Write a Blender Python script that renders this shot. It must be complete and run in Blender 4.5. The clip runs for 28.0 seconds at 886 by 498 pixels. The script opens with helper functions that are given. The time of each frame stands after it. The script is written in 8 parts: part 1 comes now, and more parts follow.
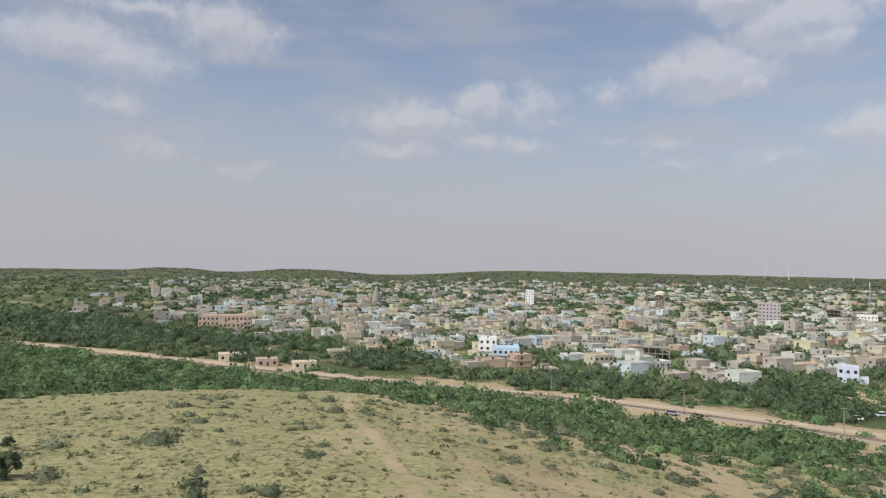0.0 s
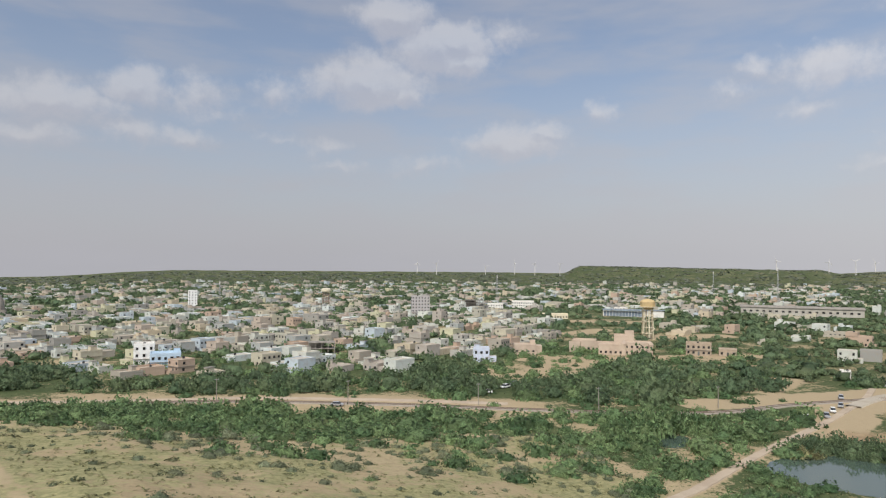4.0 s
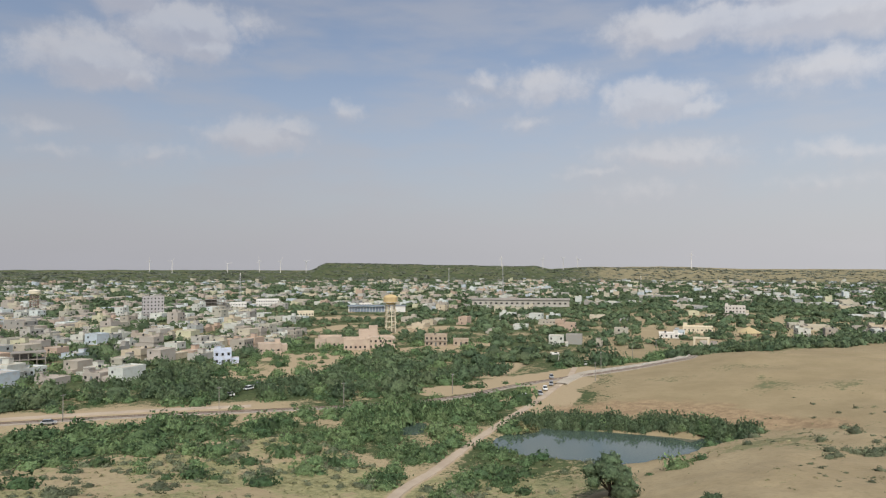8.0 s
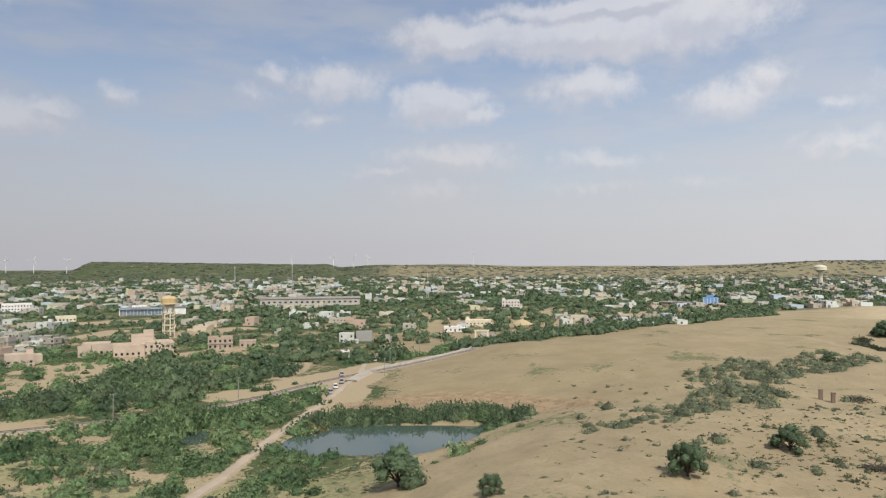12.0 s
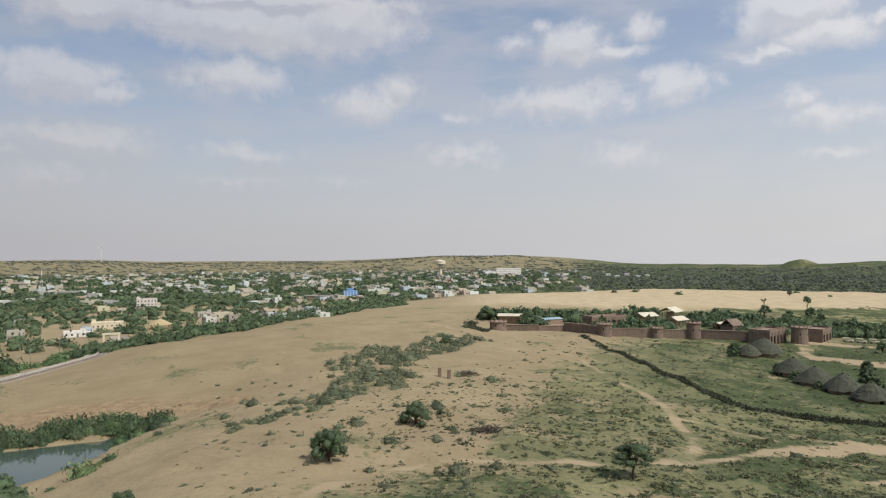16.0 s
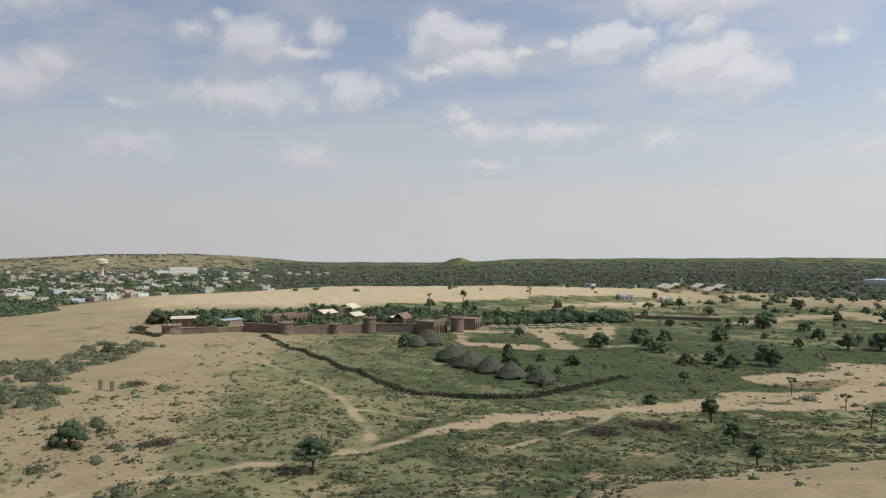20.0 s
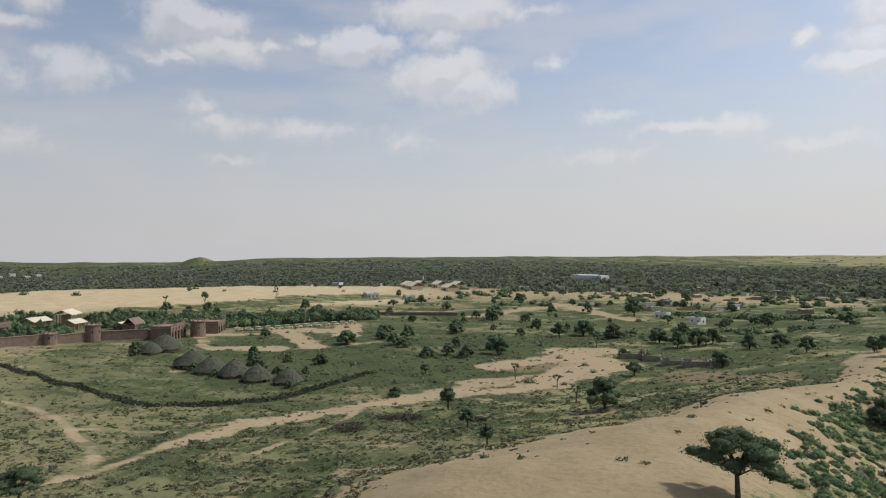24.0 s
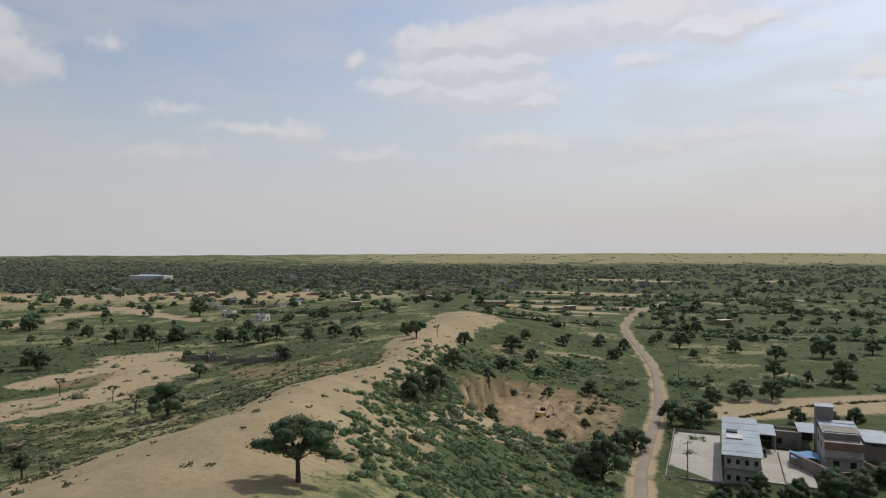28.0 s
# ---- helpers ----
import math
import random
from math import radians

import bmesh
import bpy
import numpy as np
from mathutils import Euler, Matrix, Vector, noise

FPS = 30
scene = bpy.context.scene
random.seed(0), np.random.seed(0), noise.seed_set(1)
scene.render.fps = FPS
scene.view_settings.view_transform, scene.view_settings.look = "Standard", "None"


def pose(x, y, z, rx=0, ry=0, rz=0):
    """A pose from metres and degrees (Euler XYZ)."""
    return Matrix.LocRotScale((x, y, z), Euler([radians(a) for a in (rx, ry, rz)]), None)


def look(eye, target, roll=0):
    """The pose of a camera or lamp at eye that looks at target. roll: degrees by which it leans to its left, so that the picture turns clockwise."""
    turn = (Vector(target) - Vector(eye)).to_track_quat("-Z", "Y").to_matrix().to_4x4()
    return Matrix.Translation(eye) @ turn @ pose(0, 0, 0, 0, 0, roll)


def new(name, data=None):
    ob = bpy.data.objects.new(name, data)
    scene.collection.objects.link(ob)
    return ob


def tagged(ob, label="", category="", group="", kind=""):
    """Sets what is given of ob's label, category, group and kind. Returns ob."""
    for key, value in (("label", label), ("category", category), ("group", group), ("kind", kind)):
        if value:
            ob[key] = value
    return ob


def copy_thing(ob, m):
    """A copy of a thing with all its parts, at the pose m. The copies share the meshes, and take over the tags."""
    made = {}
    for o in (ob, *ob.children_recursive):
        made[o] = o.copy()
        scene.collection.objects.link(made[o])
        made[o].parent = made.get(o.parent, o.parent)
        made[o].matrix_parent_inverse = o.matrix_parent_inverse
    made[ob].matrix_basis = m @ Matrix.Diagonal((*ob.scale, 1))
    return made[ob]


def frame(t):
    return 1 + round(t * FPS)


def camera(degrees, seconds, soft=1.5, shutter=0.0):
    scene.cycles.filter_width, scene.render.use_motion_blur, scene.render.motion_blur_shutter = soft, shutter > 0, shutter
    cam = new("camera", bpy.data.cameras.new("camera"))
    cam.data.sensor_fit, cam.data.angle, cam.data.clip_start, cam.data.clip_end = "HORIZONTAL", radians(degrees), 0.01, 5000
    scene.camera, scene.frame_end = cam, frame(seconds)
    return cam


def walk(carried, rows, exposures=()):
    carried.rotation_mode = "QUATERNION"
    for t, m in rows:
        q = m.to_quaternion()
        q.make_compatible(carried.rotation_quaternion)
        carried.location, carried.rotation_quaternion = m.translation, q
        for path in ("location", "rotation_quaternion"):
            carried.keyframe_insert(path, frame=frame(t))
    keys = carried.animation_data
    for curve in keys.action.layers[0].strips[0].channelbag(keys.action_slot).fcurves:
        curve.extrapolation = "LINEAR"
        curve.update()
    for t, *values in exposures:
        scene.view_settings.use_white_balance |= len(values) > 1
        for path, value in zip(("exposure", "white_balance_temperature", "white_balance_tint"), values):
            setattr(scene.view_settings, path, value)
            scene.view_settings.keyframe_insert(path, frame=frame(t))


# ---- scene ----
cam = camera(67.17, 28.0, soft=1.2)
CAM_Z = 46.0
# seconds, bearing clockwise from north, pitch, roll: the camera hangs still in the air and turns
TURN = [
    (0, -0.00, 1.51, -1.21), (0.5, 2.77, 1.57, -1.18), (1, 6.47, 1.61, -1.12), (1.5, 10.51, 1.64, -1.02), (2, 13.97, 1.70, -0.89), (2.5, 17.29, 1.74, -0.75),
    (3, 21.05, 1.75, -0.64), (3.5, 24.64, 1.73, -0.51), (4, 27.96, 1.75, -0.42), (4.5, 31.24, 1.72, -0.30), (6.5, 42.87, 1.65, -0.11), (7, 45.34, 1.63, -0.06),
    (7.5, 47.52, 1.61, -0.06), (8, 49.49, 1.60, -0.07), (8.5, 51.15, 1.57, -0.10), (9, 53.04, 1.59, -0.07), (9.5, 54.59, 1.57, -0.04), (10, 56.43, 1.57, -0.05),
    (10.5, 58.43, 1.54, -0.02), (11, 61.03, 1.50, 0.11), (11.5, 63.99, 1.47, 0.18), (12, 67.32, 1.41, 0.25), (12.5, 71.25, 1.35, 0.33), (14.5, 87.23, 1.00, 0.39),
    (15, 90.56, 0.94, 0.41), (15.5, 93.83, 0.87, 0.39), (16, 97.03, 0.83, 0.42), (16.5, 100.36, 0.81, 0.43), (17, 103.72, 0.74, 0.37), (17.5, 107.21, 0.68, 0.36),
    (18, 111.14, 0.64, 0.36), (18.5, 114.37, 0.63, 0.40), (19, 116.83, 0.61, 0.43), (19.5, 120.14, 0.55, 0.43), (20, 123.88, 0.51, 0.42), (20.5, 127.92, 0.47, 0.43),
    (21, 131.86, 0.42, 0.40), (21.5, 135.49, 0.37, 0.43), (23.5, 143.27, 0.30, 0.44), (24, 145.27, 0.28, 0.44), (24.5, 149.83, 0.29, 0.41), (25, 154.99, 0.25, 0.41),
    (25.5, 159.84, 0.23, 0.41), (26, 164.02, 0.21, 0.40), (26.5, 168.53, 0.18, 0.43), (27, 173.14, 0.15, 0.43), (27.5, 177.59, 0.04, 0.34), (28, 181.27, -0.04, 0.26),
]
walk(cam, [(t, pose(0, 0, CAM_Z, 90 + p, r, -a)) for t, a, p, r in TURN], [(0, 0.0), (4, -0.04), (6, -0.12), (8, -0.13), (9, 0.02), (12, -0.02), (14, -0.09), (16, -0.20), (20, -0.32), (24, -0.37), (28, -0.57)])

# ---- sky and sun ----
SUN_AZ, SUN_EL = 226.0, 50.0
world = bpy.data.worlds.new("sky")
scene.world = world
world.use_nodes = True
wt = world.node_tree
wt.nodes.clear()


def wnode(kind, **kw):
    n = wt.nodes.new(kind)
    for k, v in kw.items():
        if k == "op":
            n.operation = v
        elif k == "ins":
            for i, val in v.items():
                if hasattr(val, "is_output"):
                    wt.links.new(val, n.inputs[i])
                else:
                    n.inputs[i].default_value = val
    return n


def wmath(op, a, b=0.0, c=0.0):
    return wnode("ShaderNodeMath", op=op, ins={0: a, 1: b, 2: c}).outputs[0]


def wramp(x, a, b):
    n = wnode("ShaderNodeMapRange", ins={0: x, 1: a, 2: b, 3: 0.0, 4: 1.0})
    n.interpolation_type = "SMOOTHSTEP"
    return n.outputs[0]


def wmix(f, a, b):
    n = wt.nodes.new("ShaderNodeMix")
    n.data_type = "RGBA"
    for i, val in ((0, f), (6, a), (7, b)):
        if hasattr(val, "is_output"):
            wt.links.new(val, n.inputs[i])
        else:
            n.inputs[i].default_value = val
    return n.outputs[2]


sky = wnode("ShaderNodeTexSky")
sky.sky_type, sky.sun_disc = "NISHITA", False
sky.sun_elevation, sky.sun_rotation = radians(SUN_EL), radians(SUN_AZ)
sky.altitude, sky.air_density, sky.dust_density, sky.ozone_density = 200, 1.0, 2.5, 1.5
coord = wnode("ShaderNodeTexCoord").outputs["Generated"]
sep = wnode("ShaderNodeSeparateXYZ", ins={0: coord})
# bearing and height above the horizon, in degrees
w_az = wmath("MULTIPLY_ADD", wmath("ARCTAN2", wmath("MULTIPLY", sep.outputs[1], -1.0), sep.outputs[0]), 57.2958, 90.0)
w_el = wmath("MULTIPLY", wmath("ARCSINE", sep.outputs[2]), 57.2958)
w_p = wnode("ShaderNodeCombineXYZ", ins={0: w_az, 1: w_el}).outputs[0]
billow = wnode("ShaderNodeTexNoise", ins={"Vector": coord, "Scale": 20.0, "Detail": 4.0, "Roughness": 0.5})
warp = wnode("ShaderNodeVectorMath", op="SUBTRACT", ins={0: billow.outputs["Color"], 1: (0.5, 0.5, 0.5)}).outputs[0]
warp = wnode("ShaderNodeVectorMath", op="MULTIPLY", ins={0: warp, 1: (3.6, 2.6, 0.0)}).outputs[0]
w_q = wnode("ShaderNodeVectorMath", op="ADD", ins={0: w_p, 1: warp}).outputs[0]
# cumulus by bearing, height, half width, half height, density
CLOUDS_NORTH = [
    (-29.9, 16.2, 4.0, 1.6, 0.80), (-26.0, 15.4, 4.7, 1.6, 0.60), (-18.6, 18.3, 4.0, 1.9, 0.80), (-24.5, 19.1, 5.3, 0.7, 0.50), (-26.5, 12.0, 2.0, 0.9, 0.45), (-23.8, 8.7, 2.9, 1.3, 0.35),
    (-16.5, 7.6, 2.0, 0.4, 0.30), (-2.4, 12.1, 5.1, 1.3, 0.75), (3.4, 13.8, 2.4, 1.5, 0.75), (7.5, 13.8, 2.4, 1.5, 0.50), (8.3, 12.4, 1.9, 0.6, 0.30), (-4.8, 9.9, 4.1, 0.9, 0.45),
    (3.0, 10.4, 1.7, 0.8, 0.50), (6.9, 10.4, 2.2, 0.7, 0.50), (18.2, 10.3, 1.3, 0.6, 0.35), (14.8, 10.7, 1.8, 0.3, 0.25),
]
CLOUDS_NORTH_EAST = [
    (23.7, 20.6, 3.0, 1.6, 0.95), (28.6, 18.8, 3.4, 1.4, 0.95), (33.0, 19.6, 1.5, 0.8, 0.40), (21.3, 15.5, 4.7, 1.8, 0.95), (14.0, 14.4, 1.8, 1.2, 0.45), (33.8, 10.7, 3.9, 1.3, 0.75),
    (36.4, 11.4, 1.7, 0.7, 0.60), (26.7, 8.9, 1.6, 0.6, 0.40), (19.5, 8.5, 2.1, 0.5, 0.35), (41.6, 13.2, 0.9, 0.6, 0.45), (51.6, 14.1, 1.2, 0.5, 0.25),
]
CLOUDS_EAST = [
    (21.6, 15.8, 3.4, 1.9, 0.85), (24.6, 14.8, 1.7, 1.0, 0.70), (26.9, 18.4, 3.6, 1.8, 0.90), (29.7, 17.6, 1.9, 1.2, 0.80), (32.9, 19.2, 1.2, 0.7, 0.35), (33.4, 10.8, 3.7, 1.0, 0.60),
    (26.2, 8.8, 1.7, 0.7, 0.45), (41.3, 13.2, 0.8, 0.6, 0.50), (58.7, 15.1, 3.6, 1.5, 0.60), (53.3, 15.8, 1.1, 0.5, 0.40), (56.2, 12.1, 1.5, 0.6, 0.30), (66.2, 6.3, 3.2, 0.7, 0.30),
]
CLOUDS_SOUTH_EAST = [
    (69.5, 18.8, 5.9, 1.4, 0.85), (79.9, 18.6, 8.4, 1.9, 1.00), (88.6, 19.3, 5.1, 2.2, 0.95), (82.8, 20.7, 10.4, 0.9, 0.95), (79.9, 14.6, 4.2, 1.4, 0.60), (67.0, 13.5, 3.5, 1.6, 0.90),
    (70.4, 12.8, 2.1, 0.8, 0.60), (59.0, 15.4, 3.2, 0.9, 0.50), (90.9, 12.9, 3.4, 1.2, 0.55), (93.4, 14.1, 1.4, 1.0, 0.60), (68.3, 9.1, 5.0, 1.0, 0.60), (62.7, 8.0, 2.7, 0.4, 0.35),
    (80.8, 8.6, 3.8, 0.8, 0.45), (98.6, 9.0, 2.9, 0.9, 0.45), (79.8, 6.5, 3.7, 0.6, 0.25), (65.4, 6.1, 2.0, 0.6, 0.25), (88.5, 6.4, 1.9, 0.5, 0.25),
]
CLOUDS_SOUTH_SOUTH_EAST = [
    (108.2, 17.6, 2.7, 1.5, 0.90), (103.6, 17.4, 1.3, 0.8, 0.45), (105.5, 18.9, 0.9, 0.5, 0.35), (111.4, 16.8, 2.8, 0.6, 0.60), (113.9, 18.3, 1.2, 0.9, 0.65), (92.4, 13.3, 2.1, 1.5, 0.50),
    (107.2, 12.8, 5.8, 1.4, 0.60), (116.5, 13.7, 2.9, 1.3, 0.75), (98.8, 11.5, 1.2, 0.4, 0.40), (96.4, 9.2, 1.5, 0.6, 0.30), (99.4, 8.5, 2.0, 0.7, 0.40), (112.2, 8.4, 2.8, 1.0, 0.45),
    (124.8, 18.2, 3.6, 1.4, 0.95), (127.2, 16.3, 2.9, 1.1, 0.80), (123.3, 15.4, 2.4, 0.5, 0.55), (131.1, 16.8, 0.9, 0.4, 0.50), (133.9, 17.4, 0.8, 0.4, 0.50), (138.1, 17.0, 3.4, 1.1, 0.95),
    (139.5, 17.3, 1.8, 0.9, 0.90), (144.8, 17.6, 1.7, 0.7, 0.55), (125.5, 11.8, 0.9, 0.7, 0.50), (126.7, 10.4, 2.4, 0.9, 0.55), (133.4, 10.2, 4.0, 0.9, 0.55), (127.6, 7.8, 1.7, 0.5, 0.40),
    (142.3, 9.5, 1.7, 0.8, 0.35),
]
CLOUDS_SOUTH = [
    (145.4, 14.6, 4.3, 1.8, 1.00), (147.8, 13.7, 2.9, 1.5, 0.95), (145.9, 19.7, 5.3, 1.4, 0.95), (145.4, 17.9, 1.9, 0.7, 0.50), (153.7, 19.8, 2.4, 0.6, 0.30), (155.1, 15.6, 1.1, 0.4, 0.25),
    (160.1, 11.0, 1.6, 0.4, 0.40), (158.4, 7.9, 4.3, 0.6, 0.30),
]
CLOUDS_SOUTH_WEST = [
    (182.3, 15.0, 4.6, 1.5, 1.00), (186.0, 15.0, 3.4, 1.2, 1.00),
    (181.2, 17.0, 3.6, 1.4, 1.00), (185.0, 17.1, 4.8, 1.5, 1.00), (190.8, 17.8, 6.1, 1.8, 1.00), (196.8, 18.2, 6.7, 1.7, 1.00), (202.9, 17.0, 4.6, 1.0, 1.00), (206.9, 17.0, 1.6, 0.5, 0.80),
    (197.7, 15.0, 1.8, 0.6, 0.70), (187.0, 15.5, 3.4, 1.0, 0.90), (184.5, 13.1, 6.3, 1.6, 1.00), (178.2, 13.6, 3.4, 0.9, 0.95), (188.9, 12.1, 1.9, 0.6, 0.90), (173.8, 15.6, 0.8, 0.5, 0.60),
    (155.0, 15.7, 1.0, 0.6, 0.50), (159.0, 11.1, 1.7, 0.4, 0.35), (165.5, 9.8, 4.0, 0.6, 0.60), (169.6, 9.5, 1.9, 0.9, 0.60), (174.8, 7.9, 2.9, 0.6, 0.40), (187.9, 8.7, 4.8, 0.8, 0.50),
    (204.1, 8.9, 6.2, 0.8, 0.50), (199.4, 8.2, 2.6, 0.8, 0.40), (210.8, 16.3, 1.3, 0.3, 0.40), (212.2, 11.4, 1.2, 0.4, 0.60), (214.1, 12.8, 1.0, 0.6, 0.80), (212.2, 9.4, 1.1, 0.3, 0.40),
]

# the same bank of clouds is read twice, once a little higher, to tell tops from undersides
puff, puff_up = None, None
for bank in (CLOUDS_NORTH, CLOUDS_NORTH_EAST, CLOUDS_EAST, CLOUDS_SOUTH_EAST, CLOUDS_SOUTH_SOUTH_EAST, CLOUDS_SOUTH, CLOUDS_SOUTH_WEST):
    for a, e, wa, we, s in bank:
        k = 1.42 if wa > 2 else 1.7
        for up in (False, True):
            v = wnode("ShaderNodeVectorMath", op="MULTIPLY_ADD", ins={0: w_q, 1: (1 / (wa * k), 1 / (we * k), 0), 2: (-a / (wa * k), -(e - (0.55 if up else 0.0)) / (we * k), 0)})
            ln = wnode("ShaderNodeVectorMath", op="LENGTH", ins={0: v.outputs[0]}).outputs["Value"]
            d = wmath("MULTIPLY_ADD", ln, -s, s)
            if up:
                puff_up = d if puff_up is None else wmath("MAXIMUM", puff_up, d)
            else:
                puff = d if puff is None else wmath("MAXIMUM", puff, d)
fine = wnode("ShaderNodeTexNoise", ins={"Vector": coord, "Scale": 46.0, "Detail": 5.0, "Roughness": 0.62}).outputs["Fac"]
body = wmath("ADD", puff, wmath("MULTIPLY_ADD", fine, 0.62, -0.31))
cover = wmath("MULTIPLY", wramp(body, -0.05, 0.48), 0.58)
veil_n = wnode("ShaderNodeTexNoise", ins={"Vector": wnode("ShaderNodeVectorMath", op="MULTIPLY", ins={0: coord, 1: (1.0, 1.0, 4.0)}).outputs[0], "Scale": 6.0, "Detail": 6.0}).outputs["Fac"]
veil = wmath("MULTIPLY", wramp(veil_n, 0.36, 0.70), 0.42)
haze = wmath("SUBTRACT", 1.0, wramp(w_el, -1.0, 19.0))
# dust in the air whitens the low sky, more towards the sun's side
west = wramp(w_az, 5.0, 192.0)
dust_tint = wmix(west, (0.46, 0.458, 0.495, 1), (0.83, 0.82, 0.83, 1))
blue = wnode("ShaderNodeVectorMath", op="SCALE", ins={0: sky.outputs[0], "Scale": wmath("MULTIPLY_ADD", west, 0.055, 0.125)}).outputs[0]
base = wmix(wmath("MULTIPLY_ADD", haze, 0.72, 0.22), blue, dust_tint)
base = wmix(veil, base, dust_tint)
# sunlit tops and greyer undersides of the billows
top = wramp(wmath("ADD", wmath("SUBTRACT", puff, puff_up), wmath("MULTIPLY_ADD", fine, 0.5, -0.25)), -0.22, 0.22)
lit = wmix(top, wmix(west, (0.50, 0.50, 0.555, 1), (0.92, 0.88, 0.87, 1)), wmix(west, (0.66, 0.655, 0.68, 1), (1.16, 1.11, 1.08, 1)))
lit = wmix(wmath("MULTIPLY", haze, 0.7), lit, dust_tint)
final = wmix(cover, base, lit)
bg = wnode("ShaderNodeBackground", ins={"Color": final, "Strength": 1.0})
wt.links.new(bg.outputs[0], wnode("ShaderNodeOutputWorld").inputs[0])

sun_data = bpy.data.lights.new("sun", "SUN")
sun_data.energy, sun_data.angle, sun_data.color = 3.3, radians(0.8), (1.0, 0.975, 0.915)
sun = new("sun", sun_data)
sa, se = radians(SUN_AZ), radians(SUN_EL)
sun.matrix_world = look((0, 0, 0), (-math.sin(sa) * math.cos(se), -math.cos(sa) * math.cos(se), -math.sin(se)))
sun.location = (-300, -300, 400)


# ---- materials ----
def material(name, rough=0.9, metal=0.0):
    m = bpy.data.materials.new(name)
    m.use_nodes = True
    b = m.node_tree.nodes["Principled BSDF"]
    b.inputs["Roughness"].default_value, b.inputs["Metallic"].default_value = rough, metal
    b.inputs["Specular IOR Level"].default_value = 0.25
    return m, m.node_tree, b


def put(nt, kind, ins=None, **kw):
    n = nt.nodes.new(kind)
    for k, v in kw.items():
        if k == "op":
            n.operation = v
        elif k == "dtype":
            n.data_type = v
        elif k == "interp":
            n.interpolation_type = v
        elif k == "attr":
            n.attribute_name = v
    for i, val in (ins or {}).items():
        if hasattr(val, "is_output"):
            nt.links.new(val, n.inputs[i])
        else:
            n.inputs[i].default_value = val
    return n


def mixc(nt, f, a, b):
    return put(nt, "ShaderNodeMix", {0: f, 6: a, 7: b}, dtype="RGBA").outputs[2]


def noise_tex(nt, scale, detail=4.0, rough=0.6, vec=None):
    vec = vec or put(nt, "ShaderNodeTexCoord").outputs["Object"]
    return put(nt, "ShaderNodeTexNoise", {"Vector": vec, "Scale": scale, "Detail": detail, "Roughness": rough}).outputs["Fac"]


def step(nt, x, a, b, lo=0.0, hi=1.0):
    return put(nt, "ShaderNodeMapRange", {0: x, 1: a, 2: b, 3: lo, 4: hi}, interp="SMOOTHSTEP").outputs[0]


def bump(nt, b, height, strength=0.4, dist=0.05):
    nt.links.new(put(nt, "ShaderNodeBump", {"Height": height, "Strength": strength, "Distance": dist}).outputs[0], b.inputs["Normal"])


def rgb(r, g, b):
    return (r, g, b, 1)


def worn(name, col, col2, scale=0.6, rough=0.85, metal=0.0, grain=6.0, by_object=0.0):
    """Plain painted or mineral surface: two tones in broad stains and a fine grain."""
    m, nt, b = material(name, rough, metal)
    c = mixc(nt, step(nt, noise_tex(nt, scale), 0.35, 0.7), rgb(*col), rgb(*col2))
    g = noise_tex(nt, grain)
    c = mixc(nt, step(nt, g, 0.3, 0.8, 0.0, 0.3), c, rgb(*[0.6 * q for q in col]))
    if by_object:
        rnd = put(nt, "ShaderNodeObjectInfo").outputs["Random"]
        hsv = put(nt, "ShaderNodeHueSaturation", {"Color": c, "Value": step(nt, rnd, 0, 1, 1 - by_object, 1 + by_object)})
        c = hsv.outputs[0]
    nt.links.new(c, b.inputs["Base Color"])
    bump(nt, b, g, 0.3, 0.03)
    return m


def palette_ramp(nt, f, cols):
    n = put(nt, "ShaderNodeValToRGB", {0: f})
    n.color_ramp.interpolation = "CONSTANT"
    while len(n.color_ramp.elements) < len(cols):
        n.color_ramp.elements.new(0.5)
    for i, (e, c) in enumerate(zip(n.color_ramp.elements, cols)):
        e.position, e.color = i / len(cols), rgb(*c)
    return n.outputs[0]


TOWN = [(0.50, 0.42, 0.34), (0.42, 0.35, 0.29), (0.56, 0.47, 0.36), (0.66, 0.61, 0.54), (0.46, 0.38, 0.33), (0.36, 0.32, 0.29), (0.60, 0.47, 0.34), (0.52, 0.40, 0.33),
        (0.74, 0.72, 0.69), (0.42, 0.40, 0.38), (0.60, 0.53, 0.36), (0.50, 0.44, 0.39), (0.58, 0.60, 0.64), (0.54, 0.37, 0.28), (0.49, 0.43, 0.35), (0.70, 0.66, 0.60)]


TOWN = [tuple((0.92 if max(c) < 0.64 else 0.86) * q * t for q, t in zip(c, (0.94, 1.03, 1.03))) for c in TOWN]


def town_wall(name, by_attr):
    m, nt, b = material(name, 0.9)
    f = put(nt, "ShaderNodeAttribute", attr="tint").outputs["Fac"]
    c = palette_ramp(nt, f, TOWN) if by_attr else put(nt, "ShaderNodeObjectInfo").outputs["Color"]
    st = noise_tex(nt, 0.45, 5.0)
    c = mixc(nt, step(nt, st, 0.45, 0.75, 0.0, 0.45), c, rgb(0.34, 0.268, 0.196))
    # roofs are dusty concrete, grey-beige
    up = put(nt, "ShaderNodeSeparateXYZ", {0: put(nt, "ShaderNodeNewGeometry").outputs["Normal"]}).outputs[2]
    roof = mixc(nt, st, rgb(0.36, 0.306, 0.240), rgb(0.50, 0.432, 0.345))
    c = mixc(nt, step(nt, up, 0.6, 0.8, 0.0, 0.75), c, roof)
    nt.links.new(c, b.inputs["Base Color"])
    bump(nt, b, noise_tex(nt, 3.0), 0.3, 0.04)
    return m


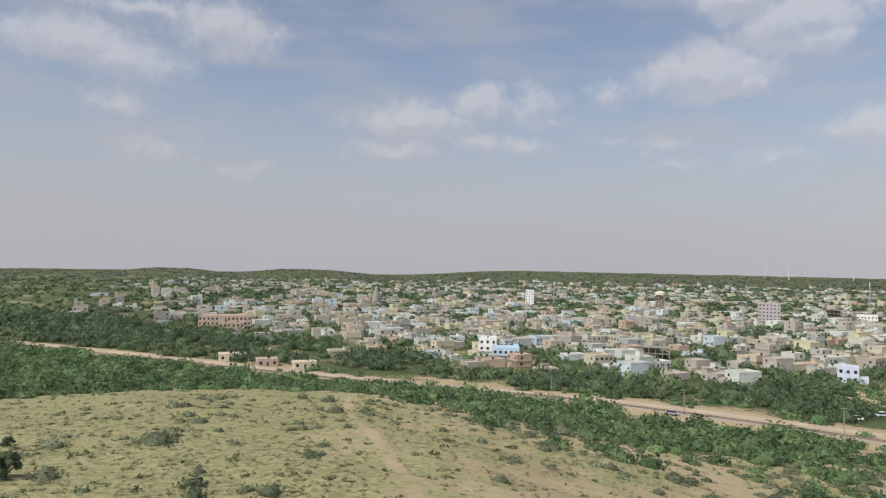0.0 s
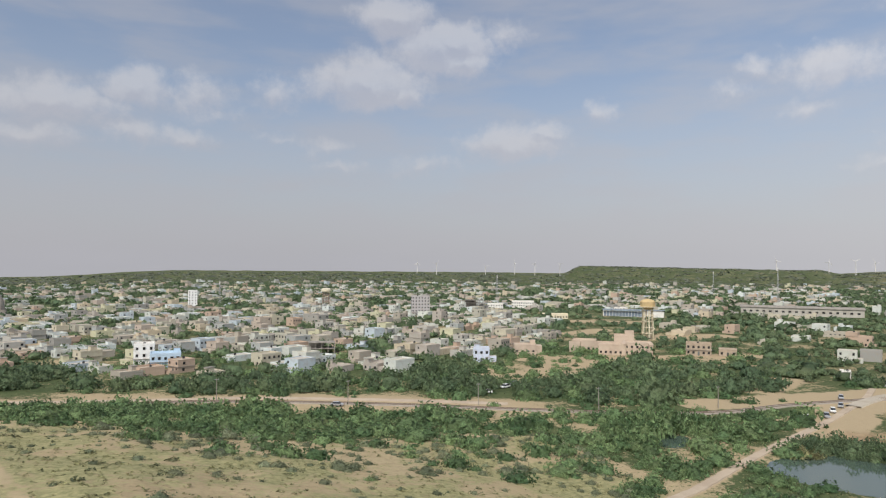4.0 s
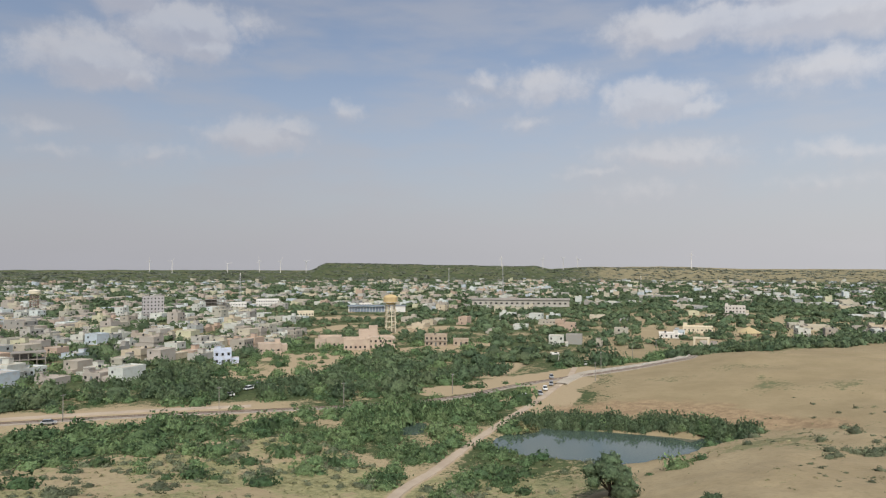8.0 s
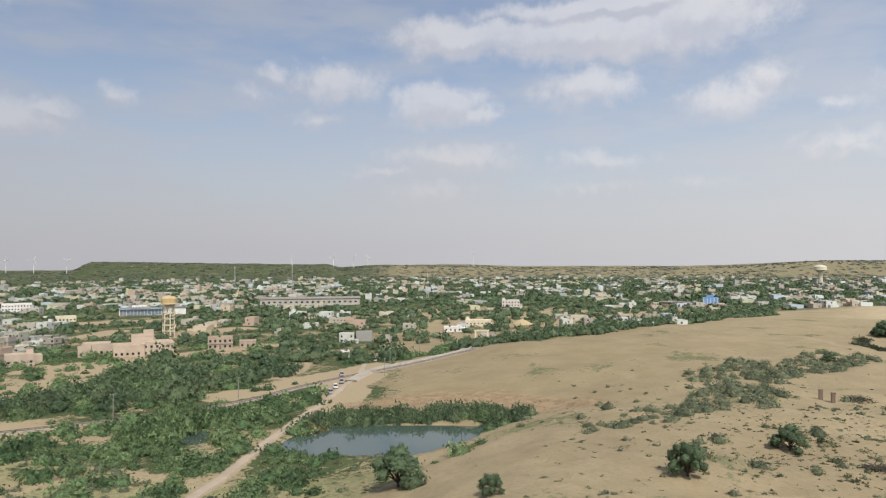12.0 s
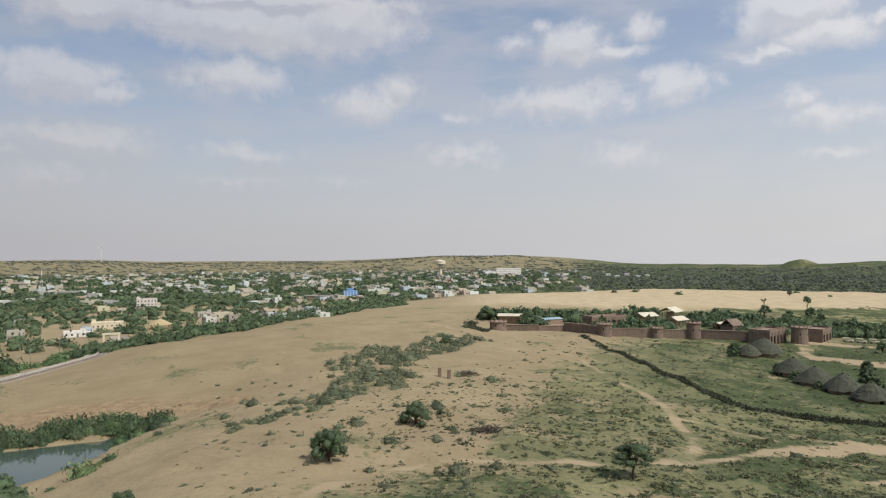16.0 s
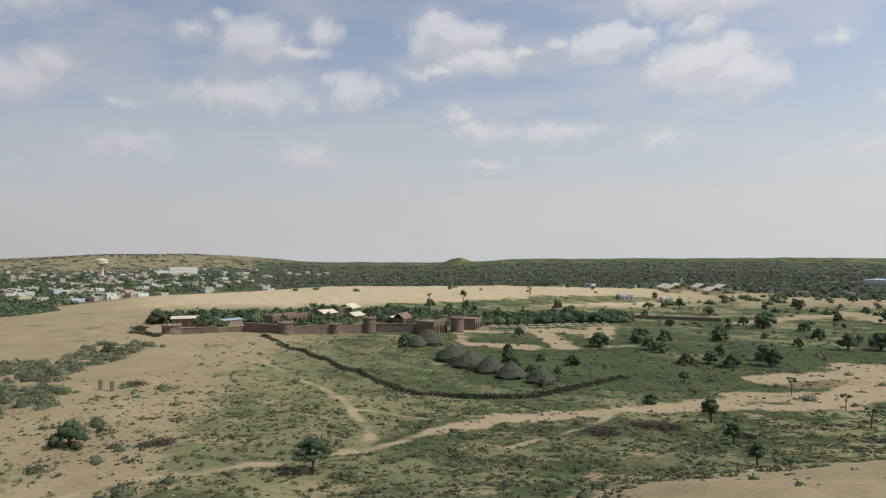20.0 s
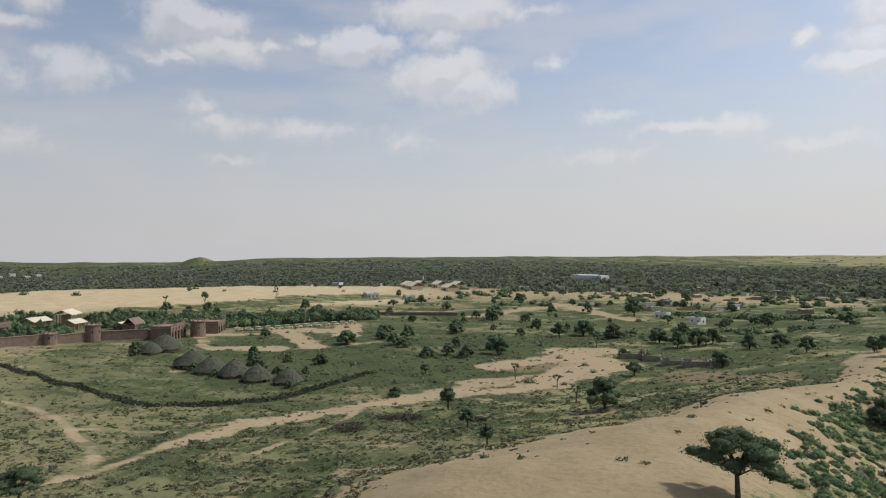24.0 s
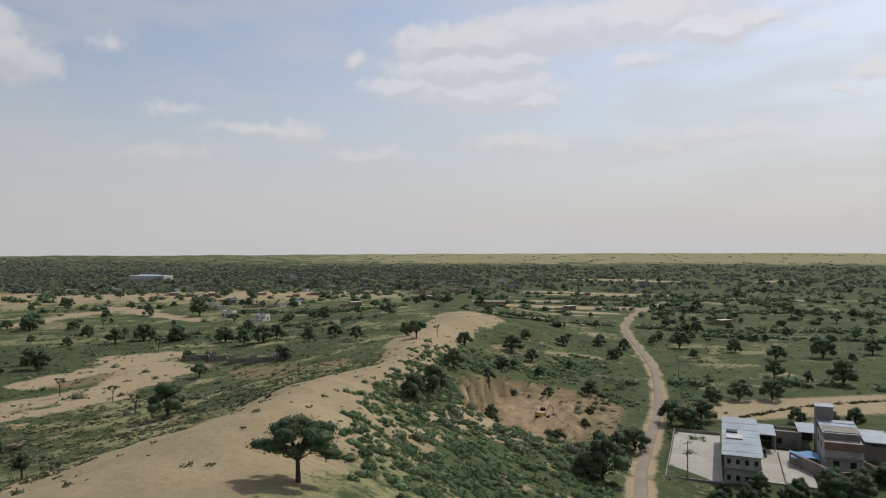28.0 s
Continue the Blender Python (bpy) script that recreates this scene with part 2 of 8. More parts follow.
M_HOUSE = town_wall("house_plaster", False)
M_FAR_HOUSE = town_wall("far_house_plaster", True)


def leaf_mat(name, dark, light, dry=0.0):
    m, nt, b = material(name, 0.75)
    t = put(nt, "ShaderNodeAttribute", attr="tint").outputs["Fac"]
    isl = put(nt, "ShaderNodeNewGeometry").outputs["Random Per Island"]
    c = mixc(nt, t, rgb(*dark), rgb(*light))
    # sprays of small leaves: light tips, darker stems, shade between leaves painted in
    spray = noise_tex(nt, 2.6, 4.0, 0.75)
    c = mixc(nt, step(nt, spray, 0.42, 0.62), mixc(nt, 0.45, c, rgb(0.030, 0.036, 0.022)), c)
    hs = put(nt, "ShaderNodeHueSaturation", {"Color": c, "Value": step(nt, isl, 0, 1, 1.05, 1.7), "Hue": step(nt, isl, 0, 1, 0.49, 0.51)})
    bump(nt, b, spray, 0.9, 0.5)
    nt.links.new(hs.outputs[0], b.inputs["Base Color"])
    # leaves let part of the light through
    thin = put(nt, "ShaderNodeBsdfTranslucent", {"Color": hs.outputs[0]})
    both = put(nt, "ShaderNodeMixShader", {0: 0.22, 1: b.outputs[0], 2: thin.outputs[0]})
    nt.links.new(both.outputs[0], nt.nodes["Material Output"].inputs[0])
    return m


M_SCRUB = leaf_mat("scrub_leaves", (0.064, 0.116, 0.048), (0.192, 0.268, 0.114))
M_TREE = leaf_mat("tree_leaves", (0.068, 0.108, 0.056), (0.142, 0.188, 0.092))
# leaves of the far woods: distance haze is mixed into these paler, greyer tones
M_FAR = leaf_mat("haze_tinted_leaves", (0.098, 0.112, 0.086), (0.162, 0.172, 0.128))
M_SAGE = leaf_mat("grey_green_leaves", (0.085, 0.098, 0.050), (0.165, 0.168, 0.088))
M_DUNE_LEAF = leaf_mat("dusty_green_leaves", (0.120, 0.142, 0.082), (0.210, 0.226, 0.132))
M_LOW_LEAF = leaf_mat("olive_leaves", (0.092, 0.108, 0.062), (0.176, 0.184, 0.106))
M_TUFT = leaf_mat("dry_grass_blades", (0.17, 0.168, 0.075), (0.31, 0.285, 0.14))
M_DEADWOOD = worn("dead_brushwood", (0.07, 0.06, 0.045), (0.13, 0.11, 0.08), 1.0)
M_BARK = worn("bark", (0.07, 0.055, 0.04), (0.12, 0.095, 0.07), 2.0, 0.95)
M_DARK = worn("dark_opening", (0.02, 0.02, 0.022), (0.035, 0.033, 0.03), 1.0, 0.5)
M_DOOR = worn("door_paint", (0.10, 0.13, 0.14), (0.16, 0.12, 0.08), 0.8, 0.6, by_object=0.4)
M_TANK = worn("black_plastic", (0.02, 0.02, 0.022), (0.04, 0.04, 0.042), 0.8, 0.5)
M_WHITE = worn("white_paint", (0.77, 0.745, 0.69), (0.64, 0.605, 0.545), 0.4)
M_CONCRETE = worn("grey_concrete", (0.31, 0.28, 0.24), (0.23, 0.21, 0.175), 0.3)
M_YARD = worn("pale_concrete_yard", (0.47, 0.44, 0.385), (0.37, 0.34, 0.29), 0.15)
M_STONE = worn("red_brown_stone", (0.225, 0.168, 0.128), (0.155, 0.115, 0.09), 0.5, by_object=0.12)
M_STONE_PALE = worn("pinkish_stone", (0.32, 0.235, 0.18), (0.26, 0.19, 0.145), 0.4)
M_PINK = worn("pink_sandstone_plaster", (0.52, 0.42, 0.325), (0.44, 0.345, 0.265), 0.25)
M_BRICK = worn("raw_brick", (0.28, 0.175, 0.13), (0.22, 0.145, 0.11), 0.5)
M_YELLOW = worn("ochre_paint", (0.58, 0.43, 0.22), (0.48, 0.36, 0.19), 0.4)
M_BLUE = worn("sky_blue_paint", (0.50, 0.62, 0.72), (0.43, 0.54, 0.64), 0.4)
M_BLUE_DEEP = worn("bright_blue_paint", (0.20, 0.34, 0.58), (0.16, 0.28, 0.49), 0.4)
M_CREAM = worn("cream_paint", (0.70, 0.62, 0.45), (0.60, 0.52, 0.38), 0.4)
M_TIN = worn("galvanised_sheet", (0.30, 0.345, 0.385), (0.22, 0.25, 0.28), 0.25, 0.55, 0.3)
M_THATCH = worn("grey_thatch", (0.058, 0.063, 0.045), (0.100, 0.100, 0.068), 1.5, grain=9.0)
M_MUD = worn("mud_plaster", (0.40, 0.29, 0.20), (0.32, 0.23, 0.16), 0.5)
M_PLASTER = worn("stained_lime_plaster", (0.56, 0.53, 0.47), (0.36, 0.33, 0.28), 0.5)
M_SHELL = worn("rough_brown_masonry", (0.42, 0.345, 0.26), (0.33, 0.26, 0.19), 0.5)
M_SHADE_BLUE = worn("gallery_shade_blue", (0.22, 0.27, 0.32), (0.15, 0.18, 0.22), 0.5)
M_RUIN = worn("grey_rubble_stone", (0.30, 0.27, 0.22), (0.20, 0.175, 0.14), 0.9)
M_ASPHALT = worn("worn_asphalt", (0.25, 0.208, 0.16), (0.32, 0.265, 0.195), 0.2)
M_CAUSEWAY = worn("dusty_pale_concrete", (0.44, 0.385, 0.305), (0.36, 0.31, 0.24), 0.15)
M_DIRT = worn("dirt_road", (0.47, 0.38, 0.28), (0.38, 0.30, 0.22), 0.12)
M_GRAVEL = worn("ballast", (0.28, 0.245, 0.20), (0.36, 0.31, 0.25), 0.4, grain=3.0)
M_RAIL = worn("rusty_steel", (0.16, 0.11, 0.08), (0.22, 0.17, 0.13), 2.0, 0.75, 0.2)
M_STEEL = worn("grey_steel", (0.50, 0.50, 0.50), (0.40, 0.40, 0.40), 0.5, 0.5, 0.3)
M_CANVAS = worn("pale_canvas_roof", (0.68, 0.62, 0.48), (0.58, 0.52, 0.40), 0.4)

m_water, nt_, b_ = material("pond_water", 0.07)
b_.inputs["Base Color"].default_value = rgb(0.062, 0.090, 0.072)
b_.inputs["Specular IOR Level"].default_value = 0.5
bump(nt_, b_, noise_tex(nt_, 1.2, 3.0), 0.05, 0.02)
M_WATER = m_water

# the ground: bare sand, dry grass and green cover mixed by the weights laid on the land
m_ground, nt_, b_ = material("desert_ground", 0.95)
b_.inputs["Specular IOR Level"].default_value = 0.1
att = put(nt_, "ShaderNodeSeparateColor", {0: put(nt_, "ShaderNodeAttribute", attr="cover").outputs["Color"]})
n_big, n_mid, n_fine, n_spot = noise_tex(nt_, 0.012, 5.0), noise_tex(nt_, 0.09, 5.0), noise_tex(nt_, 0.9, 4.0), noise_tex(nt_, 0.35, 6.0, 0.7)
sand = mixc(nt_, step(nt_, n_mid, 0.3, 0.7), rgb(0.408, 0.330, 0.200), rgb(0.345, 0.274, 0.162))
sand = mixc(nt_, step(nt_, n_big, 0.46, 0.66, 0.0, 0.55), sand, rgb(0.30, 0.232, 0.140))
sand = mixc(nt_, step(nt_, n_fine, 0.45, 0.68, 0.0, 0.6), sand, rgb(0.258, 0.208, 0.120))
sand = mixc(nt_, put(nt_, "ShaderNodeAttribute", attr="cover").outputs["Alpha"], sand, mixc(nt_, step(nt_, n_mid, 0.3, 0.7), rgb(0.312, 0.246, 0.145), rgb(0.258, 0.206, 0.118)))
# the sun patch on the strip behind the fort is painted as paler sand
sand = mixc(nt_, put(nt_, "ShaderNodeAttribute", attr="pale").outputs["Fac"], sand, mixc(nt_, step(nt_, n_mid, 0.3, 0.7), rgb(0.56, 0.455, 0.29), rgb(0.47, 0.38, 0.235)))
dry = mixc(nt_, step(nt_, n_fine, 0.32, 0.68), rgb(0.330, 0.302, 0.155), rgb(0.190, 0.188, 0.090))
dry = mixc(nt_, step(nt_, put(nt_, "ShaderNodeAttribute", attr="cover").outputs["Alpha"], 0.0, 0.6, 0.0, 0.9), dry, mixc(nt_, n_fine, rgb(0.172, 0.170, 0.088), rgb(0.108, 0.116, 0.058)))
green = mixc(nt_, step(nt_, n_mid, 0.35, 0.65), rgb(0.084, 0.104, 0.045), rgb(0.054, 0.073, 0.031))
green = mixc(nt_, step(nt_, n_spot, 0.5, 0.72, 0.0, 0.6), green, rgb(0.128, 0.136, 0.064))


def patch(weight, soft=0.13):
    """Cover that breaks into patches and tufts where its weight is low."""
    s = put(nt_, "ShaderNodeMath", {0: n_spot, 1: 0.6, 2: put(nt_, "ShaderNodeMath", {0: n_mid, 1: 0.45, 2: put(nt_, "ShaderNodeMath", {0: n_fine, 1: 0.5, 2: -0.275}, op="MULTIPLY_ADD").outputs[0]}, op="MULTIPLY_ADD").outputs[0]}, op="MULTIPLY_ADD").outputs[0]
    k = put(nt_, "ShaderNodeMath", {0: put(nt_, "ShaderNodeMath", {0: weight, 1: 0.62, 2: 0.19}, op="MULTIPLY_ADD").outputs[0], 1: s}, op="SUBTRACT").outputs[0]
    return step(nt_, k, -soft * 0.5, soft * 0.5)


col = mixc(nt_, patch(att.outputs[1]), sand, dry)
col = mixc(nt_, patch(att.outputs[0]), col, green)
soft_track = step(nt_, put(nt_, "ShaderNodeMath", {0: n_spot, 1: 0.9, 2: put(nt_, "ShaderNodeMath", {0: att.outputs[2], 1: -0.45}, op="ADD").outputs[0]}, op="MULTIPLY_ADD").outputs[0], 0.2, 0.7)
soft_track = put(nt_, "ShaderNodeMath", {0: soft_track, 1: step(nt_, att.outputs[2], 0.0, 0.15)}, op="MULTIPLY").outputs[0]
col = mixc(nt_, soft_track, col, mixc(nt_, n_fine, rgb(0.40, 0.318, 0.20), rgb(0.345, 0.268, 0.165)))
cut_w = put(nt_, "ShaderNodeAttribute", attr="cut").outputs["Fac"]
col = mixc(nt_, cut_w, col, mixc(nt_, step(nt_, n_spot, 0.35, 0.65), rgb(0.37, 0.265, 0.155), rgb(0.22, 0.15, 0.09)))
nt_.links.new(col, b_.inputs["Base Color"])
bump(nt_, b_, put(nt_, "ShaderNodeMath", {0: n_fine, 1: n_spot}, op="ADD").outputs[0], 0.65, 0.3)
M_GROUND = m_ground

# ---- the land ----
AZ = [-40, -20, 0, 15, 30, 45, 58, 66, 75, 85, 92, 100, 115, 130, 145, 158, 166, 173, 180, 187, 195, 205, 220, 270]
# height of the land on rings round the hill, by compass bearing
RINGS = [
    (60, [20, 21, 21, 20, 18, 16, 16, 18, 19, 19, 19, 19, 19, 19, 21, 23, 24, 23, 19, 15, 12, 10, 8, 12]),
    (100, [18, 18, 17, 13, 9, 3, 5, 11, 15, 15, 14.5, 14, 14, 13, 15, 19, 21.5, 20, 14, 9, 5, 2, 0, 4]),
    (150, [14, 14, 12, 6, 2.5, 0, 0, 2, 9, 12, 12, 11.5, 10, 8, 8, 9, 15, 18, 15, 6, 1, 0, 0, 0]),
    (200, [9, 9, 6.5, 0.5, 0, 0, 0, 0, 2, 9, 10, 10, 9, 6, 5.5, 6, 8, 14, 15, 4, 0, 0, 0, 0]),
    (250, [2, 2, 0, 0, 0, 0, 0, 3, 7, 9.5, 9.5, 9.5, 8, 5.5, 5, 5.5, 6, 12, 15.5, 3, 0, 0, 0, 0]),
    (310, [0, 0, 0, 0, 0, 0, 0, 2, 11, 11, 10, 9.5, 7.5, 5.5, 5, 5, 6, 10, 16, 8, 0, 0, 0, 0]),
    (400, [0, 0, 0, 0, 0, 0, 0, 0, 3.5, 11.5, 11, 10, 7, 5, 5, 5, 5, 8, 13, 9, 2, 0, 0, 0]),
    (480, [0, 0, 0, 0, 0, 0, 0, 0, 0, 6, 11.5, 11, 8, 6, 6, 6, 6, 6, 8, 5, 1, 0, 0, 0]),
    (570, [0, 0, 0, 0, 0, 0, 0, 0, 0, 1, 6, 12, 10, 9, 6, 5, 4, 4, 4, 2, 0, 0, 0, 0]),
    (720, [0, 0, 0, 0, 0, 0, 0, 0, 0, 0, 0, 6, 13, 12, 8, 4, 2, 1, 1, 0, 0, 0, 0, 0]),
    (900, [0] * 24),
]


def smooth(a, b, x):
    k = np.clip((x - a) / (b - a), 0, 1)
    return k * k * (3 - 2 * k)


def hump(x, y, x0, y0, x1, y1, w):
    """1 along the line from (x0, y0) to (x1, y1), falling to 0 over w."""
    dx, dy = x1 - x0, y1 - y0
    k = np.clip(((x - x0) * dx + (y - y0) * dy) / (dx * dx + dy * dy + 1e-9), 0, 1)
    d = np.hypot(x - x0 - k * dx, y - y0 - k * dy)
    return smooth(w, 0, d)


def wave(x, y, s, seed):
    """Cheap smooth noise, about -1 to 1, from a few sines."""
    r = np.random.RandomState(seed)
    z = 0
    for i in range(6):
        a, p, f = r.uniform(0, 6.28), r.uniform(0, 6.28), r.uniform(0.6, 1.9)
        z = z + np.sin((x * np.cos(a) + y * np.sin(a)) * f * 6.28 / s + p + 1.3 * np.sin((x * np.sin(a) - y * np.cos(a)) * f * 3.1 / s + p * 2))
    return z / 3.2


def bearing(x, y):
    return (np.degrees(np.arctan2(x, y)) + 60) % 360 - 60


def ridge(az, a0, a1, soft):
    return smooth(a0 - soft, a0 + soft, az) * smooth(a1 + soft, a1 - soft, az)


def basin(x, y):
    """1 in the middle of the pond, 0 on its banks."""
    return np.maximum.reduce([hump(x, y, 151, 96, 157, 74, 17), hump(x, y, 157, 96, 170, 68, 18), hump(x, y, 165, 69, 179, 60, 12), hump(x, y, 150, 74, 158, 66, 12)])


def ground(x, y):
    x, y = np.asarray(x, float), np.asarray(y, float)
    r, az = np.hypot(x, y), bearing(x, y)
    hs = np.stack([sum(np.interp(az + o, AZ, h, period=360) for o in (-3, -1.5, 0, 1.5, 3)) / 5 for _, h in RINGS])
    rs = np.array([q for q, _ in RINGS], float)
    i = np.clip(np.searchsorted(rs, r) - 1, 0, len(rs) - 2)
    k = np.clip((r - rs[i]) / (rs[i + 1] - rs[i]), 0, 1)
    lo, hi = np.take_along_axis(hs, i[None], 0)[0], np.take_along_axis(hs, (i + 1)[None], 0)[0]
    z = lo + (hi - lo) * k
    z = 22 + (z - 22) * smooth(6, 57, r)
    # dune relief on the sand, none on the plain
    z = z + smooth(3, 9, z) * (0.5 * wave(x, y, 45, 3) + 0.22 * wave(x, y, 14, 5)) + smooth(500, 900, r) * 1.5 * wave(x, y, 300, 8)
    # crest of the long sand ridge
    z = z + 2.4 * np.maximum.reduce([hump(x, y, 40, -62, 22, -96, 24), hump(x, y, 22, -96, 20, -128, 18), hump(x, y, 20, -128, 6, -160, 14), hump(x, y, 6, -160, 4, -215, 13), hump(x, y, 4, -215, -20, -335, 16)])
    # basin of the pond and the ditch beside the road
    k = smooth(0.08, 0.45, basin(x, y))
    z = z * (1 - k) - 1.3 * k
    k = smooth(0.1, 0.5, hump(x, y, 139, 131, 146, 136, 6.5))
    z = z * (1 - k) - 1.2 * k
    # the quarried face on the west side of the ridge
    k = hump(x, y, -25, -164, -35, -192, 23)
    k = smooth(0.06, 0.2, k + smooth(0.0, 0.05, k) * (0.06 * wave(x, y, 9, 33) + 0.05 * wave(x, y, 4, 34)))
    z = z * (1 - k) + np.minimum(z, 1.0 + 0.9 * wave(x, y, 8, 35) + 0.5 * wave(x, y, 3.5, 36)) * k
    # the land rises a little to the horizon, with low hills on it
    north = smooth(150, 60, np.abs(az - 20))
    z = z + (24 * north - 44 * smooth(7, -5, az) * smooth(-60, -45, az)) * np.clip((r - 1000) / 3900, 0, 1) ** 1.2
    far = smooth(2300, 3300, r)
    z = z + far * (20 * ridge(az, -24.5, -20, 1.5) + 24 * ridge(az, -15, -8, 2.5) - 20 * ridge(az, 112, 128, 4) + 3 * ridge(az, 4, 40, 8) + 50 * ridge(az, 38.9, 58, 0.8) * (1 - 0.32 * smooth(40, 57, az)) + 28 * ridge(az, 59, 72, 3) + 14 * ridge(az, 72, 90, 4) + 6 * ridge(az, 132, 215, 6)
                   + 44 * ridge(az, 92, 108, 6) + 2 * wave(x, y, 900, 12) + 1.5 * wave(x, y, 330, 14))
    z = z + 36 * smooth(110, 12, np.hypot(x - 2870, y + 2003)) + 14 * smooth(160, 40, np.hypot(x - 2790, y + 2090))
    return z


def spot(az, r, dz=0.0):
    x, y = r * math.sin(radians(az)), r * math.cos(radians(az))
    return x, y, float(ground(x, y)) + dz


def grounded(x, y, dz=0.0):
    return x, y, float(ground(x, y)) + dz


def curve_pts(pts, n=14):
    """A smooth line through the points."""
    p = np.array([pts[0], *pts, pts[-1]], float)
    out = []
    for i in range(1, len(p) - 2):
        for k in np.arange(n) / n:
            a, b, c, d = p[i - 1], p[i], p[i + 1], p[i + 2]
            out.append(0.5 * ((2 * b) + (c - a) * k + (2 * a - 5 * b + 4 * c - d) * k ** 2 + (3 * b - a - 3 * c + d) * k ** 3))
    out.append(p[-2])
    return np.array(out)


def near_line(x, y, pts, w, soft=1.0):
    """1 within w/2 of the line, 0 past it."""
    p = curve_pts(pts, 5)
    best = np.full(np.shape(x), 1e9)
    lo, hi = p.min(0) - 40, p.max(0) + 40
    m = (x > lo[0]) & (x < hi[0]) & (y > lo[1]) & (y < hi[1])
    xs, ys = np.asarray(x)[m], np.asarray(y)[m]
    d = np.full(xs.shape, 1e9)
    for a, b in zip(p[:-1], p[1:]):
        e = b - a
        k = np.clip(((xs - a[0]) * e[0] + (ys - a[1]) * e[1]) / (e @ e + 1e-9), 0, 1)
        d = np.minimum(d, np.hypot(xs - a[0] - k * e[0], ys - a[1] - k * e[1]))
    best[m] = d
    return smooth(w / 2 + soft, w / 2 - soft * 0.3, best)


RAIL = [(-420, 460), (-236, 358), (-122, 306), (-40, 264), (24, 242), (62, 226), (101, 202), (125, 184), (160, 160), (186, 150), (214, 148), (240, 141), (262, 131), (284, 120), (302, 112), (330, 118), (372, 126), (420, 140)]
CAUSEWAY = [(228, 134.5), (242, 137.5), (258, 138.5), (272, 132.5), (290, 122.5), (306, 117), (332, 123.5), (372, 131), (420, 146)]
SIDE_ROAD = [(-236, 366), (-122, 315), (-40, 273), (24, 251), (62, 235), (101, 212), (128, 193)]
POND_ROAD = [(52, 60), (78, 80), (95, 93), (120, 102), (150, 112), (178, 120), (200, 126), (222, 133), (246, 141), (270, 152)]
FARM_ROAD = [(-20, -80), (-34, -108), (-43, -134), (-54, -161), (-65, -188), (-74, -214), (-86, -255), (-97, -309), (-104, -348), (-121, -403), (-149, -469), (-200, -560)]
TRAILS = [
    (1.5, [(-27, 205), (-25, 180), (-20, 150), (-12, 120), (-6, 95), (-2, 75)]),
    (1.8, [(62, 14), (84, 8), (97, 0), (105, -12), (105, -24), (102, -41), (104, -53), (111, -68), (121, -87), (118, -105), (112, -125), (111, -151), (96, -162), (88, -185), (92, -239)]),
    (1.6, [(105, -50), (109, -56), (121, -63), (144, -70), (160, -74), (173, -76)]),
    (0.8, [(173, -76), (190, -75), (205, -76), (239, -81)]),
    (1.0, [(144, -70), (139, -78), (123, -81)]),
    (0.9, [(94, -73), (98, -93), (104, -110), (111, -124)]),
    (5.0, [(284, -198), (266, -190), (250, -178), (236, -182), (222, -186), (208, -204), (200, -235)]),
    (2.5, [(380, -30), (350, -45), (322, -52)]),
]
M_AZ = [-40, -33, -22, 6, 15, 27, 34, 45, 58]


def rail_r(az):
    return np.interp(az, M_AZ, [520, 429, 325, 243, 235, 225, 223, 226, 252])


def rail_gap(az):
    """Open verge along the railway before the town."""
    return 12 * smooth(-8, 2, az) * smooth(41, 34, az)


def scrub_r(az):
    return np.interp(az, [-40, -33, -22, -8, 3.5, 14, 20, 28, 36, 42, 47, 52], [252, 245, 238, 214, 172, 164, 166, 178, 188, 166, 150, 142])


def even_land(az, r):
    """1 on the hilltop and westward of the valley road, 0 elsewhere."""
    return np.maximum(smooth(60, 42, r), np.maximum(smooth(226, 244, az), smooth(-43, -56, az)))


def meadow(x, y):
    """Green ground between the fort and the blown sand behind it."""
    k = np.maximum.reduce([hump(x, y, *q) for q in ((428, -258, 415, -320, 30), (415, -320, 400, -390, 36), (400, -390, 378, -450, 36), (430, -390, 410, -450, 20))])
    return smooth(0.08, 0.4, k + 0.25 * wave(x, y, 24, 49) * smooth(0.0, 0.1, k))


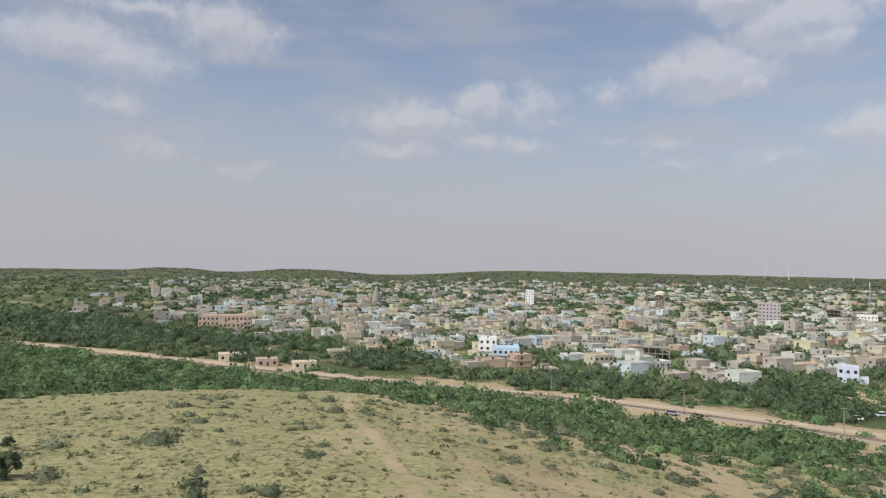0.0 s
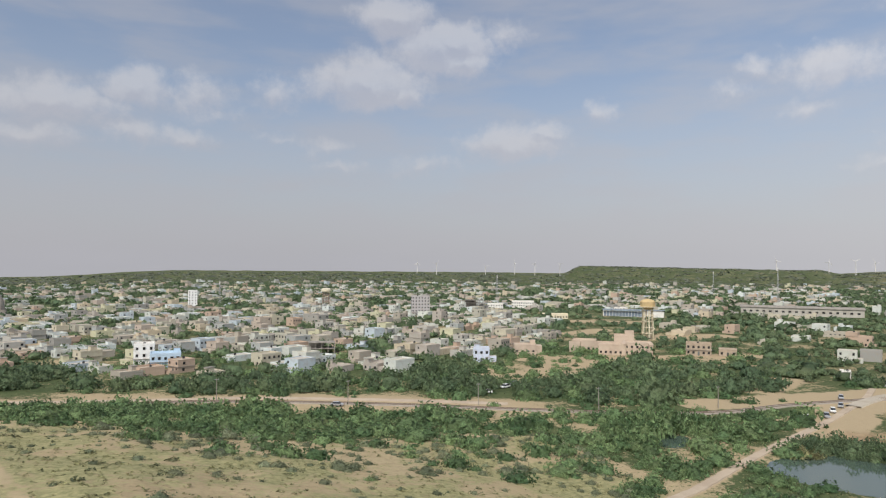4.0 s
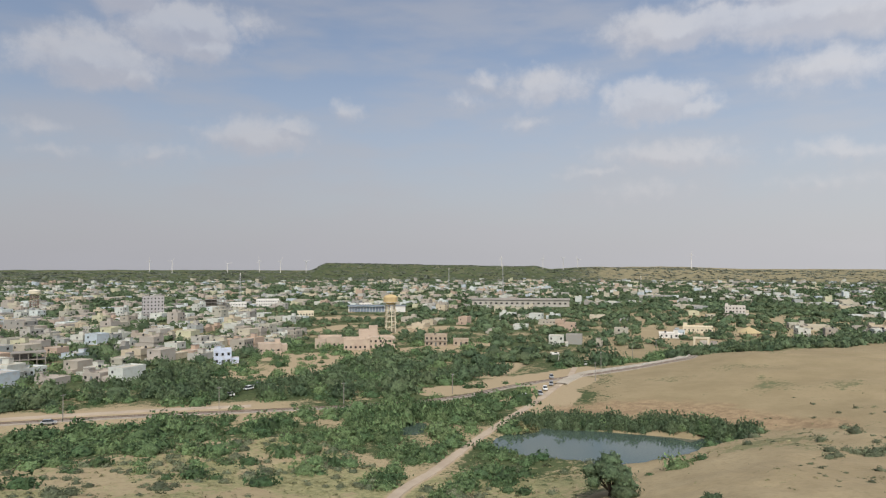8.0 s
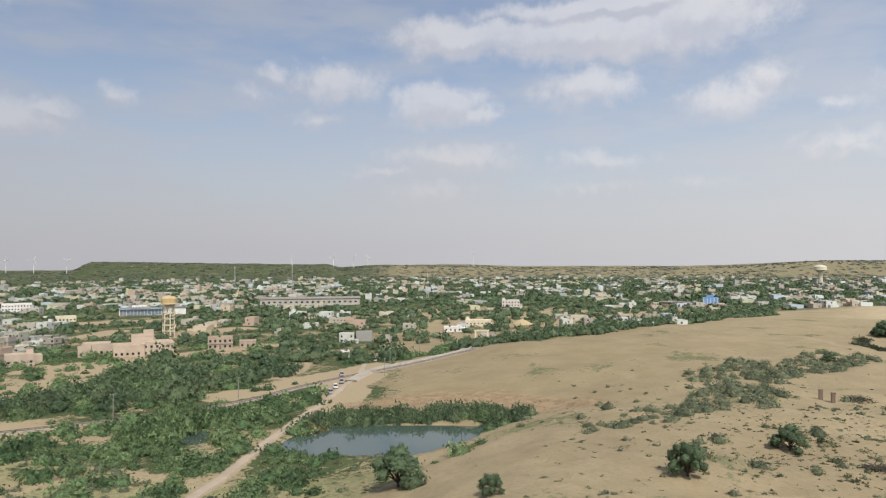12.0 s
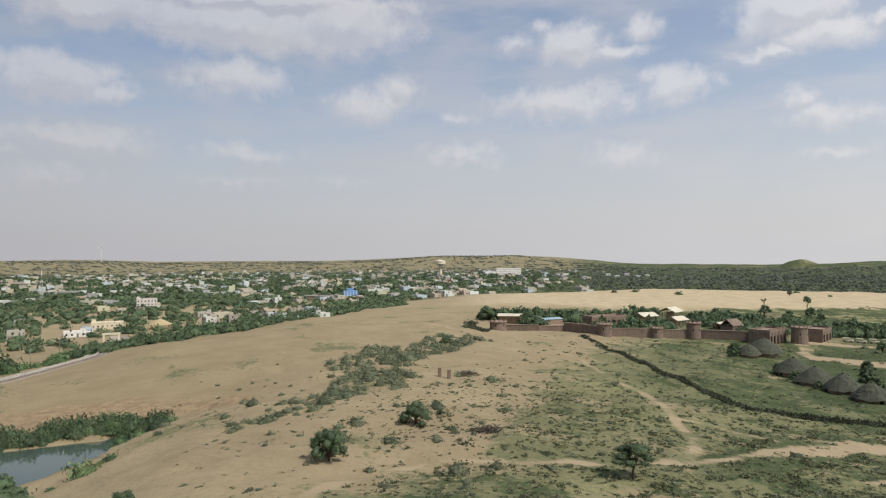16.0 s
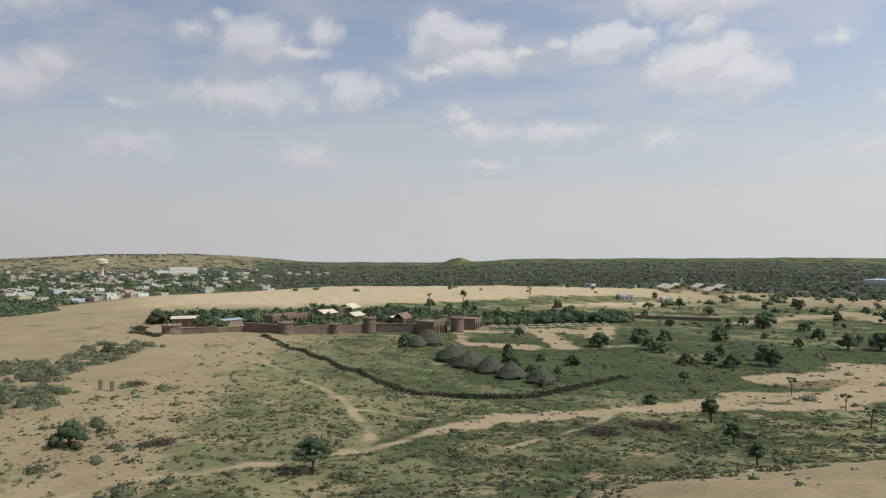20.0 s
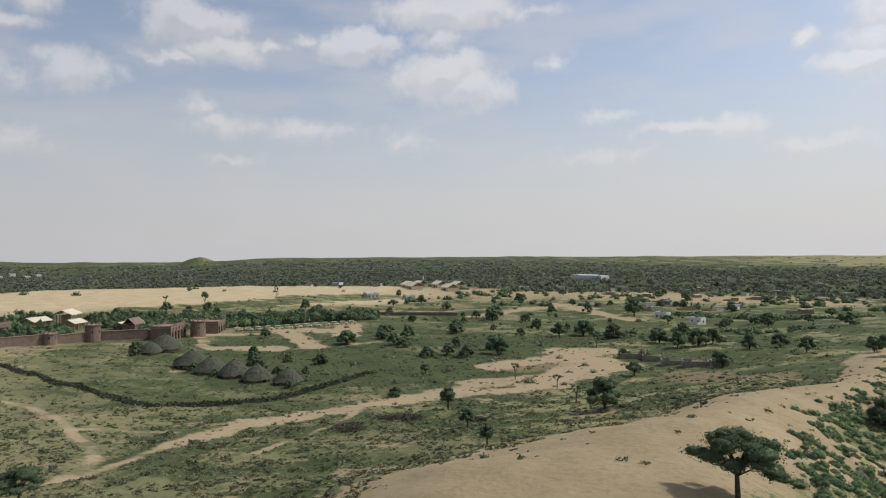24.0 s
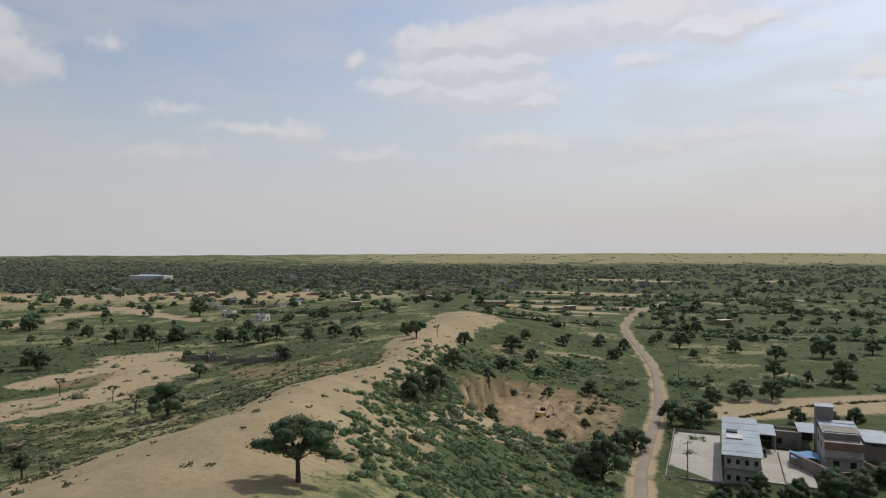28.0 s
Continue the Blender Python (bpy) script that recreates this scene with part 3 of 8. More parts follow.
def cover(x, y):
    """Weights of green cover, dry grass and bare track on the ground."""
    x, y = np.asarray(x, float), np.asarray(y, float)
    r, az = np.hypot(x, y), bearing(x, y)
    w = wave(x, y, 60, 21)
    w2 = wave(x, y, 18, 22)
    g, d = np.zeros(x.shape), np.zeros(x.shape)
    # the grassy hill and the sandy strip with the footpath
    hill = smooth(64, 50, az) * smooth(scrub_r(az) + 6, scrub_r(az) - 6, r)
    d = np.maximum(d, hill * np.clip(0.52 + 0.34 * smooth(-2, -14, az) + 0.18 * w + 0.12 * w2, 0, 1))
    g = np.maximum(g, hill * np.clip(0.14 + 0.2 * w2 + 0.12 * smooth(-5, -30, az) * smooth(140, 90, r), 0, 1))
    # scrub and the plain north of it
    north = smooth(68, 60, az) * smooth(scrub_r(az) - 8, scrub_r(az) + 8, r)
    g = np.maximum(g, north * np.clip(0.62 + 0.2 * w, 0, 1))
    # the dunes east of the pond stay bare but for their crest
    dune = smooth(62, 70, az) * smooth(128, 112, az) * smooth(620, 560, r)
    g = np.maximum(g, dune * np.clip(0.06 + 0.16 * w2, 0, 1))
    d = np.maximum(d, dune * np.clip(0.22 + 0.25 * w + 0.1 * w2, 0, 1))
    shore = smooth(0.05, 0.4, np.maximum(hump(x, y, 106, 88, 136, 80, 16), hump(x, y, 98, 72, 124, 66, 14)))
    g, d = np.maximum(g, shore * np.clip(0.26 + 0.3 * w2, 0, 1)), np.maximum(d, shore * 0.6)
    # grassy flats before the fort and the valley south-east
    edge = np.interp(r, [80, 180, 320], [99, 104, 112])
    flats = smooth(edge - 7, edge + 7, az) * smooth(190, 180, az) * smooth(720, 480, r)
    g = np.maximum(g, flats * np.clip(0.22 + 0.32 * smooth(111, 125, az) + 0.08 * smooth(150, 230, r) + 0.2 * w + 0.2 * w2, 0, 1))
    d = np.maximum(d, flats * np.clip(0.82 - 0.1 * smooth(190, 170, r) + 0.25 * wave(x, y, 30, 23), 0, 1))
    flat2 = smooth(84, 96, az) * smooth(120, 100, az) * smooth(125, 85, r)
    g = np.maximum(g, flat2 * np.clip(0.5 + 0.25 * w2, 0, 1))
    d = np.maximum(d, flat2 * 0.7)
    # bare sand ridge and its green western slope
    crest = smooth(0.05, 0.45, np.maximum.reduce([hump(x, y, 40, -62, 20, -100, 30), hump(x, y, 20, -100, 22, -128, 17), hump(x, y, 22, -128, 7, -160, 13), hump(x, y, 7, -160, 4, -215, 11), hump(x, y, 4, -215, -20, -335, 15), hump(x, y, -16, -310, -24, -345, 20)]) + 0.08 * w2)
    g, d = g * (1 - 0.85 * crest), d * (1 - 0.8 * crest)
    vale = smooth(120, 128, az) * smooth(162, 156, az) * smooth(190, 205, r + 8 * w2) * smooth(340, 310, r + 12 * w2) * (1 - crest)
    g = np.maximum(g, vale * np.clip(0.86 + 0.15 * w2, 0, 1))
    west = smooth(172, 182, az) * smooth(1200, 900, r)
    g = np.maximum(g, (1 - smooth(0.2, 0.6, crest)) * west * np.clip(0.76 + 0.16 * w + 0.16 * w2 + 0.10 * smooth(125, 160, r) - 0.10 * smooth(183, 187, az) * smooth(210, 260, r) - 0.2 * smooth(0.1, 0.5, wave(x, y, 120, 50)) * smooth(210, 260, r), 0, 1))
    d = np.maximum(d, (1 - smooth(0.2, 0.6, crest)) * west * np.clip(0.62 + 0.3 * wave(x, y, 45, 24), 0, 1) * smooth(110, 140, r))
    # far country: fields, scrub and blown sand; green thins far out, imitating haze
    far = smooth(560, 860, r)
    band = smooth(97, 103, az) * smooth(146, 138, az) * smooth(470, 560, r) * smooth(900, 760, r)
    g = np.maximum(g, far * np.clip(0.80 + 0.25 * wave(x, y, 260, 30) - 0.34 * smooth(1500, 2900, r) + 0.2 * smooth(104, 112, az) - 0.12 * smooth(150, 170, az) * smooth(1400, 2200, r) - 0.6 * smooth(-19, -26, az) - 0.45 * smooth(166, 184, az) * smooth(1500, 2400, r) - 0.5 * smooth(112, 104, az) * smooth(58, 66, az) * smooth(2000, 2600, r), 0, 1))
    d = np.maximum(d, far * 0.65)
    mead = meadow(x, y)
    band = band * (1 - mead)
    g, d = g * (1 - 0.97 * band), d * (1 - 0.95 * band)
    g, d = np.maximum(g, mead * np.clip(0.5 + 0.25 * w2, 0, 1)), np.maximum(d, mead * 0.8)
    g = np.maximum(g, smooth(100, 106, az) * smooth(135, 125, az) * smooth(380, 410, r) * smooth(520, 470, r) * 0.6)
    b = near_line(x, y, POND_ROAD, 2.8, 1.0)
    for wid, pts in TRAILS:
        b = np.maximum(b, near_line(x, y, pts, wid, 1.6) * np.clip(0.56 + 0.4 * w2, 0, 1))
    b = np.maximum(b, near_line(x, y, FARM_ROAD, 4, 2.0) * np.clip(0.8 + 0.4 * w2, 0, 1))
    b = np.maximum(b, near_line(x, y, SIDE_ROAD, 9, 4))
    verge = smooth(rail_r(az) - 17, rail_r(az) - 9, r) * smooth(rail_r(az) + 18, rail_r(az) + 12, r) * rail_gap(az) / 12
    b = np.maximum(b, verge * np.clip(0.45 + 0.3 * w2, 0, 1))
    g, d = g * (1 - 0.6 * verge), d
    lot = np.maximum.reduce([hump(x, y, 225, 148, 262, 142, 14), hump(x, y, 190, 128, 240, 134, 14), hump(x, y, 188, 163, 240, 152, 14), hump(x, y, 240, 152, 268, 146, 12), hump(x, y, 184, 113, 212, 122, 8)])
    b = np.maximum(b, smooth(0.15, 0.5, lot))
    wash = np.maximum.reduce([hump(x, y, 113, -74, 120, -95, 5), hump(x, y, 120, -95, 112, -140, 7), hump(x, y, 112, -140, 92, -172, 9), hump(x, y, 90, -180, 94, -235, 14), hump(x, y, 120, -205, 105, -248, 13), hump(x, y, 240, -178, 222, -192, 12)])
    b = np.maximum(b, smooth(0.1, 0.6, wash + 0.22 * w2 * smooth(0.0, 0.1, wash)) * 0.8)
    sand_ = np.maximum.reduce([hump(x, y, *q) for q in ((118, -111, 110, -140, 9), (110, -140, 108, -172, 10), (108, -172, 86, -206, 13), (86, -206, 81, -230, 11), (116, -250, 100, -262, 14), (104, -236, 94, -215, 12),
                                                        (224, -359, 219, -418, 12), (219, -418, 206, -452, 15), (206, -452, 162, -412, 13), (162, -412, 131, -388, 12), (229, -476, 180, -440, 12), (300, -330, 240, -400, 6))])
    b = np.maximum(b, smooth(0.1, 0.6, sand_ + 0.3 * w2 * smooth(0.0, 0.1, sand_)) * 0.68)
    court = np.maximum.reduce([hump(x, y, *q) for q in ((284, -245, 249, -230, 9), (249, -230, 213, -207, 9), (227, -243, 262, -283, 11), (253, -252, 270, -250, 14), (283, -206, 268, -232, 8))])
    b = np.maximum(b, smooth(0.1, 0.5, court + 0.2 * w2 * smooth(0.0, 0.1, court)) * 0.85)
    gully = np.maximum.reduce([hump(x, y, *q) for q in ((-14, -172, -22, -140, 7), (-2, -128, -14, -146, 6), (-6, -140, -20, -158, 7), (3, -112, -4, -122, 4), (-14, -132, -24, -150, 5))])
    b = np.maximum(b, smooth(0.15, 0.6, gully + 0.35 * w2 * smooth(0.0, 0.1, gully)) * 0.85)
    b = np.maximum(b, 0.42 * smooth(56, 64, az) * smooth(114, 106, az) * smooth(1900, 2500, r))
    cut = hump(x, y, -25, -165, -30, -185, 22)
    b = np.maximum(b, smooth(0.2, 0.6, cut) * 0.9)
    b = np.maximum(b, np.maximum(smooth(0.2, 0.7, hump(x, y, 190, 250, 222, 272, 26)), smooth(0.2, 0.7, hump(x, y, -160, -196, -82, -186, 20))) * 0.85)
    b = np.maximum(b, np.maximum.reduce([smooth(0.15, 0.6, hump(x, y, *q)) for q in ((205, 285, 262, 262, 22), (262, 262, 300, 240, 16), (330, 345, 395, 330, 26), (300, 380, 350, 400, 20), (158, 262, 170, 242, 20), (395, 478, 440, 440, 30), (230, 172, 262, 182, 14), (255, 262, 320, 245, 18), (-86, -372, -60, -374, 7), (-105, -420, -60, -412, 6), (-230, -640, -120, -650, 18), (-330, -900, -200, -960, 30), (-500, -900, -420, -840, 22), (-62, -482, -145, -497, 26), (-85, -446, -122, -450, 14), (-112, -709, -220, -648, 24), (-78, -551, -104, -562, 18), (-268, -593, -330, -560, 16))]) * 0.8)
    b = np.where((az > 120) & (az < 160) & (r > 150), np.maximum(b, smooth(0.45, 0.9, wave(x, y, 110, 41)) * smooth(150, 190, r) * smooth(650, 450, r) * 0.42), b)
    # the hilltop and the land behind it carry one even cover of dry grass
    k = even_land(az, r)
    g, d, b = g + (0.32 + 0.2 * w2 - g) * k, d + (0.66 + 0.2 * w - d) * k, b * (1 - k)
    return np.stack([np.clip(g, 0, 1), np.clip(d, 0, 1), np.clip(b, 0, 1)], -1)


def red_sand(x, y):
    """Browner, redder sand on the dunes than on the northern hill."""
    r, az = np.hypot(x, y), bearing(x, y)
    face = smooth(54, 60, az) * smooth(97, 78, az) * smooth(185, 196, r) * smooth(450, 380, r)
    return (1 - even_land(az, r)) * np.clip(0.5 * smooth(114, 106, az) * smooth(1900, 2500, r) + smooth(50, 70, az) * (1 - 0.6 * smooth(142, 156, az)) * (0.42 + 0.15 * wave(x, y, 70, 47)) * smooth(540 - 80 * smooth(98, 106, az), 450 - 60 * smooth(98, 106, az), r) + 0.5 * face, 0, 1)


def link_mesh(name, verts, faces, mat, tint=None, smooth_shade=False, owner=None):
    """A mesh object from arrays; faces all of one size."""
    me = bpy.data.meshes.new(name)
    verts, faces = np.asarray(verts, np.float32), np.asarray(faces, np.int32)
    me.vertices.add(len(verts))
    me.vertices.foreach_set("co", verts.ravel())
    k = faces.shape[1]
    me.loops.add(faces.size)
    me.loops.foreach_set("vertex_index", faces.ravel())
    me.polygons.add(len(faces))
    me.polygons.foreach_set("loop_start", np.arange(0, faces.size, k, dtype=np.int32))
    me.polygons.foreach_set("loop_total", np.full(len(faces), k, np.int32))
    me.polygons.foreach_set("use_smooth", np.full(len(faces), smooth_shade, bool))
    if tint is not None:
        me.attributes.new("tint", "FLOAT", "POINT").data.foreach_set("value", np.asarray(tint, np.float32))
    me.update(calc_edges=True)
    me.materials.append(mat)
    ob = new(name, me)
    if owner:
        ob.parent = owner
    return ob


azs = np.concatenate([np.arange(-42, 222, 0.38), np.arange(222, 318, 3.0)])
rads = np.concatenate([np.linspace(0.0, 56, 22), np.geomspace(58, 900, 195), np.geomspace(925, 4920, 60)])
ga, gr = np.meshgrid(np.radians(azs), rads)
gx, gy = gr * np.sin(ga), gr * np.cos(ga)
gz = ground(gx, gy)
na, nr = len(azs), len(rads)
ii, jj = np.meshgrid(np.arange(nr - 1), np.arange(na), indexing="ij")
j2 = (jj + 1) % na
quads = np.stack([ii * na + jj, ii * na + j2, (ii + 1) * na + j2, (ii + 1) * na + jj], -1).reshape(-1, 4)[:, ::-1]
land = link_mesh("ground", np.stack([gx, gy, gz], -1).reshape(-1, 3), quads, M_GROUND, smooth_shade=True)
cv = cover(gx.ravel(), gy.ravel())
land.data.attributes.new("cover", "FLOAT_COLOR", "POINT").data.foreach_set("color", np.concatenate([cv, red_sand(gx.ravel(), gy.ravel())[:, None]], 1).astype(np.float32).ravel())
plough = smooth(0.1, 0.5, np.maximum.reduce([hump(gx.ravel(), gy.ravel(), *q) for q in ((54, -203, 28, -192, 9), (108, -203, 102, -222, 8), (60, -215, 44, -208, 7))])) * 0.55
k_cut = smooth(0.02, 0.12, hump(gx.ravel(), gy.ravel(), -25, -164, -35, -192, 24)) * np.clip(0.75 + 0.4 * wave(gx.ravel(), gy.ravel(), 7, 37), 0, 1)
foot = np.maximum.reduce([hump(gx.ravel(), gy.ravel(), *q) for q in ((188, 109, 199, 100, 12), (199, 100, 206, 86, 14), (206, 86, 207, 70, 14), (207, 70, 200, 50, 12), (200, 50, 199, 36, 8))])
foot = smooth(0.05, 0.7, foot + 0.25 * wave(gx.ravel(), gy.ravel(), 9, 38) * smooth(0.0, 0.2, foot)) * 0.8
land.data.attributes.new("cut", "FLOAT", "POINT").data.foreach_set("value", np.maximum.reduce([k_cut, plough, foot]).astype(np.float32))
fx, fy = gx.ravel(), gy.ravel()
fr, fa = np.hypot(fx, fy), bearing(fx, fy)
# weight of the sunlit strip behind the fort, laid into the sand colour
pale = 0.9 * smooth(96, 104, fa) * smooth(148, 138, fa) * smooth(470, 540, fr + 20 * wave(fx, fy, 90, 48)) * smooth(900, 780, fr) * (1 - meadow(fx, fy))
land.data.attributes.new("pale", "FLOAT", "POINT").data.foreach_set("value", pale.astype(np.float32))
tagged(land, "sandy desert ground with dunes, dry grass and green scrub patches", "ground", kind="structure")


def strip(name, pts, width, lift, mat, label, category, edge=0.0):
    """A road or track bed laid along a line, following the land, with a slightly raised middle."""
    p = curve_pts(pts, 16)
    tng = np.gradient(p, axis=0)
    tng /= np.linalg.norm(tng, axis=1)[:, None]
    nrm = np.stack([-tng[:, 1], tng[:, 0]], 1)
    ks = np.array([-1, -0.8, 0, 0.8, 1]) * width / 2
    up = np.array([-0.4, lift, lift + edge, lift, -0.4])
    wob = 1 + 0.06 * np.sin(np.arange(len(p)) * 1.7)
    v = np.concatenate([np.stack([p[:, 0] + nrm[:, 0] * k * wob, p[:, 1] + nrm[:, 1] * k * wob, ground(p[:, 0], p[:, 1]) + u], 1)[:, None] for k, u in zip(ks, up)], 1)
    n = len(p)
    f = [(i * 5 + j, i * 5 + j + 1, (i + 1) * 5 + j + 1, (i + 1) * 5 + j) for i in range(n - 1) for j in range(4)]
    ob = link_mesh(name, v.reshape(-1, 3), np.array(f)[:, ::-1], mat)
    return tagged(ob, label, category, kind="structure")


strip("railway_bed", RAIL, 4.6, 0.35, M_GRAVEL, "low grey gravel railway bed crossing the scrub", "railway")
strip("dirt_road", SIDE_ROAD, 5.2, 0.12, M_DIRT, "pale dirt road running beside the railway", "road")
strip("pond_road", POND_ROAD, 2.8, 0.3, M_DIRT, "pale dusty road passing the pond", "road", 0.05)
strip("causeway_road", CAUSEWAY, 5.6, 0.55, M_CAUSEWAY, "pale concrete road climbing beside the railway", "road", 0.04)
strip("farm_road", FARM_ROAD, 2.7, 0.22, M_ASPHALT, "narrow worn asphalt road with sandy shoulders", "road", 0.04)
rp = curve_pts(RAIL, 16)
for side in (-0.84, 0.84):
    tg = np.gradient(rp, axis=0)
    tg /= np.linalg.norm(tg, axis=1)[:, None]
    q = rp + np.stack([-tg[:, 1], tg[:, 0]], 1) * side
    zz = ground(rp[:, 0], rp[:, 1])
    vv = np.concatenate([np.stack([q[:, 0] + dx * -tg[:, 1], q[:, 1] + dx * tg[:, 0], zz + dz], 1)[:, None] for dx, dz in ((-0.05, 0.36), (-0.05, 0.55), (0.05, 0.55), (0.05, 0.36))], 1)
    ff = [(i * 4 + j, i * 4 + j + 1, (i + 1) * 4 + j + 1, (i + 1) * 4 + j) for i in range(len(q) - 1) for j in range(3)]
    tagged(link_mesh("rail", vv.reshape(-1, 3), np.array(ff)[:, ::-1], M_RAIL), "rusty steel rail on the gravel bed", "rail", "rails of the railway", "structure")


def part(name, bm, mat, parent=None, label=""):
    """Links a bmesh as one mesh object under a thing or a part."""
    me = bpy.data.meshes.new(name)
    bm.to_mesh(me)
    bm.free()
    me.materials.append(mat)
    ob = new(name, me)
    if parent:
        ob.parent = parent
    if label:
        ob["label"] = label
    return ob


def like(ob, name, parent, m):
    """Another part on the same mesh."""
    o = new(name, ob.data)
    o.parent = parent
    o.matrix_basis = m
    return o


def thing(name, x, y, z, rz=0.0, label="", category="", group="", kind=""):
    e = new(name)
    e.matrix_basis = pose(x, y, z, 0, 0, rz)
    return tagged(e, label, category, group, kind)


def add_box(bm, x0, x1, y0, y1, z0, z1, bev=0.0):
    g = bmesh.ops.create_cube(bm, size=1)
    vs = g["verts"]
    for v in vs:
        v.co = Vector(((x0 + x1) / 2 + v.co.x * (x1 - x0), (y0 + y1) / 2 + v.co.y * (y1 - y0), (z0 + z1) / 2 + v.co.z * (z1 - z0)))
    if bev:
        es = list({e for v in vs for e in v.link_edges})
        bmesh.ops.bevel(bm, geom=es, offset=bev, segments=1, affect="EDGES")
    return vs


def box_bm(*a, bev=0.0):
    bm = bmesh.new()
    add_box(bm, *a, bev=bev)
    return bm


def add_tube(bm, pts, rads_, seg=8, cap=True):
    rows = []
    pts = [Vector(p) for p in pts]
    for i, p in enumerate(pts):
        d = (pts[min(i + 1, len(pts) - 1)] - pts[max(i - 1, 0)]).normalized()
        a = d.orthogonal().normalized() if abs(d.z) < 0.95 else Vector((1, 0, 0))
        a = (a - d * a.dot(d)).normalized()
        b = d.cross(a)
        rows.append([bm.verts.new(p + (a * math.cos(6.2832 * k / seg) + b * math.sin(6.2832 * k / seg)) * rads_[i]) for k in range(seg)])
    for r0, r1 in zip(rows[:-1], rows[1:]):
        for k in range(seg):
            bm.faces.new((r0[k], r0[(k + 1) % seg], r1[(k + 1) % seg], r1[k]))
    if cap:
        bm.faces.new(rows[0][::-1])
        bm.faces.new(rows[-1])


def tube_bm(pts, rads_, seg=8):
    bm = bmesh.new()
    add_tube(bm, pts, rads_, seg)
    return bm


def lathe_bm(profile, seg=16):
    """Turned shape from (radius, height) pairs."""
    bm = bmesh.new()
    rows = [[bm.verts.new((r * math.cos(6.2832 * k / seg), r * math.sin(6.2832 * k / seg), z)) for k in range(seg)] for r, z in profile]
    for r0, r1 in zip(rows[:-1], rows[1:]):
        for k in range(seg):
            bm.faces.new((r0[k], r0[(k + 1) % seg], r1[(k + 1) % seg], r1[k]))
    bm.faces.new(rows[0][::-1])
    bm.faces.new(rows[-1])
    return bm


def gable_bm(x0, x1, y0, y1, z0, z1, th=0.15, over=0.3):
    """A pitched roof, ridge along x."""
    bm = bmesh.new()
    ym = (y0 + y1) / 2
    prof = [(y0 - over, z0), (ym, z1), (y1 + over, z0), (y1 + over, z0 + th), (ym, z1 + th), (y0 - over, z0 + th)]
    a = [bm.verts.new((x0 - over, y, z)) for y, z in prof]
    b = [bm.verts.new((x1 + over, y, z)) for y, z in prof]
    n = len(prof)
    for i in range(n):
        bm.faces.new((a[i], a[(i + 1) % n], b[(i + 1) % n], b[i]))
    bm.faces.new(a[::-1])
    bm.faces.new(b)
    return bm


# water in the pond and the flooded hollow in the scrub
def water(name, outline, z, label):
    p = curve_pts(outline + outline[:1], 8)[:-1]
    bm = bmesh.new()
    vs = [bm.verts.new((x, y, z)) for x, y in p]
    bm.faces.new(vs)
    bmesh.ops.triangulate(bm, faces=bm.faces[:])
    bmesh.ops.recalc_face_normals(bm, faces=bm.faces[:])
    ob = part(name, bm, M_WATER)
    if ob.data.polygons[0].normal.z < 0:
        ob.data.flip_normals()
    return tagged(ob, label, "water", kind="structure")


water("flooded_hollow", [(133, 130), (137, 138), (145, 141), (151, 137), (148, 130), (140, 126)], -0.7, "dark shallow water lying among the scrub")
water("pond_water", [(130, 76), (134, 102), (150, 112), (172, 108), (192, 78), (192, 52), (170, 48), (142, 56)], -0.4, "still dark green pond water reflecting the sky")

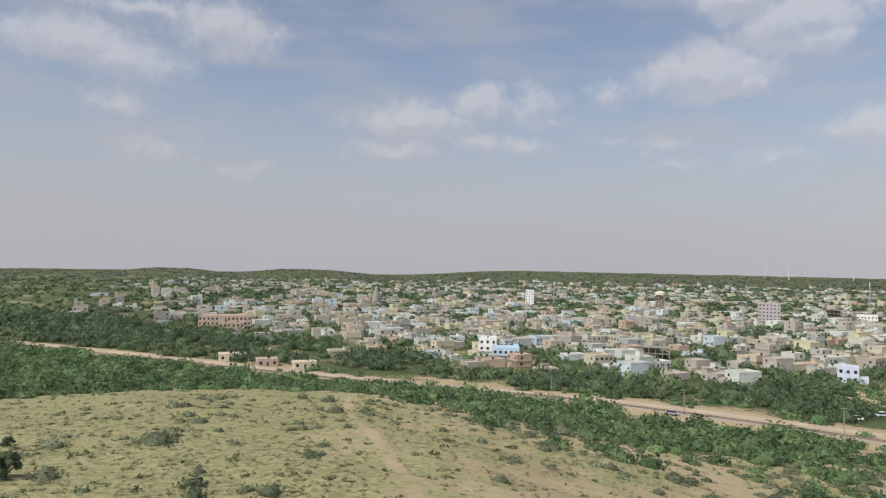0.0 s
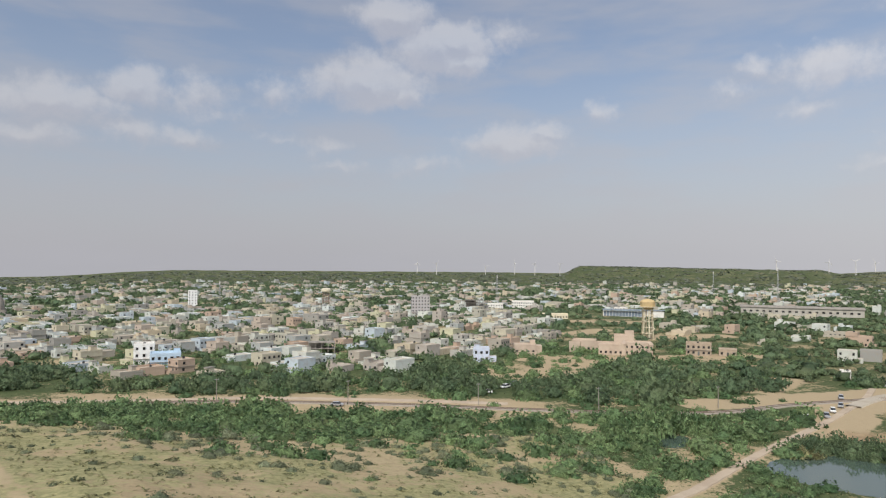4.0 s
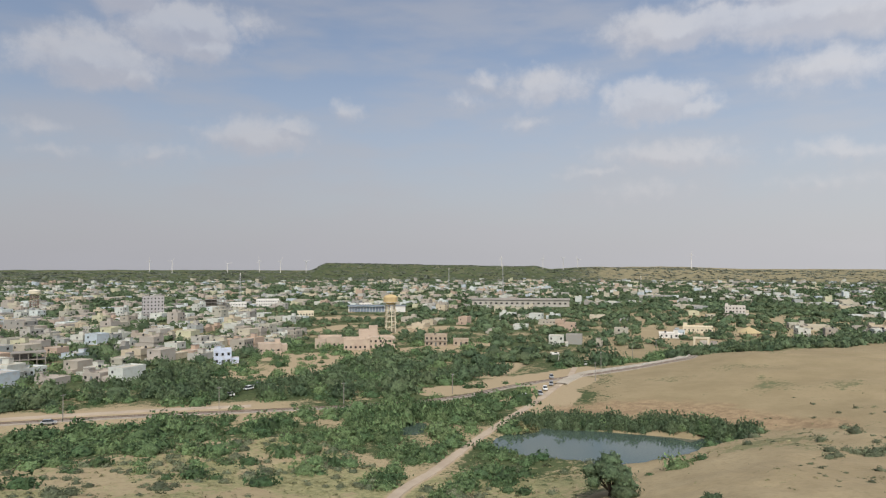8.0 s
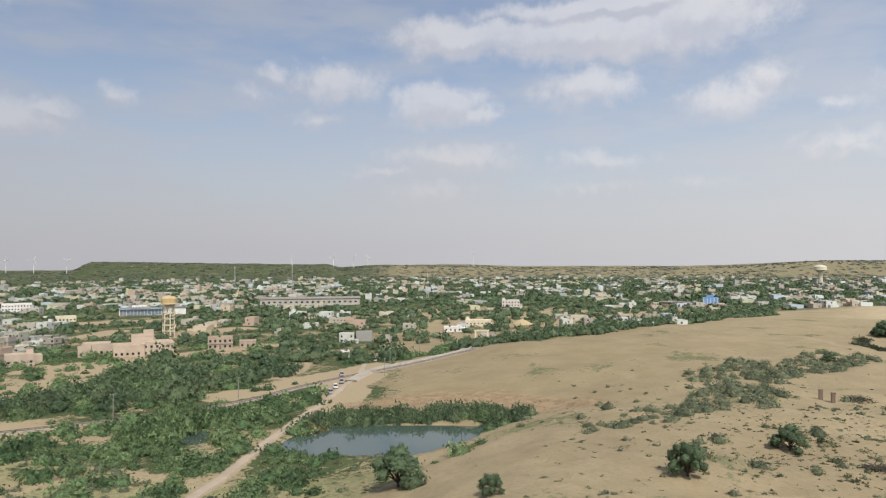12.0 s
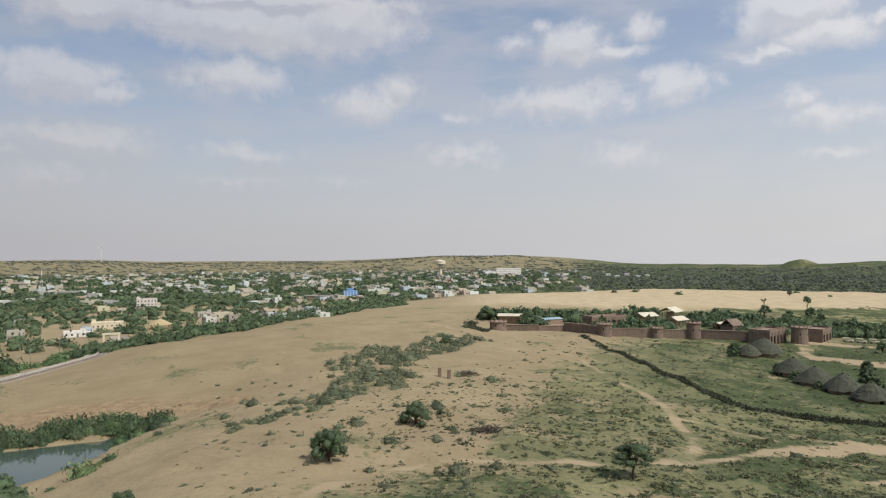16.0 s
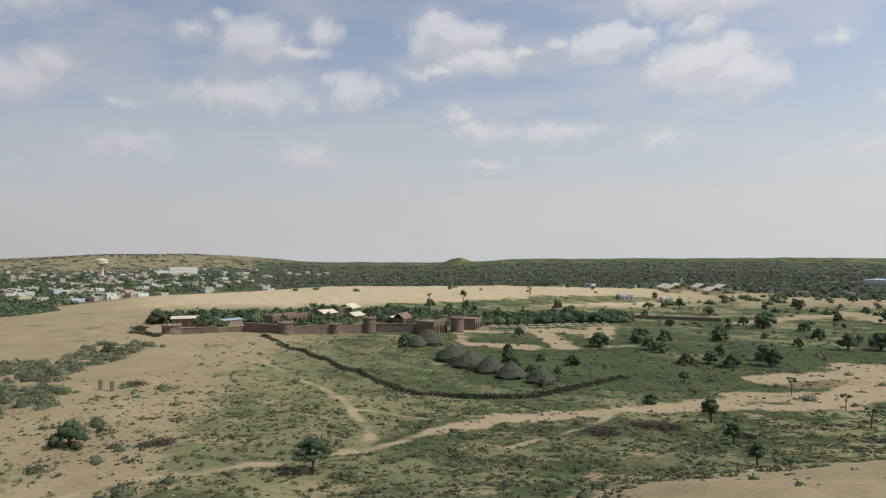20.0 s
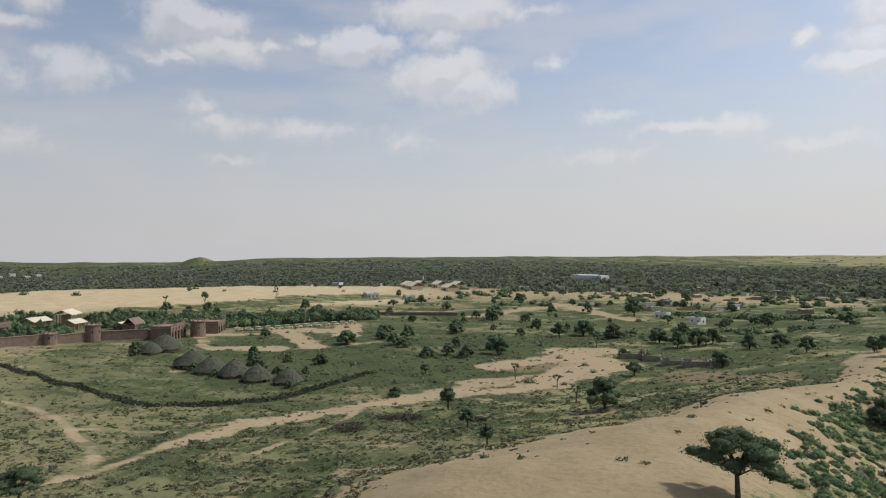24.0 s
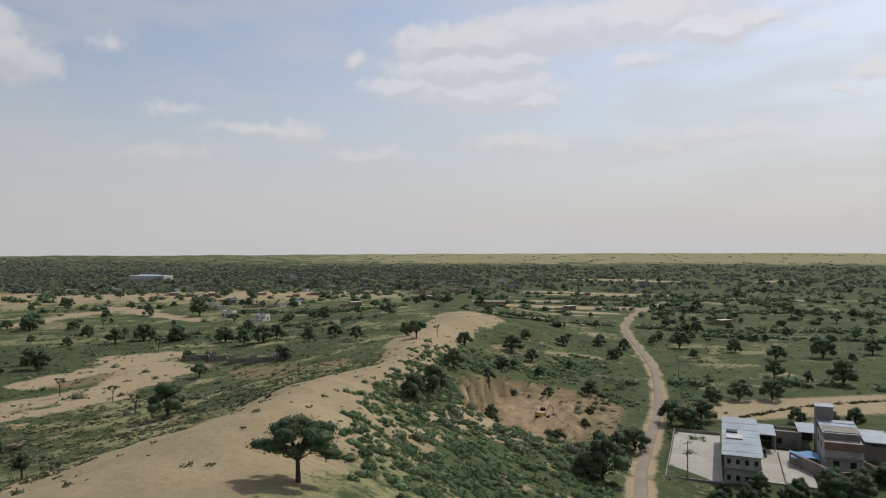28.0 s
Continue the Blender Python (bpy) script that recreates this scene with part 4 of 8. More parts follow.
# ---- plants ----
def cards(n, seed, size, squash=1.0, shell=0.55, flat=0.0, whole=False, core=True, jit=0.24, m=7, deep=1.0):
    """n small leaf sprays over a lumpy dome of radius 1, with a rough inner body: vertices and triangles."""
    g = np.random.RandomState(seed)
    d = g.normal(size=(n, 3))
    d[:, 2] = d[:, 2] if whole else np.abs(d[:, 2]) - 0.15
    d /= np.linalg.norm(d, axis=1)[:, None]

    def lump(q):
        return 1 + 0.26 * np.sin(q[:, 0] * 5 + seed) * np.sin(q[:, 1] * 4.3 + seed * 2) + 0.14 * np.sin(q[:, 2] * 9 + seed) + 0.08 * np.sin(q[:, 0] * 11 - q[:, 1] * 9)

    rr = shell + (1 - shell) * g.rand(n) ** 0.6
    c = d * (rr * lump(d))[:, None] * [1, 1, squash]
    nrm = d + g.normal(size=(n, 3)) * jit
    nrm[:, 2] += 0.25 + flat * 3
    nrm /= np.linalg.norm(nrm, axis=1)[:, None]
    a = np.cross(nrm, g.normal(size=(n, 3)))
    a /= np.linalg.norm(a, axis=1)[:, None]
    b = np.cross(nrm, a)
    s = size * g.uniform(0.6, 1.4, n)[:, None]
    v = np.stack([c - a * s - b * s * 0.6, c + a * s * g.uniform(0.7, 1.2, (n, 1)) - b * s * 0.5, c + b * s * g.uniform(0.8, 1.3, (n, 1)) - nrm * s * 0.3], 1).reshape(-1, 3)
    f = np.arange(n * 3).reshape(-1, 3)
    if core:
        rows = [(0.6, -0.7), (1.0, 0.0), (0.75, 0.65)] if whole else [(1.0, -0.12), (0.95, 0.3), (0.62, 0.75)]
        q = np.array([(math.sin(6.2832 * (i + 0.5 * k) / m) * w, math.cos(6.2832 * (i + 0.5 * k) / m) * w, z) for k, (w, z) in enumerate(rows) for i in range(m)] + [(0, 0, 1.0)])
        qn = q / np.linalg.norm(q, axis=1)[:, None]
        q = qn * (lump(qn) * g.uniform(0.6, 0.86, len(qn)) * deep)[:, None] * [1, 1, squash]
        t = []
        for i in range(m):
            p0, p1 = i, (i + 1) % m
            for k in range(2):
                t += [(k * m + p0, k * m + p1, k * m + m + p0), (k * m + p1, k * m + m + p1, k * m + m + p0)]
            t.append((2 * m + p0, 2 * m + p1, 3 * m))
        f = np.concatenate([f, np.array(t)[:, [0, 2, 1]] + len(v)])
        v = np.concatenate([v, q])
    return v, f


def scatter(name, templates, P, S, tint, mat, label, category, seed=1, kind="stuff"):
    """One object of many plants: each template in turn, at places P with sizes S (x, y, z)."""
    g = np.random.RandomState(seed)
    V, F, T, off = [], [], [], 0
    pick = g.randint(0, len(templates), len(P))
    for k, (tv, tf) in enumerate(templates):
        m = pick == k
        if not m.any():
            continue
        p, s, t = P[m], S[m], tint[m]
        yaw = g.uniform(0, 6.28, m.sum())
        c, sn = np.cos(yaw)[:, None], np.sin(yaw)[:, None]
        x = tv[None, :, 0] * s[:, :1]
        y = tv[None, :, 1] * s[:, 1:2]
        v = np.stack([x * c - y * sn + p[:, :1], x * sn + y * c + p[:, 1:2], tv[None, :, 2] * s[:, 2:3] + p[:, 2:3]], -1)
        V.append(v.reshape(-1, 3))
        F.append((tf[None] + (np.arange(m.sum()) * len(tv))[:, None, None]).reshape(-1, tf.shape[1]) + off)
        T.append(np.repeat(t, len(tv)))
        off += v.shape[0] * v.shape[1]
    ob = link_mesh(name, np.concatenate(V), np.concatenate(F), mat, np.concatenate(T), smooth_shade=True)
    return tagged(ob, label, category, kind=kind)


ROADS = [(RAIL, 7), (CAUSEWAY, 9), (SIDE_ROAD, 6), (POND_ROAD, 6), (FARM_ROAD, 8)] + [(p, w + 0.8) for w, p in TRAILS]


def clear_of_roads(x, y, grow=0.0):
    ok = np.ones(len(x), bool)
    for pts, w in ROADS:
        ok &= near_line(x, y, pts, w + grow, 0.5) < 0.5
    return ok


def pond_depth(x, y):
    return basin(x, y) * 1.4


def throw(n, a0, a1, r0, r1, dens, seed):
    """n random places between two bearings and ranges, kept by a density."""
    g = np.random.RandomState(seed)
    az, r = g.uniform(a0, a1, n), np.sqrt(g.uniform(r0 ** 2, r1 ** 2, n))
    x, y = r * np.sin(np.radians(az)), r * np.cos(np.radians(az))
    keep = g.rand(n) < dens(x, y, az, r)
    return x[keep], y[keep]


def on_land(x, y, sink=0.0):
    return np.stack([x, y, ground(x, y) - sink], 1)


def d_scrub(x, y, az, r):
    """Thorn scrub between the hill and the railway, and round the pond."""
    w = wave(x, y, 26, 51)
    d = smooth(scrub_r(az) - 14, scrub_r(az) + 10, r + 6 * w) * smooth(rail_r(az) + 1 - rail_gap(az), rail_r(az) - 5 - rail_gap(az), r) * smooth(58, 55, az)
    d = np.maximum(d, (0.14 + 0.16 * smooth(14, 24, az)) * smooth(-8, 6, az) * smooth(scrub_r(az) - 60, scrub_r(az) - 20, r) * (w > -0.35) * smooth(58, 50, az))
    bank = np.maximum.reduce([hump(x, y, 158, 111, 174, 106, 7), hump(x, y, 174, 106, 188, 82, 9), hump(x, y, 188, 82, 191, 66, 7), hump(x, y, 114, 95, 136, 103, 5), 0.35 * hump(x, y, 122, 90, 136, 88, 6), hump(x, y, 158, 58, 170, 54, 4), hump(x, y, 90, 80, 112, 90, 5), hump(x, y, 191, 66, 187, 54, 6), hump(x, y, 144, 52, 131, 57, 2.2), hump(x, y, 272, 158, 286, 150, 9), hump(x, y, 286, 146, 302, 130, 8), hump(x, y, 302, 130, 330, 134, 6)])
    d = np.maximum(d, smooth(0.1, 0.4, bank))
    d = d * smooth(0.5, 0.2, pond_depth(x, y)) * smooth(0.5, 0.3, hump(x, y, 136, 130, 146, 136, 9)) * smooth(0.4, 0.2, hump(x, y, 127, 119, 140, 130, 8))
    return np.clip(d, 0, 1)


x, y = throw(12500, -42, 82, 90, 440, d_scrub, 11)
k = clear_of_roads(x, y, 1.0)
x, y = x[k], y[k]
g = np.random.RandomState(5)
s = g.gamma(4, 0.45, len(x)) + 0.55
SCRUB_T = [cards(150, i, 0.10, 0.75, 0.62, jit=1.0, deep=0.84) for i in range(6)]
DUNE_T = [cards(120, 400 + i, 0.085, 0.85, 0.58, jit=0.9, deep=0.84) for i in range(5)]
scatter("thorn_scrub", SCRUB_T, on_land(x, y, 0.2), np.stack([s * 1.15, s * 1.15, s * g.uniform(1.0, 1.5, len(x))], 1), g.rand(len(x)), M_SCRUB,
        "dense dark green thorn scrub filling the low ground", "scrub", 1)


x, y = throw(3600, 46, 82, 150, 215, lambda x, y, az, r: smooth(0.08, 0.4, np.maximum.reduce([hump(x, y, 160, 112, 175, 106, 6), hump(x, y, 173, 104, 186, 81, 9), hump(x, y, 187, 81, 190, 65, 8), hump(x, y, 190, 65, 185, 53, 5)])) * smooth(0.8, 0.6, pond_depth(x, y)), 31)
k = clear_of_roads(x, y, 1.5)
x, y = x[k], y[k]
s = g.gamma(5, 0.22, len(x)) + 0.6
scatter("pond_bank_bushes", SCRUB_T, on_land(x, y, 0.15), np.stack([s, s, s * 1.75], 1), g.rand(len(x)), M_TREE, "thick dark bushes crowding the bank of the pond", "bushes", 21)


x, y = throw(900, 50, 60, 185, 200, lambda x, y, az, r: smooth(0.1, 0.5, hump(x, y, 157, 108, 162, 105.5, 3.6)), 37)
s = g.gamma(4, 0.12, len(x)) + 0.5
scatter("pond_reeds", [cards(16, 460 + i, 0.3, 1.3, 0.2, core=False, jit=0.5) for i in range(4)], on_land(x, y, 0.05), np.stack([s, s, s * 1.5], 1), g.rand(len(x)), M_TUFT, "patch of dry yellow reeds at the pond's edge", "reeds", 27)


x, y = throw(6200, -38, 54, 74, 192, lambda x, y, az, r: np.clip(0.05 + 0.5 * smooth(scrub_r(az) - 70, scrub_r(az), r) * smooth(-12, 6, az) + 0.22 * (wave(x, y, 22, 52) > 0.5), 0, 1) * smooth(scrub_r(az) + 6, scrub_r(az) - 4, r) * 0.5, 32)
k = clear_of_roads(x, y, 1.0)
x, y = x[k], y[k]
s = g.gamma(2.5, 0.36, len(x)) + 0.35
scatter("hill_bushes", DUNE_T, on_land(x, y, 0.12), np.stack([s, s, s * 0.85], 1), g.rand(len(x)), M_DUNE_LEAF, "rounded dusty bushes dotted over the grassy hill", "bushes", 22)


x, y = throw(1500, 38, 56, 180, 225, lambda x, y, az, r: smooth(0.1, 0.5, np.maximum.reduce([hump(x, y, 134, 143, 154, 145, 7), hump(x, y, 154, 145, 157, 132, 6), hump(x, y, 128, 130, 132, 142, 4)])), 34)
k = clear_of_roads(x, y, 2.0)
x, y = x[k], y[k]
s = g.gamma(8, 0.2, len(x)) + 1.0
scatter("hollow_trees", SCRUB_T, on_land(x, y, 0.1), np.stack([s, s, s * 1.7], 1), g.rand(len(x)), M_SCRUB, "tall green thorn bushes round the flooded hollow", "bushes", 24)


def town_edge(az):
    return np.interp(az, [-40, -26, -16, -9, -3, 4, 11, 16, 35, 48, 60], [640, 560, 450, 385, 318, 280, 282, 304, 298, 300, 315])


def d_belt(x, y, az, r):
    """Taller trees beyond the railway, before the town."""
    rr = rail_r(az)
    deep = town_edge(az) - rr
    d = smooth(rr + 9 + 0.6 * rail_gap(az), rr + 15 + 0.6 * rail_gap(az), r) * smooth(rr + deep + 8, rr + deep - 8, r + 20 * wave(x, y, 60, 61)) * smooth(66, 60, az)
    d = d * (1 - 0.85 * smooth(0.25, 0.6, wave(x, y, 34, 62))) * (1 - smooth(0.1, 0.4, hump(x, y, 158, 262, 170, 242, 20)))
    return d * (1 - 0.9 * smooth(0.15, 0.4, np.maximum(hump(x, y, 190, 250, 222, 272, 30), hump(x, y, 205, 285, 270, 258, 18)))) * (1 - smooth(0.05, 0.3, np.maximum(hump(x, y, 190, 163, 262, 148, 16), hump(x, y, 215, 132, 285, 132, 16))))




def d_dunes(x, y, az, r):
    """Bushes on the dunes, behind their crest and on the slopes of the ridge."""
    w = wave(x, y, 16, 71)
    back = np.maximum.reduce([hump(x, y, 322, 122, 352, 92, 16), hump(x, y, 345, 96, 400, 62, 26), hump(x, y, 400, 62, 470, 22, 26), hump(x, y, 470, 22, 545, -22, 20)])
    d = smooth(0.1, 0.5, back)
    clump = np.maximum.reduce([hump(x, y, 145, 26, 162, 13, 8), hump(x, y, 162, 13, 190, 2, 11), hump(x, y, 190, 2, 250, -12, 18), hump(x, y, 250, -12, 301, -42, 22), hump(x, y, 301, -42, 345, -58, 14)])
    d = np.maximum(d, 0.36 * smooth(0.1, 0.6, clump) * (w > -0.4))
    slope = np.maximum.reduce([hump(x, y, 0, -95, -6, -140, 14), hump(x, y, -14, -100, -30, -150, 16), hump(x, y, -8, -140, -8, -200, 14)])
    d = np.maximum(d, 0.35 * smooth(0.1, 0.6, slope))
    road = np.maximum(hump(x, y, -62, -150, -92, -230, 12), hump(x, y, -36, -150, -62, -225, 10))
    d = np.maximum(d, 0.4 * smooth(0.1, 0.5, road))
    valley = smooth(122, 132, az) * smooth(176, 168, az) * smooth(185, 230, r) * smooth(700, 480, r)
    d = np.maximum(d, 0.06 * valley + 0.12 * smooth(130, 135, az) * smooth(158, 150, az) * smooth(188, 205, r) * smooth(340, 300, r))
    open_sand = smooth(73, 78, az) * smooth(106, 101, az) * smooth(84, 95, r) * smooth(215, 195, r)
    d = np.maximum(d, 0.30 * open_sand * (w > -0.25))
    d = np.maximum(d, 0.4 * smooth(0.1, 0.5, np.maximum.reduce([hump(x, y, 108, 88, 134, 78, 14), hump(x, y, 100, 72, 124, 66, 12)])) * (w > -0.5))
    return d * smooth(0.5, 0.2, pond_depth(x, y))


x, y = throw(17500, 48, 215, 85, 700, d_dunes, 13)
k = clear_of_roads(x, y, 0.5)
x, y = x[k], y[k]
s = g.gamma(6, 0.2, len(x)) + 0.4
scatter("dune_bushes", DUNE_T, on_land(x, y, 0.1), np.stack([s, s, s * 1.05], 1), g.rand(len(x)), M_DUNE_LEAF, "rounded dusty green bushes on the sand", "bushes", 3)


def d_thick(x, y, az, r):
    """Close-grown bushes: the dune hollow and the green side of the ridge."""
    w = wave(x, y, 11, 72)
    clump = np.maximum.reduce([hump(x, y, 145, 26, 162, 13, 6), hump(x, y, 162, 13, 190, 0, 9), hump(x, y, 190, 0, 250, -14, 15), hump(x, y, 232, 4, 268, -8, 12), hump(x, y, 250, -14, 301, -45, 18)])
    d = 0.2 * smooth(0.1, 0.6, clump + 0.3 * w * smooth(0.0, 0.1, clump))
    slope = np.maximum.reduce([hump(x, y, 2, -72, 0, -88, 9), hump(x, y, 4, -80, 3, -118, 12), hump(x, y, -8, -84, -12, -126, 18), hump(x, y, 4, -118, -4, -165, 13), hump(x, y, -22, -100, -26, -140, 16)])
    d = np.maximum(d, 0.85 * smooth(0.06, 0.4, slope + 0.3 * w * smooth(0.0, 0.1, slope)))
    woods = np.maximum.reduce([hump(x, y, 0, -185, -6, -205, 10), hump(x, y, -10, -215, -30, -240, 14), hump(x, y, -36, -140, -50, -150, 6), hump(x, y, -62, -158, -86, -222, 7), hump(x, y, -40, -225, -60, -262, 14), hump(x, y, -40, -204, -58, -196, 9)])
    return np.maximum(d, 0.45 * smooth(0.06, 0.4, woods + 0.2 * w * smooth(0.0, 0.1, woods))) * smooth(0.3, 0.1, hump(x, y, -24, -168, -34, -196, 22))


x, y = throw(46000, 72, 205, 70, 310, d_thick, 23)
k = clear_of_roads(x, y, 0.5)
x, y = x[k], y[k]
s = g.gamma(4, 0.15, len(x)) + 0.25
for dune in (True, False):
    k = (bearing(x, y) < 110) == dune
    z_ = s[k] * (2.1 if dune else 1.0)
    scatter("dune_hollow_bushes" if dune else "slope_bushes", DUNE_T if dune else [cards(70, 10 + i, 0.15, 0.8, 0.7) for i in range(5)], on_land(x[k], y[k], 0.1), np.stack([z_, z_, z_ * 0.95], 1), g.rand(k.sum()),
            M_DUNE_LEAF if dune else M_SCRUB, "dusty grey-green bushes in the dune hollow" if dune else "close-grown green bushes on the ridge side", "bushes", 9)


def d_low(x, y, az, r):
    """Low dusty bushes over the flats before the fort, fewer on the sand slope."""
    w = wave(x, y, 20, 74) * 0.6 + wave(x, y, 7, 75) * 0.5
    edge = np.interp(r, [80, 180, 320], [99, 104, 112])
    flats = smooth(edge - 9, edge + 4, az) * smooth(178, 168, az) * smooth(420, 300, r) * np.where((ground(x, y) > 17.5) & (az > 140), 0.03, 1)
    slope = smooth(72, 80, az) * smooth(104, 98, az) * smooth(78, 86, r) * smooth(260, 180, r)
    plain = smooth(180, 186, az) * smooth(125, 150, r) * smooth(420, 330, r)
    return np.clip(flats * np.clip(0.42 + 0.2 * smooth(180, 165, r) + 0.75 * w + 0.4 * smooth(190, 205, r) * smooth(340, 310, r) * smooth(122, 130, az) * smooth(162, 156, az), 0, 1) + slope * np.clip(0.14 + 0.55 * w, 0, 0.55) + 0.5 * plain * np.clip(0.3 + 0.7 * w, 0, 1), 0, 1) * (1 - cover(x, y)[:, 2])


x, y = throw(29000, 70, 215, 76, 420, d_low, 35)
k = clear_of_roads(x, y, 0.4)
x, y = x[k], y[k]
s = g.gamma(2.2, 0.17, len(x)) + 0.2
scatter("flat_bushes", [cards(18, 420 + i, 0.16, 0.85, 0.55, jit=1.1, m=5, deep=0.84) for i in range(5)], on_land(x, y, 0.08), np.stack([s * 1.2, s * 1.2, s * 0.85], 1), g.rand(len(x)), M_LOW_LEAF, "low dusty bushes spread over the grassy flats", "bushes", 25)


def d_sage(x, y, az, r):
    w = wave(x, y, 12, 81)
    d = 0.34 * smooth(30, 0, az) + 0.55 * smooth(96, 110, az) + 0.2 * smooth(70, 55, az) + 0.06
    c = cover(x, y)
    face = smooth(58, 62, az) * smooth(84, 78, az) * smooth(188, 196, r)
    return d * np.clip(c[:, 0] + 0.4 * c[:, 1] + 0.25 * w, 0, 1) * (1 - c[:, 2]) * (1 - 0.93 * face) * np.where((ground(x, y) > 17) & (az > 140) & (az < 174), 0.35, 1)


x, y = throw(19000, -36, 205, 74, 330, d_sage, 14)
k = clear_of_roads(x, y, 0.3) & (d_scrub(x, y, bearing(x, y), np.hypot(x, y)) < 0.5)
x, y = x[k], y[k]
s = g.gamma(3, 0.14, len(x)) + 0.15
SAGE_T = [cards(30, 40 + i, 0.21, 0.8, 0.3, core=False, jit=1.4) for i in range(4)]
scatter("low_desert_shrubs", SAGE_T, on_land(x, y, 0.05), np.stack([s, s, s * 0.8], 1), g.rand(len(x)), M_SAGE, "small grey-green desert shrubs dotted over the sand", "shrubs", 4)

x, y = throw(42000, 80, 180, 74, 215, lambda x, y, az, r: np.clip(0.5 + 0.5 * wave(x, y, 9, 82) + 0.3 * wave(x, y, 26, 83), 0, 1) * smooth(80, 100, az) * smooth(215, 150, r) * (1 - cover(x, y)[:, 2]) * np.where((ground(x, y) > 17.5) & (az > 138), 0.06, 1) * np.where(az < 104, 0.45, 0.8), 36)
k = clear_of_roads(x, y, 0.3)
x, y = x[k], y[k]
s = g.gamma(3, 0.09, len(x)) + 0.14
scatter("ground_shrubs", [cards(11, 440 + i, 0.34, 0.8, 0.3, core=False, jit=1.0) for i in range(5)], on_land(x, y, 0.04), np.stack([s * 1.15, s * 1.15, s * 0.85], 1), g.rand(len(x)), M_SAGE, "knee-high grey-green shrubs thick over the flats", "shrubs", 26)

x, y = throw(60000, -36, 205, 72, 240, lambda x, y, az, r: np.clip(cover(x, y)[:, :2].max(1) * 1.1 - 0.15, 0, 1) * smooth(240, 110, r) * np.where((ground(x, y) > 17) & (az > 140), 0.05, np.where(az > 70, 0.5, 1)), 15)
k = clear_of_roads(x, y, -0.5)
x, y = x[k], y[k]
s = g.gamma(3, 0.08, len(x)) + 0.12
TUFT_T = [cards(10, 60 + i, 0.4, 0.9, 0.2, core=False, jit=0.3, flat=0.5) for i in range(4)]
scatter("grass_tufts", TUFT_T, on_land(x, y, 0.03), np.stack([s, s, s], 1), g.rand(len(x)), M_TUFT, "dry yellow-green grass tufts on sand", "grass", 5)


# ---- the town ----
def d_town(x, y, az, r):
    """How closely the houses stand."""
    w = wave(x, y, 150, 91)
    groves = smooth(0.15, 0.45, wave(x, y, 85, 94))
    core = smooth(-31, -20, az) * smooth(40, 33, az) * smooth(town_edge(az) - 8, town_edge(az) + 8, r + 20 * wave(x, y, 60, 61)) * smooth(900, 620, r)
    mid = smooth(-28, -18, az) * smooth(62, 50, az) * smooth(560, 640, r) * smooth(2300, 1100, r) * (0.16 + 0.5 * w)
    east = smooth(38, 44, az) * smooth(92, 84, az) * smooth(rail_r(az) + 120, rail_r(az) + 180, r) * smooth(720, 600, r) * (0.07 + 0.15 * w)
    back = smooth(44, 52, az) * smooth(112, 100, az) * smooth(650, 800, r) * smooth(2400, 1500, r) * (0.06 + 0.5 * w) * (1 - 0.45 * smooth(54, 60, az) * smooth(84, 78, az) * smooth(1150, 950, r))
    south = smooth(128, 136, az) * smooth(215, 190, az) * smooth(420, 520, r) * smooth(1500, 900, r) * 0.008
    d = np.maximum.reduce([core * (0.68 + 0.28 * w) * (1 - 0.9 * groves), mid, east, back, south])
    school = hump(x, y, 225, 290, 300, 270, 55) + hump(x, y, 300, 330, 420, 480, 50) + hump(x, y, 420, 480, 470, 560, 50)
    belt = 0.2 * smooth(rail_r(az) + 26, rail_r(az) + 34, r) * smooth(town_edge(az) + 5, town_edge(az) - 5, r) * smooth(-22, -14, az) * smooth(20, 12, az)
    d = np.maximum(d, belt)
    d = d * (1 - smooth(0.05, 0.3, school)) * (1 - smooth(0.02, 0.2, hump(x, y, 190, 250, 222, 272, 40)))
    return np.clip(d, 0, 1)


# buildings with a shape of their own stand here
LANDMARKS = [(32, 331, 16), (-99, 314, 14), (-78, 300, 16), (-147, 455, 26), (-71, 718, 12), (107, 819, 12), (257, 789, 14), (297, 608, 22), (175, 288, 14), (217, 304, 16),
             (262, 288, 44), (303, 256, 22), (333, 333, 10), (455, 655, 36), (395, 515, 24), (490, 515, 70), (675, 455, 85), (484, 173, 22), (469, 134, 14), (671, 204, 22), (431, 173, 16), (814, 14, 34)]
PITCH = 12.5
turn = radians(24)
cells = [(i * PITCH, j * PITCH) for i in range(-190, 191) for j in range(-190, 191) if (i * i + j * j) * PITCH ** 2 < 2400 ** 2]
u = np.array(cells)
g = np.random.RandomState(7)
u = u + g.uniform(-2.0, 2.0, u.shape)
# lanes: every fourth row is left open
lane = (np.round(u[:, 0] / PITCH).astype(int) % 5 == 0) | (np.round(u[:, 1] / PITCH).astype(int) % 7 == 0)
hx = u[:, 0] * math.cos(turn) - u[:, 1] * math.sin(turn)
hy = u[:, 0] * math.sin(turn) + u[:, 1] * math.cos(turn)
dn = d_town(hx, hy, bearing(hx, hy), np.hypot(hx, hy))
keep = (g.rand(len(hx)) < dn * np.where(lane, 0.25, 1.0)) & clear_of_roads(hx, hy, 12)
for cx, cy, cr in LANDMARKS:
    keep &= np.hypot(hx - cx, hy - cy) > cr
hx, hy = hx[keep], hy[keep]
order = np.argsort(np.hypot(hx, hy))
hx, hy = hx[order], hy[order]
HOUSES = list(zip(hx, hy))

